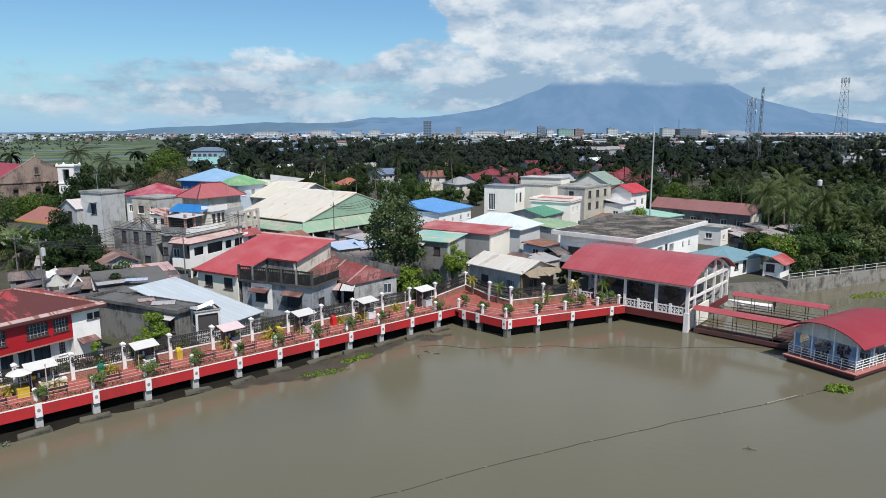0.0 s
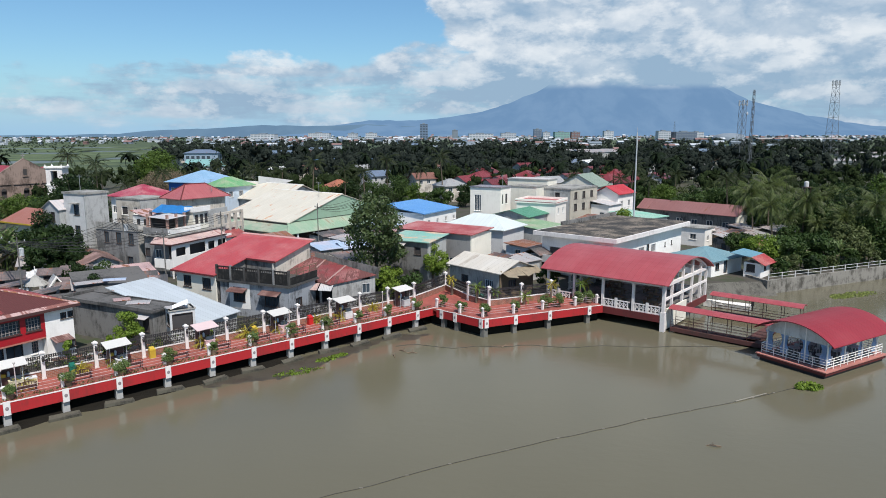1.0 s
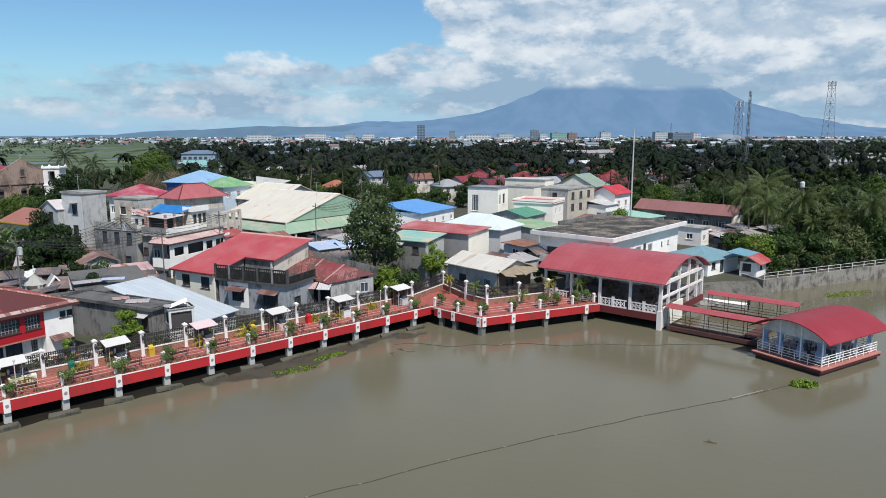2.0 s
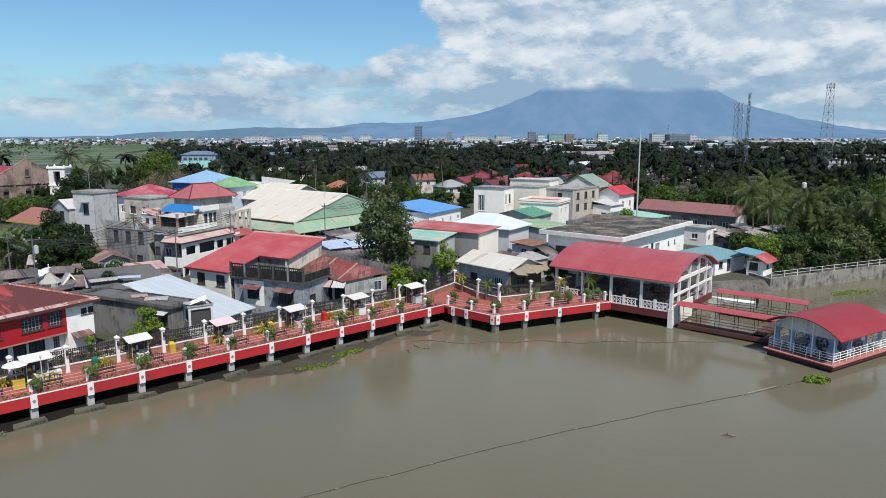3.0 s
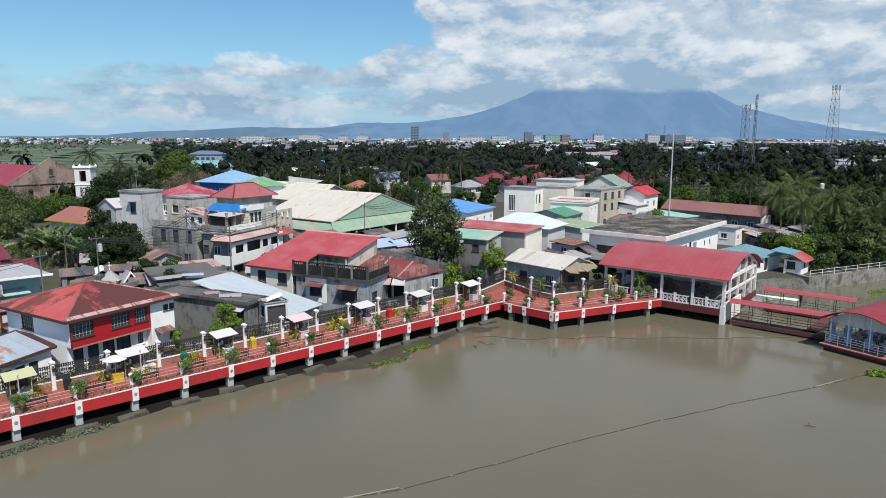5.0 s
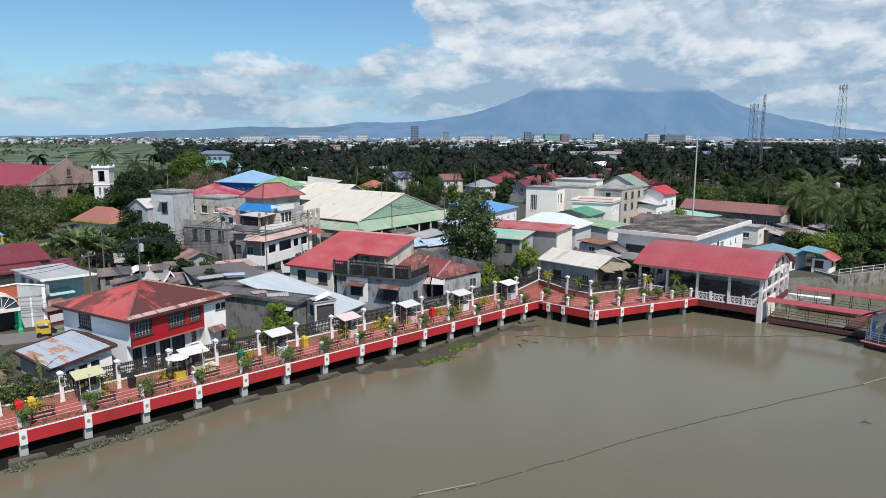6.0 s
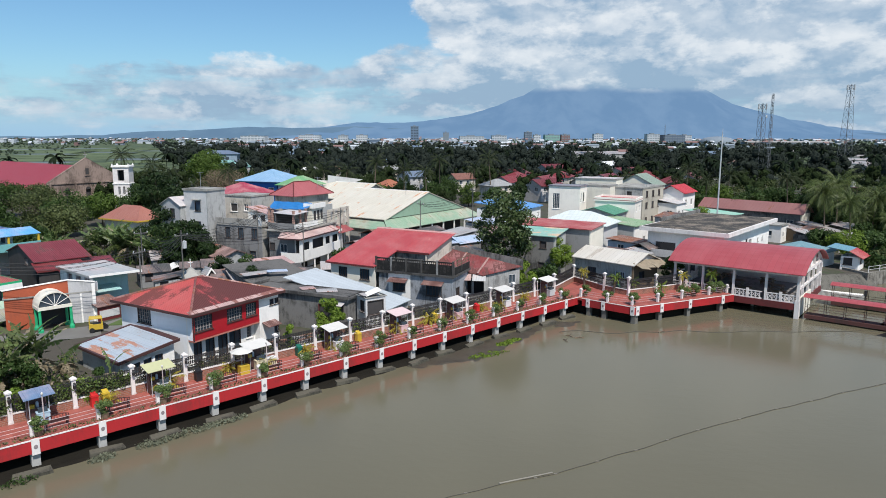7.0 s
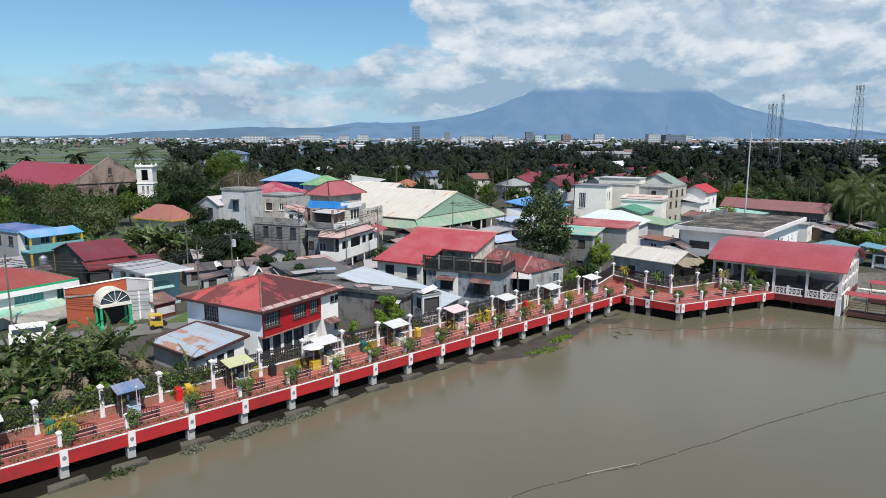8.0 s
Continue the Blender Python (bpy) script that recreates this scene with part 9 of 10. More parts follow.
for i in range(110):
    d = 190 + 420 * rg.random() ** 1.3
    u = -0.7 + 1.48 * rg.random()
    if u < -0.38 and d > 280:
        continue
    x, y, h = u * d, d, 8 + 6 * rg.random()
    qs.append([(x - 0.14, y, GZ), (x + 0.14, y, GZ), (x + 0.10, y, GZ + h), (x - 0.10, y, GZ + h)])
    for j in range(13):
        az, el = 6.283 * j / 13 + rg.random() * 0.4, 0.9 - 1.5 * rg.random()
        hx, hy = math.cos(az), math.sin(az)
        p = np.array([x, y, GZ + h])
        e = el
        for k in range(4):
            st = np.array([hx * math.cos(e), hy * math.cos(e), math.sin(e)]) * 0.95
            sd = np.array([-hy, hx, 0]) * (0.55 if 0 < k < 3 else 0.35)
            dr = np.array([0, 0, -0.35])
            qs.append([p, p + st, p + st + sd * 0.8 + dr, p + sd + dr])
            qs.append([p, p + st, p + st - sd * 0.8 + dr, p - sd + dr])
            p = p + st
            e -= 0.42
tagged(part("far_palms", quads_mesh("far_palms", np.array(qs), leaf_mat("distant_palm_fronds", (0.010, 0.017, 0.011), (0.024, 0.033, 0.018), 0.1, 0.9)), None), "coconut palms standing through the woods", "palm trees", "", "stuff")

# large blue-roofed building standing clear of the woods
SLATE = T("far_slate_roof", (0.13, 0.17, 0.24), 0, rust=0.2, fade=(0.17, 0.22, 0.31))
house("office_building", "wide blue-grey building with a slate-blue hipped roof", (-144.0, 396.0), (-124.0, 398.0), (-145.4, 408.0), GZ, 11.0, paint("slate_blue_wall", (0.24, 0.30, 0.37), (0.14, 0.16, 0.19), 0.4), dict(kind="hip", rise=2.0, mat0=SLATE, mat1=SLATE), [(1.0 + 2.9 * i, z, 1.8, 1.5, "two", DARKFR) for i in range(5) for z in (3.4, 6.2)], [], inset=0.6, category="building")
house("office_building", "low annex with a pale teal sheet roof", (-139.0, 385.0), (-124.0, 387.0), (-140.0, 394.0), GZ, 6.2, WCREAM, dict(kind="gable_x", rise=1.6, mat0=T("far_teal_roof", (0.2, 0.38, 0.36), 0, rust=0.2, fade=(0.26, 0.49, 0.47))), [(1.4 + 3.0 * i, 2.4, 1.6, 1.4, "two", DARKFR) for i in range(4)], [], inset=0.5, category="building")

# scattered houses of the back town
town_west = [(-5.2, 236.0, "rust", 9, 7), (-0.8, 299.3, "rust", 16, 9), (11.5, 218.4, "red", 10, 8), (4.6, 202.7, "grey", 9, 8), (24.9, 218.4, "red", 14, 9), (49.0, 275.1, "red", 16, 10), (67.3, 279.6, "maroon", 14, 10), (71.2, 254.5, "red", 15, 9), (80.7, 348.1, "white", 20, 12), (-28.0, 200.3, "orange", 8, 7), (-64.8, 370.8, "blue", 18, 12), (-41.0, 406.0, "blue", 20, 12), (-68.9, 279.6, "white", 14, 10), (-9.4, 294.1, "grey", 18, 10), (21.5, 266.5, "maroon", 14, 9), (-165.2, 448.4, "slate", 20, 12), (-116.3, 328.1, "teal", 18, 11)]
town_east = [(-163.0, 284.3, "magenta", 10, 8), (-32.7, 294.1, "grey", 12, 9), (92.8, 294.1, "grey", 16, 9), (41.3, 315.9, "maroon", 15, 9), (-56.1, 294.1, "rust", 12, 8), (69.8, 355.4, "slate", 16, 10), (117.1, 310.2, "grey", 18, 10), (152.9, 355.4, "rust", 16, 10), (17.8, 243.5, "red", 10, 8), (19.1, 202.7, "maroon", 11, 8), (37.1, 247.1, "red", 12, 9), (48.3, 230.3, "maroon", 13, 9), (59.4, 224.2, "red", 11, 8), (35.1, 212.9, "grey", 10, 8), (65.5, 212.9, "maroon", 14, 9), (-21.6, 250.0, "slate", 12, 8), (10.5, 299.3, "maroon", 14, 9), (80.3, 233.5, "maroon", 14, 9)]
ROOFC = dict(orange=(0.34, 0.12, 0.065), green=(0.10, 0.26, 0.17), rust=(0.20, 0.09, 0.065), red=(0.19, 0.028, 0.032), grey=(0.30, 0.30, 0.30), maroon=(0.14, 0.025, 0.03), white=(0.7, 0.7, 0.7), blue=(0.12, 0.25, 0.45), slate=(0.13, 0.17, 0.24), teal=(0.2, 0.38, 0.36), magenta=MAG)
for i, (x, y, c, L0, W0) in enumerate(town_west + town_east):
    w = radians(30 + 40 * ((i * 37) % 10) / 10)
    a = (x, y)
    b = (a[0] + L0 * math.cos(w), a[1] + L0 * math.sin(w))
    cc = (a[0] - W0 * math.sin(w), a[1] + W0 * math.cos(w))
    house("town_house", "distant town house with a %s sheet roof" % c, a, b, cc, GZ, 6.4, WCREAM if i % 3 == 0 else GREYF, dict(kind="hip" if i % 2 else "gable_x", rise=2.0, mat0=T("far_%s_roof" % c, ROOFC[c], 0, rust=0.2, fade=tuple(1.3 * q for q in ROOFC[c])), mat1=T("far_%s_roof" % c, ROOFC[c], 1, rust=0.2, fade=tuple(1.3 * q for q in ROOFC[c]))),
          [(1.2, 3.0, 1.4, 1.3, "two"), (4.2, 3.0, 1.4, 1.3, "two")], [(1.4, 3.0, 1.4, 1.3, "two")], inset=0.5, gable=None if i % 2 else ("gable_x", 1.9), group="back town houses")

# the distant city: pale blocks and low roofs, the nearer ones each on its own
# city colours with the pale blue of distant haze mixed in
FARPAINT = [crate_far("far_hazy_white_paint", (0.50, 0.53, 0.57)), crate_far("far_hazy_grey_paint", (0.20, 0.24, 0.28)), crate_far("far_hazy_blue_paint", (0.12, 0.17, 0.24)), crate_far("far_red_roofs", (0.22, 0.13, 0.12))]
TINT = ("white", "grey", "blue", "brown-red")


def far_building(name, label, category, group, x, y, w, dp, h, rise, wall, roof):
    t = thing(name, label, category, x, y, GZ, 0, group)
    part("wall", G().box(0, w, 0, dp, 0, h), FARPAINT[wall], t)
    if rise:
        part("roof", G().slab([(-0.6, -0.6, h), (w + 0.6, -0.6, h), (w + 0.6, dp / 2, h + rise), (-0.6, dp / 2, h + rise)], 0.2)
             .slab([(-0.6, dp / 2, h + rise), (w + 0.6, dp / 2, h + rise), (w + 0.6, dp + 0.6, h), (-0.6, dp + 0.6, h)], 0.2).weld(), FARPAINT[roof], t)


rg = random.Random(91)
for i in range(60):
    d = rg.uniform(420, 1300)
    u = rg.uniform(-0.34, 0.52)
    m = rg.choices((0, 1, 2, 3), (3, 4, 2, 3))[0]
    far_building("woodland_house", "small far house with a %s roof half hidden in the woods" % TINT[m], "house", "houses in the far woods", u * d, d, rg.uniform(7, 16), rg.uniform(7, 10), rg.uniform(4.5, 8.0), 1.8, rg.choice((0, 1)), m)
rg = random.Random(77)
g = G()
for i in range(1500):
    d = rg.uniform(1300, 3900)
    u = rg.uniform(-0.68, 0.75)
    if (u < -0.35 and rg.random() < 0.55) or (u > 0.25 and d < 2400 and rg.random() < 0.6):
        continue
    x, y = u * d, d
    w, dp, h = rg.uniform(5, 12) * (2.6 if rg.random() < 0.1 else 1.0), rg.uniform(8, 14), rg.uniform(4, 8) * (1.6 if rg.random() < 0.06 else 1.0)
    m = rg.choices((0, 1, 2, 3), (6, 2.0, 1.5, 1.2))[0]
    rise, top = (rg.uniform(1.5, 3.5), rg.choice((0, 1, 3))) if rg.random() < 0.5 else (0, 0)
    if d < 2000:
        far_building("city_house", "low %s building at the edge of the far city" % TINT[m], "building", "nearer city buildings", x, y, w, dp, h, rise, m, top)
        continue
    g.box(x, x + w, y, y + dp, GZ, GZ + h, m)
    if rise:
        g.slab([(x - 0.5, y - 0.5, GZ + h), (x + w + 0.5, y - 0.5, GZ + h), (x + w + 0.5, y + dp / 2, GZ + h + rise), (x - 0.5, y + dp / 2, GZ + h + rise)], 0.3, top)
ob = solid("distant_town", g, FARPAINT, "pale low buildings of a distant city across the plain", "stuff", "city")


def tower_block(name, label, x, h, wd, d, mat, win=0, band=None):
    t = thing(name, label, "building", x, d, GZ)
    part("wall", G().box(-wd / 2, wd / 2, 0, wd * 0.8, 0, h), mat, t)
    part("roof", G().box(-wd / 2 - 0.4, wd / 2 + 0.4, -0.4, wd * 0.8 + 0.4, h, h + 0.8).box(-wd * 0.2, wd * 0.12, wd * 0.2, wd * 0.5, h + 0.8, h + 3.4), FARPAINT[1], t)
    rows, cols = max(1, int(h / 4.5)), max(2, win)
    for r in range(rows if win else 0):
        for c in range(cols):
            x0 = -wd / 2 + wd * (c + 0.12) / cols
            part("window", G().box(x0, x0 + wd * 0.76 / cols, -0.25, -0.02, (r + 0.35) * h / rows, (r + 0.75) * h / rows), band or FARPAINT[1], t)
    return t


FARW = crate_far("far_hazy_bright_paint", (0.56, 0.58, 0.61))
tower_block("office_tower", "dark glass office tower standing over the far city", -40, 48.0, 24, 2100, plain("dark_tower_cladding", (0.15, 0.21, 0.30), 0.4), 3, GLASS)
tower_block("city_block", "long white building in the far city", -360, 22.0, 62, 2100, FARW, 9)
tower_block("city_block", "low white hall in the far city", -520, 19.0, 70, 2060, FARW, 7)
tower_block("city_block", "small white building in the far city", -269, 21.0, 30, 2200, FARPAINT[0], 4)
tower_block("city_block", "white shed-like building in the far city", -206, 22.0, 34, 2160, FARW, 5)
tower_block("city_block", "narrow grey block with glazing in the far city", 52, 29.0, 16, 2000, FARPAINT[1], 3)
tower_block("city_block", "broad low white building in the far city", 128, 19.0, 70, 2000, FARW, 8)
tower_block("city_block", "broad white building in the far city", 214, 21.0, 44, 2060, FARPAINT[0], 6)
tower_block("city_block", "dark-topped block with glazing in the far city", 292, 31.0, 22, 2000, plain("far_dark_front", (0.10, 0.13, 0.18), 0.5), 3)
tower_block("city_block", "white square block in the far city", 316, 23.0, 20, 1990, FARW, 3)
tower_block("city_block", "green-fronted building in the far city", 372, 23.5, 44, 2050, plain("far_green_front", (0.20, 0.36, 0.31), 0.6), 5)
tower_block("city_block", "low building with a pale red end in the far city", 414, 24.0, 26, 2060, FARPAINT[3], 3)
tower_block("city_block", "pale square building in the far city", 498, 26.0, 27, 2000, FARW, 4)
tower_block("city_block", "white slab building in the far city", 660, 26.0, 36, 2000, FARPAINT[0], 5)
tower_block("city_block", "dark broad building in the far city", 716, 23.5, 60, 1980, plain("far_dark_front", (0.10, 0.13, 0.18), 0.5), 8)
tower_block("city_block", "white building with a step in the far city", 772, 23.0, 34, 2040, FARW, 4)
# a pale domed hall
t = thing("domed_hall", "wide pale low-domed hall in the far city", "hall", 806, 1900, GZ)
part("dome", G().lathe([(46, 0), (46, 8), (36, 15), (18, 19), (1, 20)], 20), crate_far("far_hazy_grey_paint", (0.36, 0.40, 0.44)), t, smooth=True)
t = thing("long_warehouse", "very long low pale warehouse before the far city", "warehouse", 700, 1500, GZ)
part("wall", G().box(0, 196, 0, 30, 0, 7.0), FARPAINT[1], t)
part("roof", G().slab([(-1, -1, 7.0), (197, -1, 7.0), (197, 15, 10.0), (-1, 15, 10.0)], 0.2).slab([(-1, 15, 10.0), (197, 15, 10.0), (197, 31, 7.0), (-1, 31, 7.0)], 0.2), crate_far("far_tan_roof", (0.30, 0.29, 0.28)), t)
# low sheds and ponds on the right
for x, d, wd in ((243, 436, 40), (351, 595, 59), (298, 497, 37), (409, 797, 26), (242, 388, 19)):
    t = thing("farm_shed", "long low farm shed with a pale sheet roof", "shed", x, d, GZ, 0, "farm sheds")
    part("wall", G().box(0, wd, 0, 9, 0, 2.6), GREYW, t)
    part("roof", G().slab([(-0.5, -0.6, 2.6), (wd + 0.5, -0.6, 2.6), (wd + 0.5, 4.5, 3.9), (-0.5, 4.5, 3.9)], 0.1).slab([(-0.5, 4.5, 3.9), (wd + 0.5, 4.5, 3.9), (wd + 0.5, 9.6, 2.6), (-0.5, 9.6, 2.6)], 0.1), T("dull_shed_sheet", (0.24, 0.25, 0.26), 0, rust=0.15), t)
# pale warehouses in a clearing of the woods
for x, d, wd in ((108, 560, 30), (141, 575, 15)):
    t = thing("warehouse", "pale sheet-roofed warehouse in a clearing of the woods", "warehouse", x, d, GZ, 0, "warehouses")
    part("wall", G().box(0, wd, 0, 16, 0, 5.0), GREYW, t)
    part("roof", G().slab([(-0.5, -0.6, 5.0), (wd + 0.5, -0.6, 5.0), (wd + 0.5, 8, 7.4), (-0.5, 8, 7.4)], 0.12).slab([(-0.5, 8, 7.4), (wd + 0.5, 8, 7.4), (wd + 0.5, 16.6, 5.0), (-0.5, 16.6, 5.0)], 0.12), T("dull_shed_sheet", (0.24, 0.25, 0.26), 0, rust=0.15), t)
# rice fields on the left
FIELD = plain("young_rice", (0.085, 0.115, 0.045), 0.9, 0.0, 0.35, 0.02)
POND = plain("flooded_field", (0.11, 0.125, 0.11), 0.5, 0.0, 0.2, 0.05)
for i in range(34):
    d = 480 + 60 * (i // 3) + 20 * (i % 3)
    u = -0.66 + 0.10 * (i % 3) + 0.012 * ((i * 5) % 7)
    x, y = u * d, d
    g = G().slab([(x, y, GZ + 0.06), (x + 0.085 * d, y + 6, GZ + 0.06), (x + 0.08 * d, y + 48, GZ + 0.06), (x - 0.01 * d, y + 44, GZ + 0.06)], 0.05)
    solid("field", g, FIELD if i % 4 else POND, "flat rice field edged by low dykes" if i % 4 else "flooded pale rice field", category="field")


# ---- lattice masts ----
TOWERS = plain("weathered_tower_steel", (0.16, 0.17, 0.18), 0.6, 0.3)
def lattice(name, label, x, y, top, w0, w1, dishes=True):
    t = thing(name, label, "telecom tower", x, y, GZ, 15)
    h = top - GZ
    g = G()
    n = int(h / 3.2)
    cs = ((-1, -1), (1, -1), (1, 1), (-1, 1))
    wd = lambda z: (w0 + (w1 - w0) * z / h) / 2
    for cx, cy in cs:
        g.tube((cx * wd(0), cy * wd(0), 0), (cx * wd(h), cy * wd(h), h), 0.075, None, 5)
    part("leg", g, TOWERS, t)
    g = G()
    for i in range(n):
        z0, z1 = h * i / n, h * (i + 1) / n
        for (ax, ay), (bx, by) in zip(cs, cs[1:] + cs[:1]):
            g.tube((ax * wd(z0), ay * wd(z0), z0), (bx * wd(z1), by * wd(z1), z1), 0.035, None, 4)
            g.tube((bx * wd(z0), by * wd(z0), z0), (ax * wd(z1), ay * wd(z1), z1), 0.035, None, 4)
            g.tube((ax * wd(z0), ay * wd(z0), z0), (bx * wd(z0), by * wd(z0), z0), 0.05, None, 4)
    part("brace", g, TOWERS, t)
    if dishes:
        for k in range(6):
            w = 1.047 * k
            part("antenna", G().box(-0.14, 0.14, -0.1, 0.1, 0, 2.4), GREYM, t, "", pose((wd(h) + 0.8) * math.cos(w), (wd(h) + 0.8) * math.sin(w), h - 2.6))
        g = G()
        for z in (h - 2.0, h - 0.6):
            for k in range(6):
                w, v = 1.047 * k, 1.047 * (k + 1)
                g.tube(((wd(h) + 0.7) * math.cos(w), (wd(h) + 0.7) * math.sin(w), z), ((wd(h) + 0.7) * math.cos(v), (wd(h) + 0.7) * math.sin(v), z), 0.06, None, 4)
        part("antenna_ring", g, STEEL, t)
        part("dish", G().lathe([(0.02, 0), (0.7, 0.1), (0.75, 0.35), (0.1, 0.4)], 10), GREYM, t, "", pose(wd(h) + 0.2, -wd(h), h - 6, 90, 0, 30))
    return t


lattice("telecom_tower", "grey lattice telecom tower with antennas", 139.0, 310.3, 36.5, 3.0, 2.2)
lattice("telecom_tower", "slender lattice mast beside the tower", 144.1, 311.5, 41.0, 1.2, 0.7, False)
lattice("telecom_tower", "tall tapering lattice telecom tower", 186.4, 321.5, 46.0, 5.2, 1.8)
lattice("telecom_tower", "far lattice mast in the city", 516, 1500, 47, 5.0, 1.5, False)
t = thing("mast", "tall plain grey steel pole rising above the roofs", "pole", 36.5, 117.6, GZ)
part("shaft", G().tube((0, 0, 0), (0, 0, 20.4), 0.17, 0.11, 8), GREYM, t)
part("finial", G().tube((0, 0, 20.4), (0, 0, 21.4), 0.05, 0.02, 6), GREYM, t)

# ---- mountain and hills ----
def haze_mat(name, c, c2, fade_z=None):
    """Slopes kilometres away: air haze is put into a glowing blue; the summit fades into cloud."""
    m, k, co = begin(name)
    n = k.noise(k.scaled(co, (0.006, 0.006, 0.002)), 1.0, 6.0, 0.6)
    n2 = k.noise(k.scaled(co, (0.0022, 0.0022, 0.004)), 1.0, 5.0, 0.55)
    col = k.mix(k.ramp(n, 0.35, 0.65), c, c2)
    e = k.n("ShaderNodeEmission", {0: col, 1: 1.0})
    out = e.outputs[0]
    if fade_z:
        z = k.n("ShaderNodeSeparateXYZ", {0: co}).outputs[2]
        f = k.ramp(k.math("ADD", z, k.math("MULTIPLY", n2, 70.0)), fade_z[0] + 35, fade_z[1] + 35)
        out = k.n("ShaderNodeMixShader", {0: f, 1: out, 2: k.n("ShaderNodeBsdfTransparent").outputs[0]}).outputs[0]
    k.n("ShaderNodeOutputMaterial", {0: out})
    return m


MD = 4300.0
profile = [(-1000, 20), (-820, 46), (-600, 76), (-430, 100), (-135, 101), (3, 111), (92, 124), (270, 151), (448, 205), (590, 262), (662, 297), (804, 344), (1317, 372), (1659, 351), (1745, 308), (1837, 258), (1980, 205), (2229, 144), (2479, 98), (2692, 66), (2956, 41), (3455, 23), (3954, 9)]     # metres sideways, metres high
g = G()
rowsn, cols = 9, 120
for r in range(rowsn):
    for cidx in range(cols + 1):
        x = profile[0][0] + (profile[-1][0] - profile[0][0]) * cidx / cols
        hgt = profile[-1][1]
        for (a, ha), (b, hb) in zip(profile, profile[1:]):
            if a <= x <= b:
                hgt = ha + (hb - ha) * (x - a) / (b - a)
        f = r / (rowsn - 1)
        rough = 1 + 0.10 * noise.noise((x * 0.0056, f * 3, 2)) * (1.2 - f) + 0.05 * noise.noise((x * 0.0253, f * 4, 5))
        g.v.append((x, MD - 500 + 500 * f + 60 * noise.noise((x * 0.0084, f * 2, 9)), GZ + hgt * f ** 1.25 * (rough if 0 < f else 1)))
for r in range(rowsn - 1):
    for cidx in range(cols):
        i = r * (cols + 1) + cidx
        g.f.append((i, i + 1, i + cols + 2, i + cols + 1))
        g.m.append(0)
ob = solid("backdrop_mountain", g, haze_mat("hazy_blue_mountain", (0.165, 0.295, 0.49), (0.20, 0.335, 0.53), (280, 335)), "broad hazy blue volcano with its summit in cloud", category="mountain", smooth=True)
ridge = [(-4500, 12), (-2300, 14), (-1900, 22), (-1735, 40), (-1470, 50), (-1260, 56), (-1057, 74), (-985, 69), (-771, 66), (-557, 70), (-416, 74), (-131, 62), (3, 55), (300, 44), (800, 38), (1500, 36), (2600, 44), (3600, 30), (5000, 20)]
g = G()
cols = 220
for cidx in range(cols + 1):
    x = -4480 + 9430 * cidx / cols
    hgt = 20
    for (a, ha), (b, hb) in zip(ridge, ridge[1:]):
        if a <= x <= b:
            hgt = ha + (hb - ha) * (x - a) / (b - a)
    hgt += 4 * noise.noise((x * 0.006, 0, 4)) + 3 * noise.noise((x * 0.017, 1, 4))
    g.v += [(x, MD * 0.98 - 200, GZ), (x, MD * 0.98 - 60, GZ + max(9, hgt))]
for cidx in range(cols):
    g.f.append((2 * cidx, 2 * cidx + 2, 2 * cidx + 3, 2 * cidx + 1))
    g.m.append(0)
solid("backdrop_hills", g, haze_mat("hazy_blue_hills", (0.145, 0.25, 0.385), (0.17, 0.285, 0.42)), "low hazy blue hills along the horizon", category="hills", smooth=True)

# ---- things on the promenade ----
def bench_thing(s, p, w):
    t = thing("park_bench", "dark iron park bench with an arched scroll back", "bench", *prom(s, p), DZ, RUN + w, "promenade benches")
    for i in range(4):
        part("seat_slat", G().box(-0.75, 0.75, -0.22 + 0.12 * i, -0.14 + 0.12 * i, 0.42, 0.45), BROWNIRON, t)
    g = G()
    for i in range(9):
        x = -0.72 + 0.18 * i
        part("back_bar", G().box(x - 0.02, x + 0.02, 0.24, 0.27, 0.42, 0.82 + 0.12 * (1 - (x / 0.75) ** 2)), BROWNIRON, t)
    for i in range(12):
        x0, x1 = -0.75 + 0.125 * i, -0.625 + 0.125 * i
        z0, z1 = 0.82 + 0.14 * (1 - (x0 / 0.75) ** 2), 0.82 + 0.14 * (1 - (x1 / 0.75) ** 2)
        g.slab([(x0, 0.235, z0 + 0.025), (x1, 0.235, z1 + 0.025), (x1, 0.275, z1 + 0.025), (x0, 0.275, z0 + 0.025)], 0.05)
    part("backrest_rail", g.weld(), BROWNIRON, t)
    part("backrest_rail", G().box(-0.75, 0.75, 0.235, 0.275, 0.62, 0.65), BROWNIRON, t)
    for x in (-0.68, 0.68):
        part("leg", G().box(x - 0.03, x + 0.03, -0.2, -0.14, 0, 0.62).box(x - 0.03, x + 0.03, 0.2, 0.26, 0, 0.45).box(x - 0.03, x + 0.03, -0.2, 0.24, 0.58, 0.63), BROWNIRON, t)
    return t


b0 = bench_thing(1.6, 1.45, 180)
for k in range(-11, 10):
    if k != 0 and k not in (9,):
        x, y = prom(bay(k) + 1.6 + 0.15 * math.sin(k * 3.1), 1.45 + 0.08 * math.sin(k * 1.7))
        copy_thing(b0, pose(x, y, DZ, 0, 0, RUN + 180 + 3 * math.sin(k)))

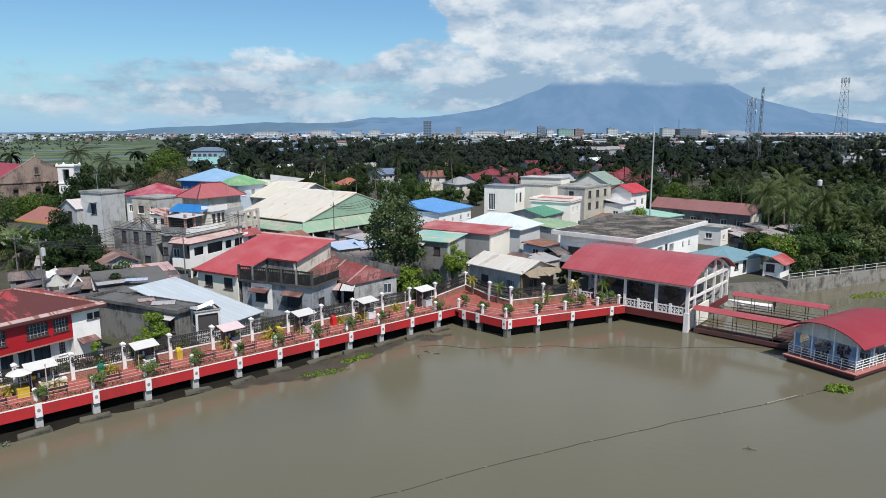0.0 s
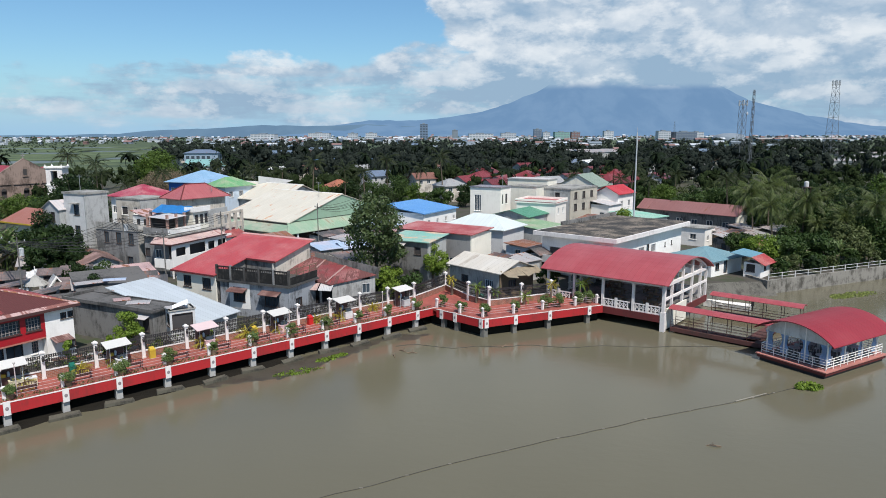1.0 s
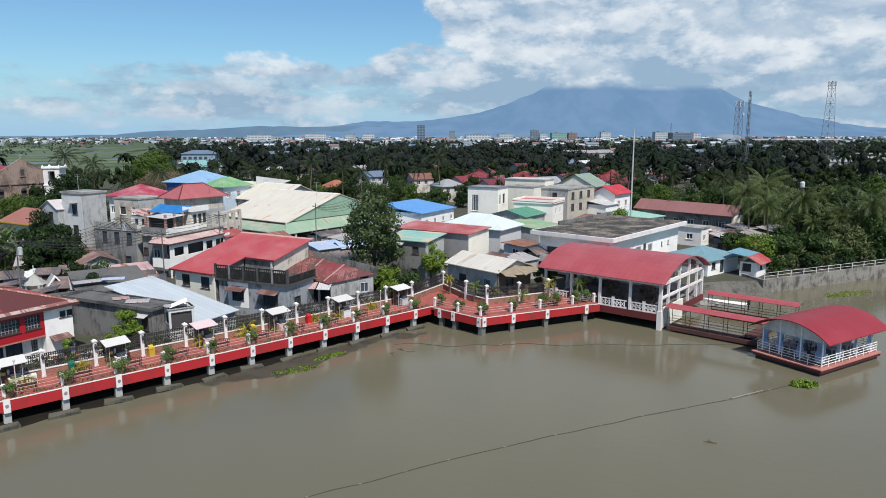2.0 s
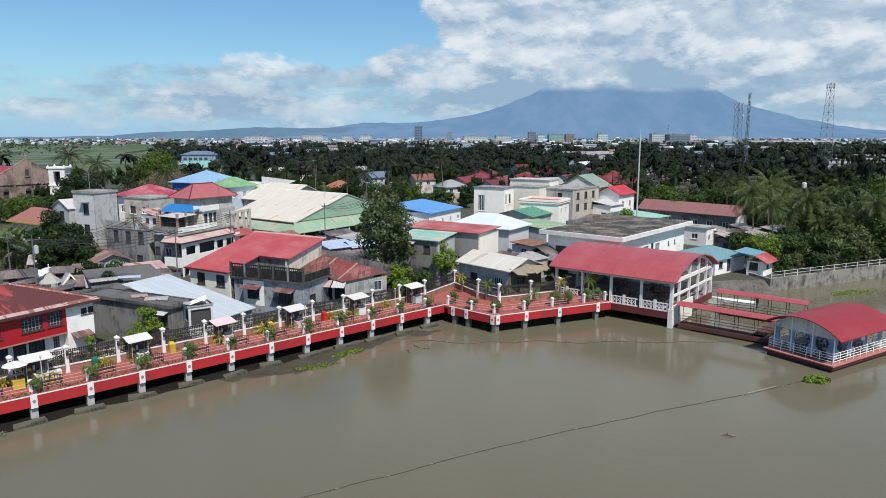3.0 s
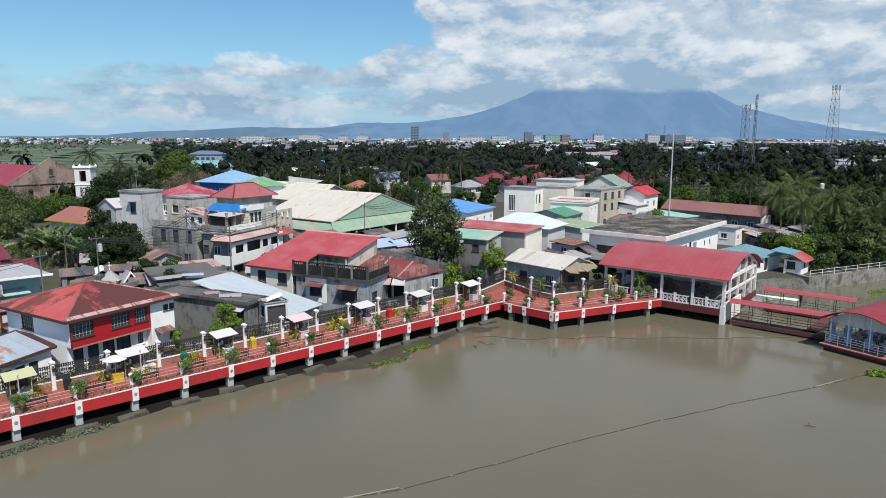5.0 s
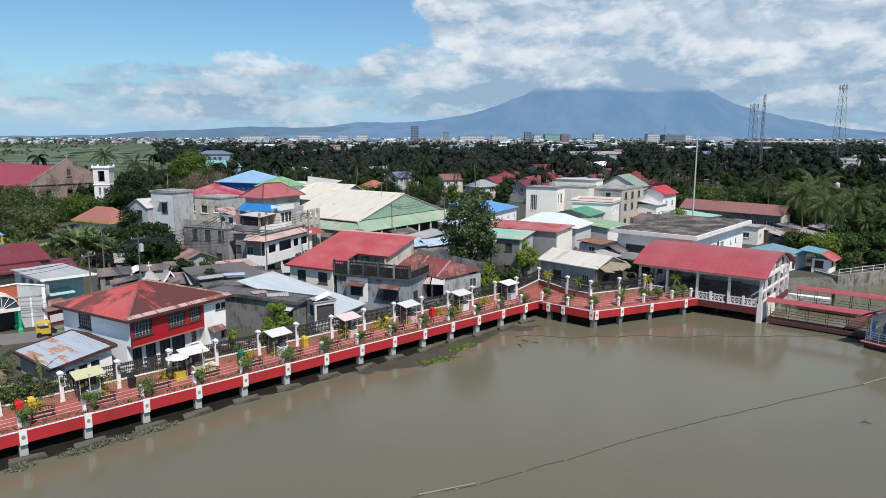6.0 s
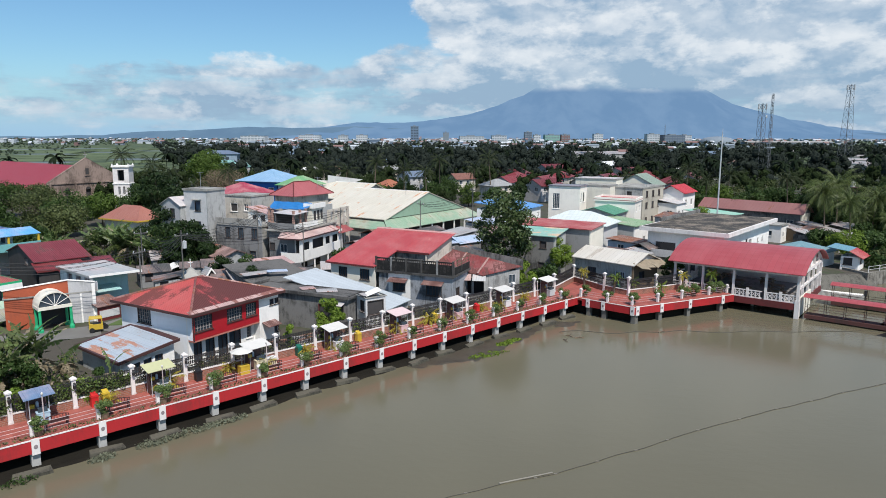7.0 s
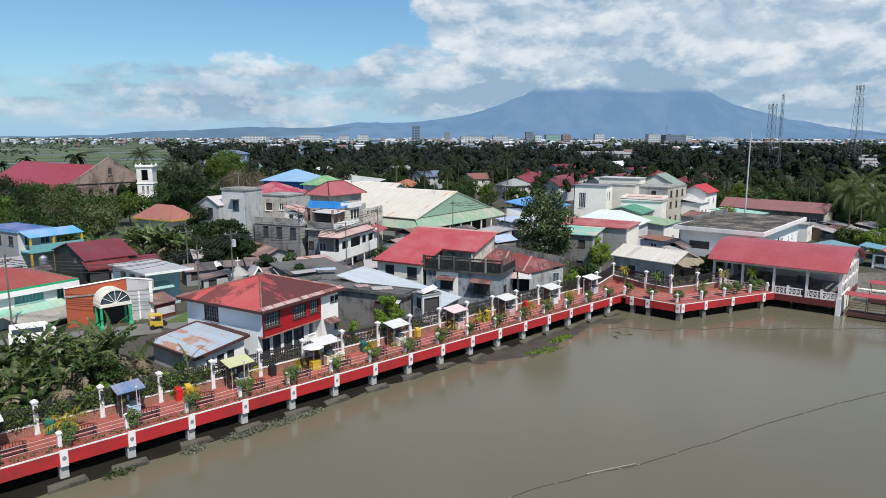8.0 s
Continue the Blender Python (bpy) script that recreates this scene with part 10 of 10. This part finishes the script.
# leafy plants beside the rail posts
for k in range(-13, 11):
    x, y = prom(bay(k) + 0.4, 0.66)
    size = 1.08 + 0.34 * ((k * 5) % 4) / 3
    t = thing("potted_shrub", "bushy green plant in a dark pot by the rail", "potted plant", x, y, DZ, 0, "rail plants")
    part("pot", G().lathe([(0.22, 0), (0.30, 0.4), (0.33, 0.42), (0.28, 0.42)], 9), WOOD, t)
    rg = np.random.default_rng(500 + k)
    c, r = clumps(rg, 10, size * 0.4, size * 0.4, size * 0.36, 0.42 + size * 0.38, size * 0.24)
    part("foliage", quads_mesh("foliage", leaves(rg, c, r, 130, 0.065, 0.1), FEATHER), None, t)
for i, (x, y) in enumerate(((2.9, 77.2), (5.1, 74.8), (7.6, 73.0), (11.2, 74.6), (14.8, 76.4), (16.4, 77.0), (18.9, 78.0), (20.4, 78.6))):
    t = thing("potted_shrub", "bushy green plant in a dark pot by the rail", "potted plant", x, y, DZ, 0, "rail plants")
    part("pot", G().lathe([(0.22, 0), (0.30, 0.4), (0.33, 0.42), (0.28, 0.42)], 9), WOOD, t)
    rg = np.random.default_rng(540 + i)
    sz = 1.25 if i < 4 else 1.4
    c, r = clumps(rg, 12, sz * 0.42, sz * 0.42, sz * 0.36, 0.42 + sz * 0.4, sz * 0.24)
    part("foliage", quads_mesh("foliage", leaves(rg, c, r, 130, 0.07, 0.1), FEATHER), None, t)
# dry flower bed along the edge
rg = np.random.default_rng(77)
c = [(*prom(s + rg.random() * 0.4, 0.42 + rg.random() * 0.35), DZ + 0.06) for s in np.arange(-56, 42.5, 0.16)]
r = [(0.2, 0.2, 0.07 + 0.12 * rg.random()) for _ in c]
q = leaves(rg, c, r, 9, 0.07)
tagged(part("flower_bed", quads_mesh("flower_bed", q, [DRY, FEATHER, LEAF], rg.choice([0, 0, 0, 1, 2, 2], len(q))), None), "dry low flower bed along the promenade edge", "flower bed", "", "stuff")


def golden_palm(s, p, h=1.0, k=0):
    x, y = prom(s, p)
    palm("golden_palm", "small golden-leaved palm in the paving", x, y, DZ, 600 + k, 0.5 * h, 18, 1.1 * h, LEAFY, 0.05)


for k, (s, p, h) in enumerate(((-19.4, 3.4, 1.2), (-10.7, 3.3, 0.8), (-6.6, 3.0, 1.25), (-1.2, 3.7, 0.9), (5.9, 3.3, 1.0), (8.6, 2.9, 0.9), (16.6, 3.1, 1.1), (21.0, 3.4, 1.2), (29.0, 3.5, 0.9), (31.6, 3.0, 0.9), (36.4, 3.6, 1.0), (1.7, 2.6, 0.9), (24.2, 3.0, 0.9))):
    golden_palm(s, p, h, k)
for k, (x, y, h) in enumerate(((4.2, 83.2, 2.6), (7.0, 79.0, 2.6), (9.0, 78.2, 2.0), (16.0, 79.8, 2.6), (19.4, 79.6, 2.8), (12.6, 78.2, 1.3), (20.6, 81.2, 2.6))):
    palm("ornamental_palm", "slender ornamental palm with yellow-green fronds", x, y, DZ, 630 + k, h * 0.82, 13, 0.95, LEAFY if k % 3 == 0 else LEAFL, 0.15)


def kiosk(s, p, w, d, canvas, body, label, kind=0):
    """Food cart: a dark wrapped stall under a thin tilted canopy, with a low counter box before it."""
    t = thing("food_kiosk", label, "kiosk", *prom(s, p), DZ, RUN, "promenade kiosks")
    x0, x1, y0, y1 = -w / 2, w / 2, -d / 2, d / 2
    part("counter", G().box(x0 + 0.35 * w, x1, y0 - 0.12, y0 + 0.42, 0.08, 0.80).box(x0 + 0.35 * w - 0.03, x1 + 0.03, y0 - 0.15, y0 + 0.45, 0.80, 0.85), body, t)
    part("stall", G().box(x0, x1 - 0.3 * w, y0 + 0.44, y1, 0.05, 1.05).box(x0, x1, y1 - 0.06, y1, 1.05, 1.9).box(x0, x0 + 0.05, y0 + 0.44, y1 - 0.06, 1.05, 1.75), WRAP, t, "dark plastic-wrapped stall body")
    part("display_case", G().box(x0 + 0.42 * w, x1 - 0.12, y0 - 0.05, y0 + 0.32, 0.852, 1.15), GLASS, t, "glazed display case")
    ov = 0.36
    corners = [(x0 - ov, y0 - ov, 2.02), (x1 + ov, y0 - ov, 2.10), (x1 + ov, y1 + 0.2, 2.34), (x0 - ov, y1 + 0.2, 2.26)]
    part("canopy", G().slab(corners, 0.045), canvas, t, "thin tilted sheet canopy")
    for (x, y), z in zip(((x0, y0), (x1, y0), (x1, y1), (x0, y1)), (2.0, 2.06, 2.24, 2.2)):
        part("pole", G().tube((x, y, 0.0), (x, y, z), 0.028, None, 5), GREYM, t)
    for x in (-0.3, 0.3):
        part("wheel", G().tube((x * w, y0 + 0.40, 0.14), (x * w, y0 + 0.46, 0.14), 0.14, None, 10), BLACKP, t)
    part("box", G().box(x0 + 0.1, x0 + 0.42, y0 + 0.5, y0 + 0.8, 1.055, 1.3), CREAMP if kind else YELL, t)
    part("canister", G().lathe([(0.10, 1.055), (0.10, 1.38), (0.05, 1.46)], 8, 0, x0 + 0.62, y0 + 0.68), BLUEP, t)
    return t


BLUEP = plain("pale_blue_laminate", (0.42, 0.56, 0.66), 0.4, 0.0, 0.15)
WRAP = plain("dark_brown_plastic_wrap", (0.075, 0.04, 0.038), 0.45, 0.0, 0.5, 2.0, 0.5)
CREAMP = plain("cream_laminate", (0.66, 0.60, 0.42), 0.5, 0.0, 0.15)
WHITEP = plain("white_laminate", (0.68, 0.68, 0.68), 0.4, 0.0, 0.12)
PINKP = plain("pale_pink_laminate", (0.66, 0.45, 0.46), 0.5, 0.0, 0.15)
BLUES = T("blue_grey_canopy", (0.12, 0.20, 0.33), 0, rust=0.4, rustc=(0.22, 0.27, 0.32), patch=1.5)
kiosk(-15.4, 3.0, 1.2, 0.95, BLUES, BLUEP, "pale blue food cart with a tarpaulin-covered canopy")
kiosk(-7.2, 3.0, 1.4, 1.0, CANVASY, GREYM, "grey food cart under a pale yellow canopy")
kiosk(0.9, 3.0, 1.5, 1.0, CANVAS, CREAMP, "cream food cart with an off-white canopy")
kiosk(8.8, 3.0, 1.35, 1.0, CANVAS, WHITEP, "white food cart with an off-white canopy")
kiosk(16.7, 3.2, 1.4, 1.1, CANVASP, PINKP, "pale pink food cart with a faded pink canopy")
kiosk(24.4, 3.1, 1.4, 1.0, CANVAS, PINKP, "pale pink food cart with an off-white canopy")
kiosk(32.2, 3.1, 1.4, 1.0, CANVAS, WHITEP, "white food cart with a bright white canopy")
kiosk(40.3, 3.1, 1.4, 1.0, CANVAS, GREYM, "grey food cart with a bright white canopy")
kiosk(-24.2, 3.2, 1.7, 1.2, CANVAS, BLUEP, "pale blue food cart with a white canopy")
for s, p, col, lab in ((-0.5, 2.4, YELL, "yellow ice chest beside a food cart"), (2.2, 2.8, CREAMP, "cream chest freezer beside a food cart")):
    t = thing("ice_chest", lab, "ice chest", *prom(s, p), DZ, RUN, "", 0.82)
    part("body", G().box(-0.5, 0.5, -0.35, 0.35, 0.05, 0.85), col, t)
    part("lid", G().box(-0.52, 0.52, -0.37, 0.37, 0.852, 0.95), WHITEP if col != YELL else YELL, t)
t = thing("parasol", "small white parasol shading the ice chest", "parasol", *prom(-0.6, 2.5), DZ)
part("pole", G().tube((0, 0, 0.78), (0, 0, 2.2), 0.03, None, 6), GREYM, t)
part("canopy", G().lathe([(0.95, 1.95), (0.6, 2.12), (0.05, 2.28)], 8), CANVAS, t)


def bin_thing(s, p, mat, label):
    t = thing("litter_bin", label, "litter bin", *prom(s, p), DZ, RUN, "litter bins")
    part("body", G().box(-0.24, 0.24, -0.24, 0.24, 0.0, 0.72), mat, t)
    part("lid", G().box(-0.27, 0.27, -0.27, 0.27, 0.722, 0.80).slab([(-0.22, -0.22, 0.86), (0.22, -0.22, 0.86), (0.2, 0.22, 1.02), (-0.2, 0.22, 1.02)], 0.12), mat, t)


for s, p, mat, lab in ((-20.3, 3.5, BINGRN, "dark green plastic litter bin"), (-11.7, 3.5, BINRED, "red plastic litter bin"), (-10.9, 3.6, YELL, "yellow plastic litter bin"), (-3.9, 3.5, BLACKP, "black plastic litter bin"), (5.4, 3.5, BINGRN, "dark green plastic litter bin"),
                       (11.9, 3.5, YELL, "yellow plastic litter bin"), (21.4, 3.5, BLACKP, "black plastic litter bin"), (21.9, 3.6, YELL, "yellow plastic litter bin"), (28.2, 3.5, BINRED, "red plastic litter bin")):
    bin_thing(s, p, mat, lab)
t = thing("litter_bin", "dark green plastic litter bin at the corner bay", "litter bin", 7.6, 79.2, DZ, 0, "litter bins")
part("body", G().lathe([(0.24, 0.0), (0.30, 0.75), (0.31, 0.78)], 12), BINGRN, t)
part("lid", G().lathe([(0.33, 0.782), (0.30, 0.9), (0.16, 1.05), (0.05, 1.1)], 12), BINGRN, t)
for s, p in ((-15.5, 0.9), (-7.6, 1.0), (0.9, 1.0), (24.4, 1.0), (36.0, 1.2)):
    t = thing("lamp_pole", "thin white lamp pole by the rail", "lamp post", *prom(s, p), DZ, 0, "lamp poles")
    part("pole", G().tube((0, 0, 0), (0, 0, 2.6), 0.05, 0.035, 6), PIPE, t)
    part("globe", G().lathe([(0.04, 2.6), (0.08, 2.65), (0.08, 2.74), (0.03, 2.8)], 8), CANVAS, t, smooth=True)

# ---- float lines on the river ----
def float_line(name, label, pts, r, mat):
    cu = bpy.data.curves.new(name, "CURVE")
    cu.dimensions, cu.bevel_depth, cu.bevel_resolution = "3D", r, 1
    sp = cu.splines.new("POLY")
    sp.points.add(len(pts) - 1)
    for q, (x, y, z) in zip(sp.points, pts):
        q.co = (x, y, z, 1)
    cu.materials.append(mat)
    return tagged(new(name, cu), label, "float line")


ROPE = plain("dark_wet_rope", (0.06, 0.055, 0.045), 0.8)
base = [(-17.7, 32.6), (-11.4, 35.6), (-8.6, 36.4), (-2.4, 39.6), (3.2, 42.7), (11.2, 46.5), (18.6, 49.8), (26.6, 53.0), (31.1, 55.1), (36.8, 57.6)]
pts = []
for (a, b), (c, d) in zip(base, base[1:]):
    for j in range(8):
        u = j / 8
        x, y = a + (c - a) * u, b + (d - b) * u
        pts.append((x + 0.12 * noise.noise((x * 0.5, 1, 1)), y + 0.25 * noise.noise((x * 0.35, 2, 1)), 0.03))
float_line("float_line", "dark rope with small floats lying across the water", pts, 0.021, ROPE)
g = G()
for x, y, z in pts[::4]:
    g.box(x - 0.11, x + 0.11, y - 0.04, y + 0.04, -0.02, 0.06)
tagged(part("floats", g, plain("weathered_float", (0.17, 0.155, 0.125), 0.8)), "small weathered floats strung on the rope", "float", "", "stuff")
for a, b in (((27.0, 53.2), (30.4, 54.9)), ((-12.4, 35.2), (-8.8, 36.5))):
    tagged(part("bamboo_pole", G().tube((*a, 0.06), (*b, 0.06), 0.06, 0.05, 6), plain("pale_bamboo", (0.20, 0.185, 0.15), 0.7)), "pale bamboo pole floating on the rope line", "pole")
pts = [(-2.0 + 36.0 * i / 30, 68.5 + 1.2 * noise.noise((i * 0.3, 0, 0)) - 0.6 * i / 30, 0.02) for i in range(31)]
float_line("float_line", "thin dark line floating between bank and pavilion", pts, 0.03, ROPE)
for x, y in ((-2.0, 65.2), (-0.2, 66.2), (22.0, 45.2), (-1.2, 66.8), (9.5, 68.2)):
    tagged(part("driftwood", G().path([(-0.5, 0, 0.02), (-0.1, 0.1, 0.10), (0.25, 0.05, 0.08), (0.5, 0.15, 0.0)], 0.07, 5, 0, 0.03).tube((0, 0.05, 0.08), (0.1, 0.2, 0.35), 0.03, 0.015, 5), WOOD, None, "", pose(x, y, 0, 0, 0, 40 * x)), "dark driftwood branch in the shallows", "driftwood")

# ---- street behind the left bank ----
g = G()
rp = [(-66, 57.5), (-56.5, 62.0), (-50.5, 65.0), (-47.5, 70.5), (-46.0, 77.0), (-43.6, 84.0)]
for (a, b), (c, d) in zip(rp, rp[1:]):
    k = Vector((c - a, d - b)).normalized()
    nx, ny = -k.y * 2.2, k.x * 2.2
    g.poly([(a - nx, b - ny, GZ + 0.02), (c - nx, d - ny, GZ + 0.02), (c + nx, d + ny, GZ + 0.02), (a + nx, b + ny, GZ + 0.02)])
solid("road", g, ASPHALT, "narrow worn asphalt lane behind the riverside houses", category="road")
t = thing("tricycle", "yellow motor tricycle parked on the lane", "tricycle", -50.6, 64.6, GZ + 0.02, 25, "", 0.85)
g = G().box(-0.9, 0.6, -0.6, 0.6, 0.35, 1.0).slab([(-0.9, -0.62, 1.72), (0.55, -0.62, 1.72), (0.45, 0.62, 1.78), (-0.85, 0.62, 1.78)], 0.08)
for x in (-0.85, 0.5):
    for y in (-0.56, 0.56):
        g.box(x - 0.05, x + 0.05, y - 0.05, y + 0.05, 1.0, 1.7)
part("sidecar", g, YELL, t, "yellow sidecar cab")
part("seat", G().box(-0.5, 0.4, -0.5, 0.5, 0.75, 1.02), BLACKP, t)
for x, y in ((-0.6, -0.68), (0.9, 0.7), (-0.6, 0.7)):
    part("wheel", G().tube((x, y - 0.06, 0.3), (x, y + 0.06, 0.3), 0.3, None, 12), BLACKP, t)
part("motorcycle", G().box(-0.7, 0.9, 0.62, 0.78, 0.45, 0.75).box(-0.5, 0.2, 0.6, 0.8, 0.75, 0.88).tube((0.75, 0.7, 0.6), (0.55, 0.7, 1.1), 0.04, None, 5), BLACKP, t)
t = thing("van", "white van parked by the green-trimmed house", "van", -60.6, 59.6, GZ + 0.02, 30)
g = G().box(-2.0, 2.0, -0.8, 0.8, 0.35, 1.1).slab([(-1.9, -0.72, 1.9), (1.1, -0.72, 1.9), (1.1, 0.72, 1.9), (-1.9, 0.72, 1.9)], 0.8).poly([(1.1, -0.72, 1.9), (2.0, -0.78, 1.1), (2.0, 0.78, 1.1), (1.1, 0.72, 1.9)])
part("body", g, WHITE, t)
part("window", G().box(-1.7, 0.9, -0.74, -0.725, 1.2, 1.7).box(-1.7, 0.9, 0.725, 0.74, 1.2, 1.7), GLASS, t)
for x in (-1.3, 1.3):
    for y in (-0.8, 0.8):
        part("wheel", G().tube((x, y - 0.1, 0.32), (x, y + 0.1, 0.32), 0.32, None, 12), BLACKP, t)

# ---- utility poles and wires ----
POLEC = paint("weathered_grey_pole", (0.15, 0.145, 0.135), (0.06, 0.058, 0.055), 0.8)
poles = [(-40.6, 92.6), (-46.4, 78.4), (-47.0, 67.4), (-63.0, 60.4), (-8.6, 111.0), (-17.5, 112.5), (-29.8, 100.8), (-75.0, 55.0), (-33.4, 88.2), (-55.0, 87.6)]
heights = [9.5, 8.6, 8.4, 8.6, 11.5, 9.0, 9.0, 8.6, 8.2, 7.6]
for i, ((x, y), h) in enumerate(zip(poles, heights)):
    t = thing("utility_pole", "weathered grey utility pole with crossarm", "utility pole", x, y, GZ, 30 + 20 * i, "utility poles")
    part("pole", G().tube((0, 0, -0.2), (0, 0, h), 0.10, 0.07, 7), POLEC, t)
    part("crossarm", G().box(-0.9, 0.9, -0.05, 0.05, h - 0.7, h - 0.60), POLEC, t)
    for x2 in (-0.8, 0.0, 0.8):
        part("insulator", G().lathe([(0.03, h - 0.60), (0.07, h - 0.5), (0.03, h - 0.38)], 6), GREYM, t, "", pose(x2, 0, 0))
    if i in (0, 1):
        part("transformer", G().lathe([(0.02, h - 2.3), (0.28, h - 2.25), (0.28, h - 1.4), (0.1, h - 1.3)], 10), GREYM, t, "grey drum transformer", pose(0.35, 0, 0))
WIRE = plain("black_cable", (0.02, 0.02, 0.022), 0.6)
for i, j in ((0, 1), (1, 2), (2, 3), (3, 7), (0, 6), (5, 4), (0, 8), (1, 9), (8, 1)):
    (xa, ya), (xb, yb) = poles[i], poles[j]
    for k in range(6):
        o = (k - 2.5) * 0.3
        za, zb = GZ + heights[i] - 0.45 - 0.22 * (k % 3), GZ + heights[j] - 0.45 - 0.22 * (k % 3)
        pts = []
        for q in range(13):
            u = q / 12
            pts.append((xa + (xb - xa) * u + o * 0.6, ya + (yb - ya) * u, za + (zb - za) * u - (0.7 + 0.15 * k) * 4 * u * (1 - u)))
        ob = float_line("overhead_cable", "black overhead cable slung between utility poles", pts, 0.022, WIRE)
        ob["category"] = "cable"
# television aerials and roof clutter
for i, (x, y, z, h) in enumerate(((-20.4, 131.0, 9.8, 3.0), (-52.0, 104.2, 13.5, 2.4), (-35.0, 113.0, 13.0, 1.6), (15.2, 134.4, 11.9, 2.0), (31.0, 141.0, 10.8, 1.8))):
    t = thing("roof_aerial", "thin metal aerial on a roof", "aerial", x, y, z)
    part("mast", G().tube((0, 0, -0.4), (0, 0, h), 0.035, None, 5), STEEL, t)
    part("element", G().tube((-0.5, 0, h - 0.1), (0.5, 0, h - 0.1), 0.02, None, 4).tube((-0.35, 0, h - 0.35), (0.35, 0, h - 0.35), 0.02, None, 4), STEEL, t)
t = thing("water_tank", "white cylindrical water tank on a roof stand", "water tank", 93.5, 168.0, GZ)
part("stand", G().box(-0.8, -0.7, -0.8, -0.7, 0, 7).box(0.7, 0.8, -0.8, -0.7, 0, 7).box(-0.8, -0.7, 0.7, 0.8, 0, 7).box(0.7, 0.8, 0.7, 0.8, 0, 7).box(-0.9, 0.9, -0.9, 0.9, 7, 7.15), BROWNIRON, t)
part("tank", G().lathe([(0.5, 7.15), (0.55, 7.3), (0.55, 8.3), (0.4, 8.5), (0.1, 8.6)], 14), PALEG, t)
t = thing("water_tank", "small steel water tank beside the grey house", "water tank", -72.8, 84.6, GZ)
part("stand", G().box(-0.4, 0.4, -0.4, 0.4, 0, 2.6), CONC, t)
part("tank", G().lathe([(0.45, 2.6), (0.5, 2.7), (0.5, 4.0), (0.2, 4.3)], 12), STEEL, t)
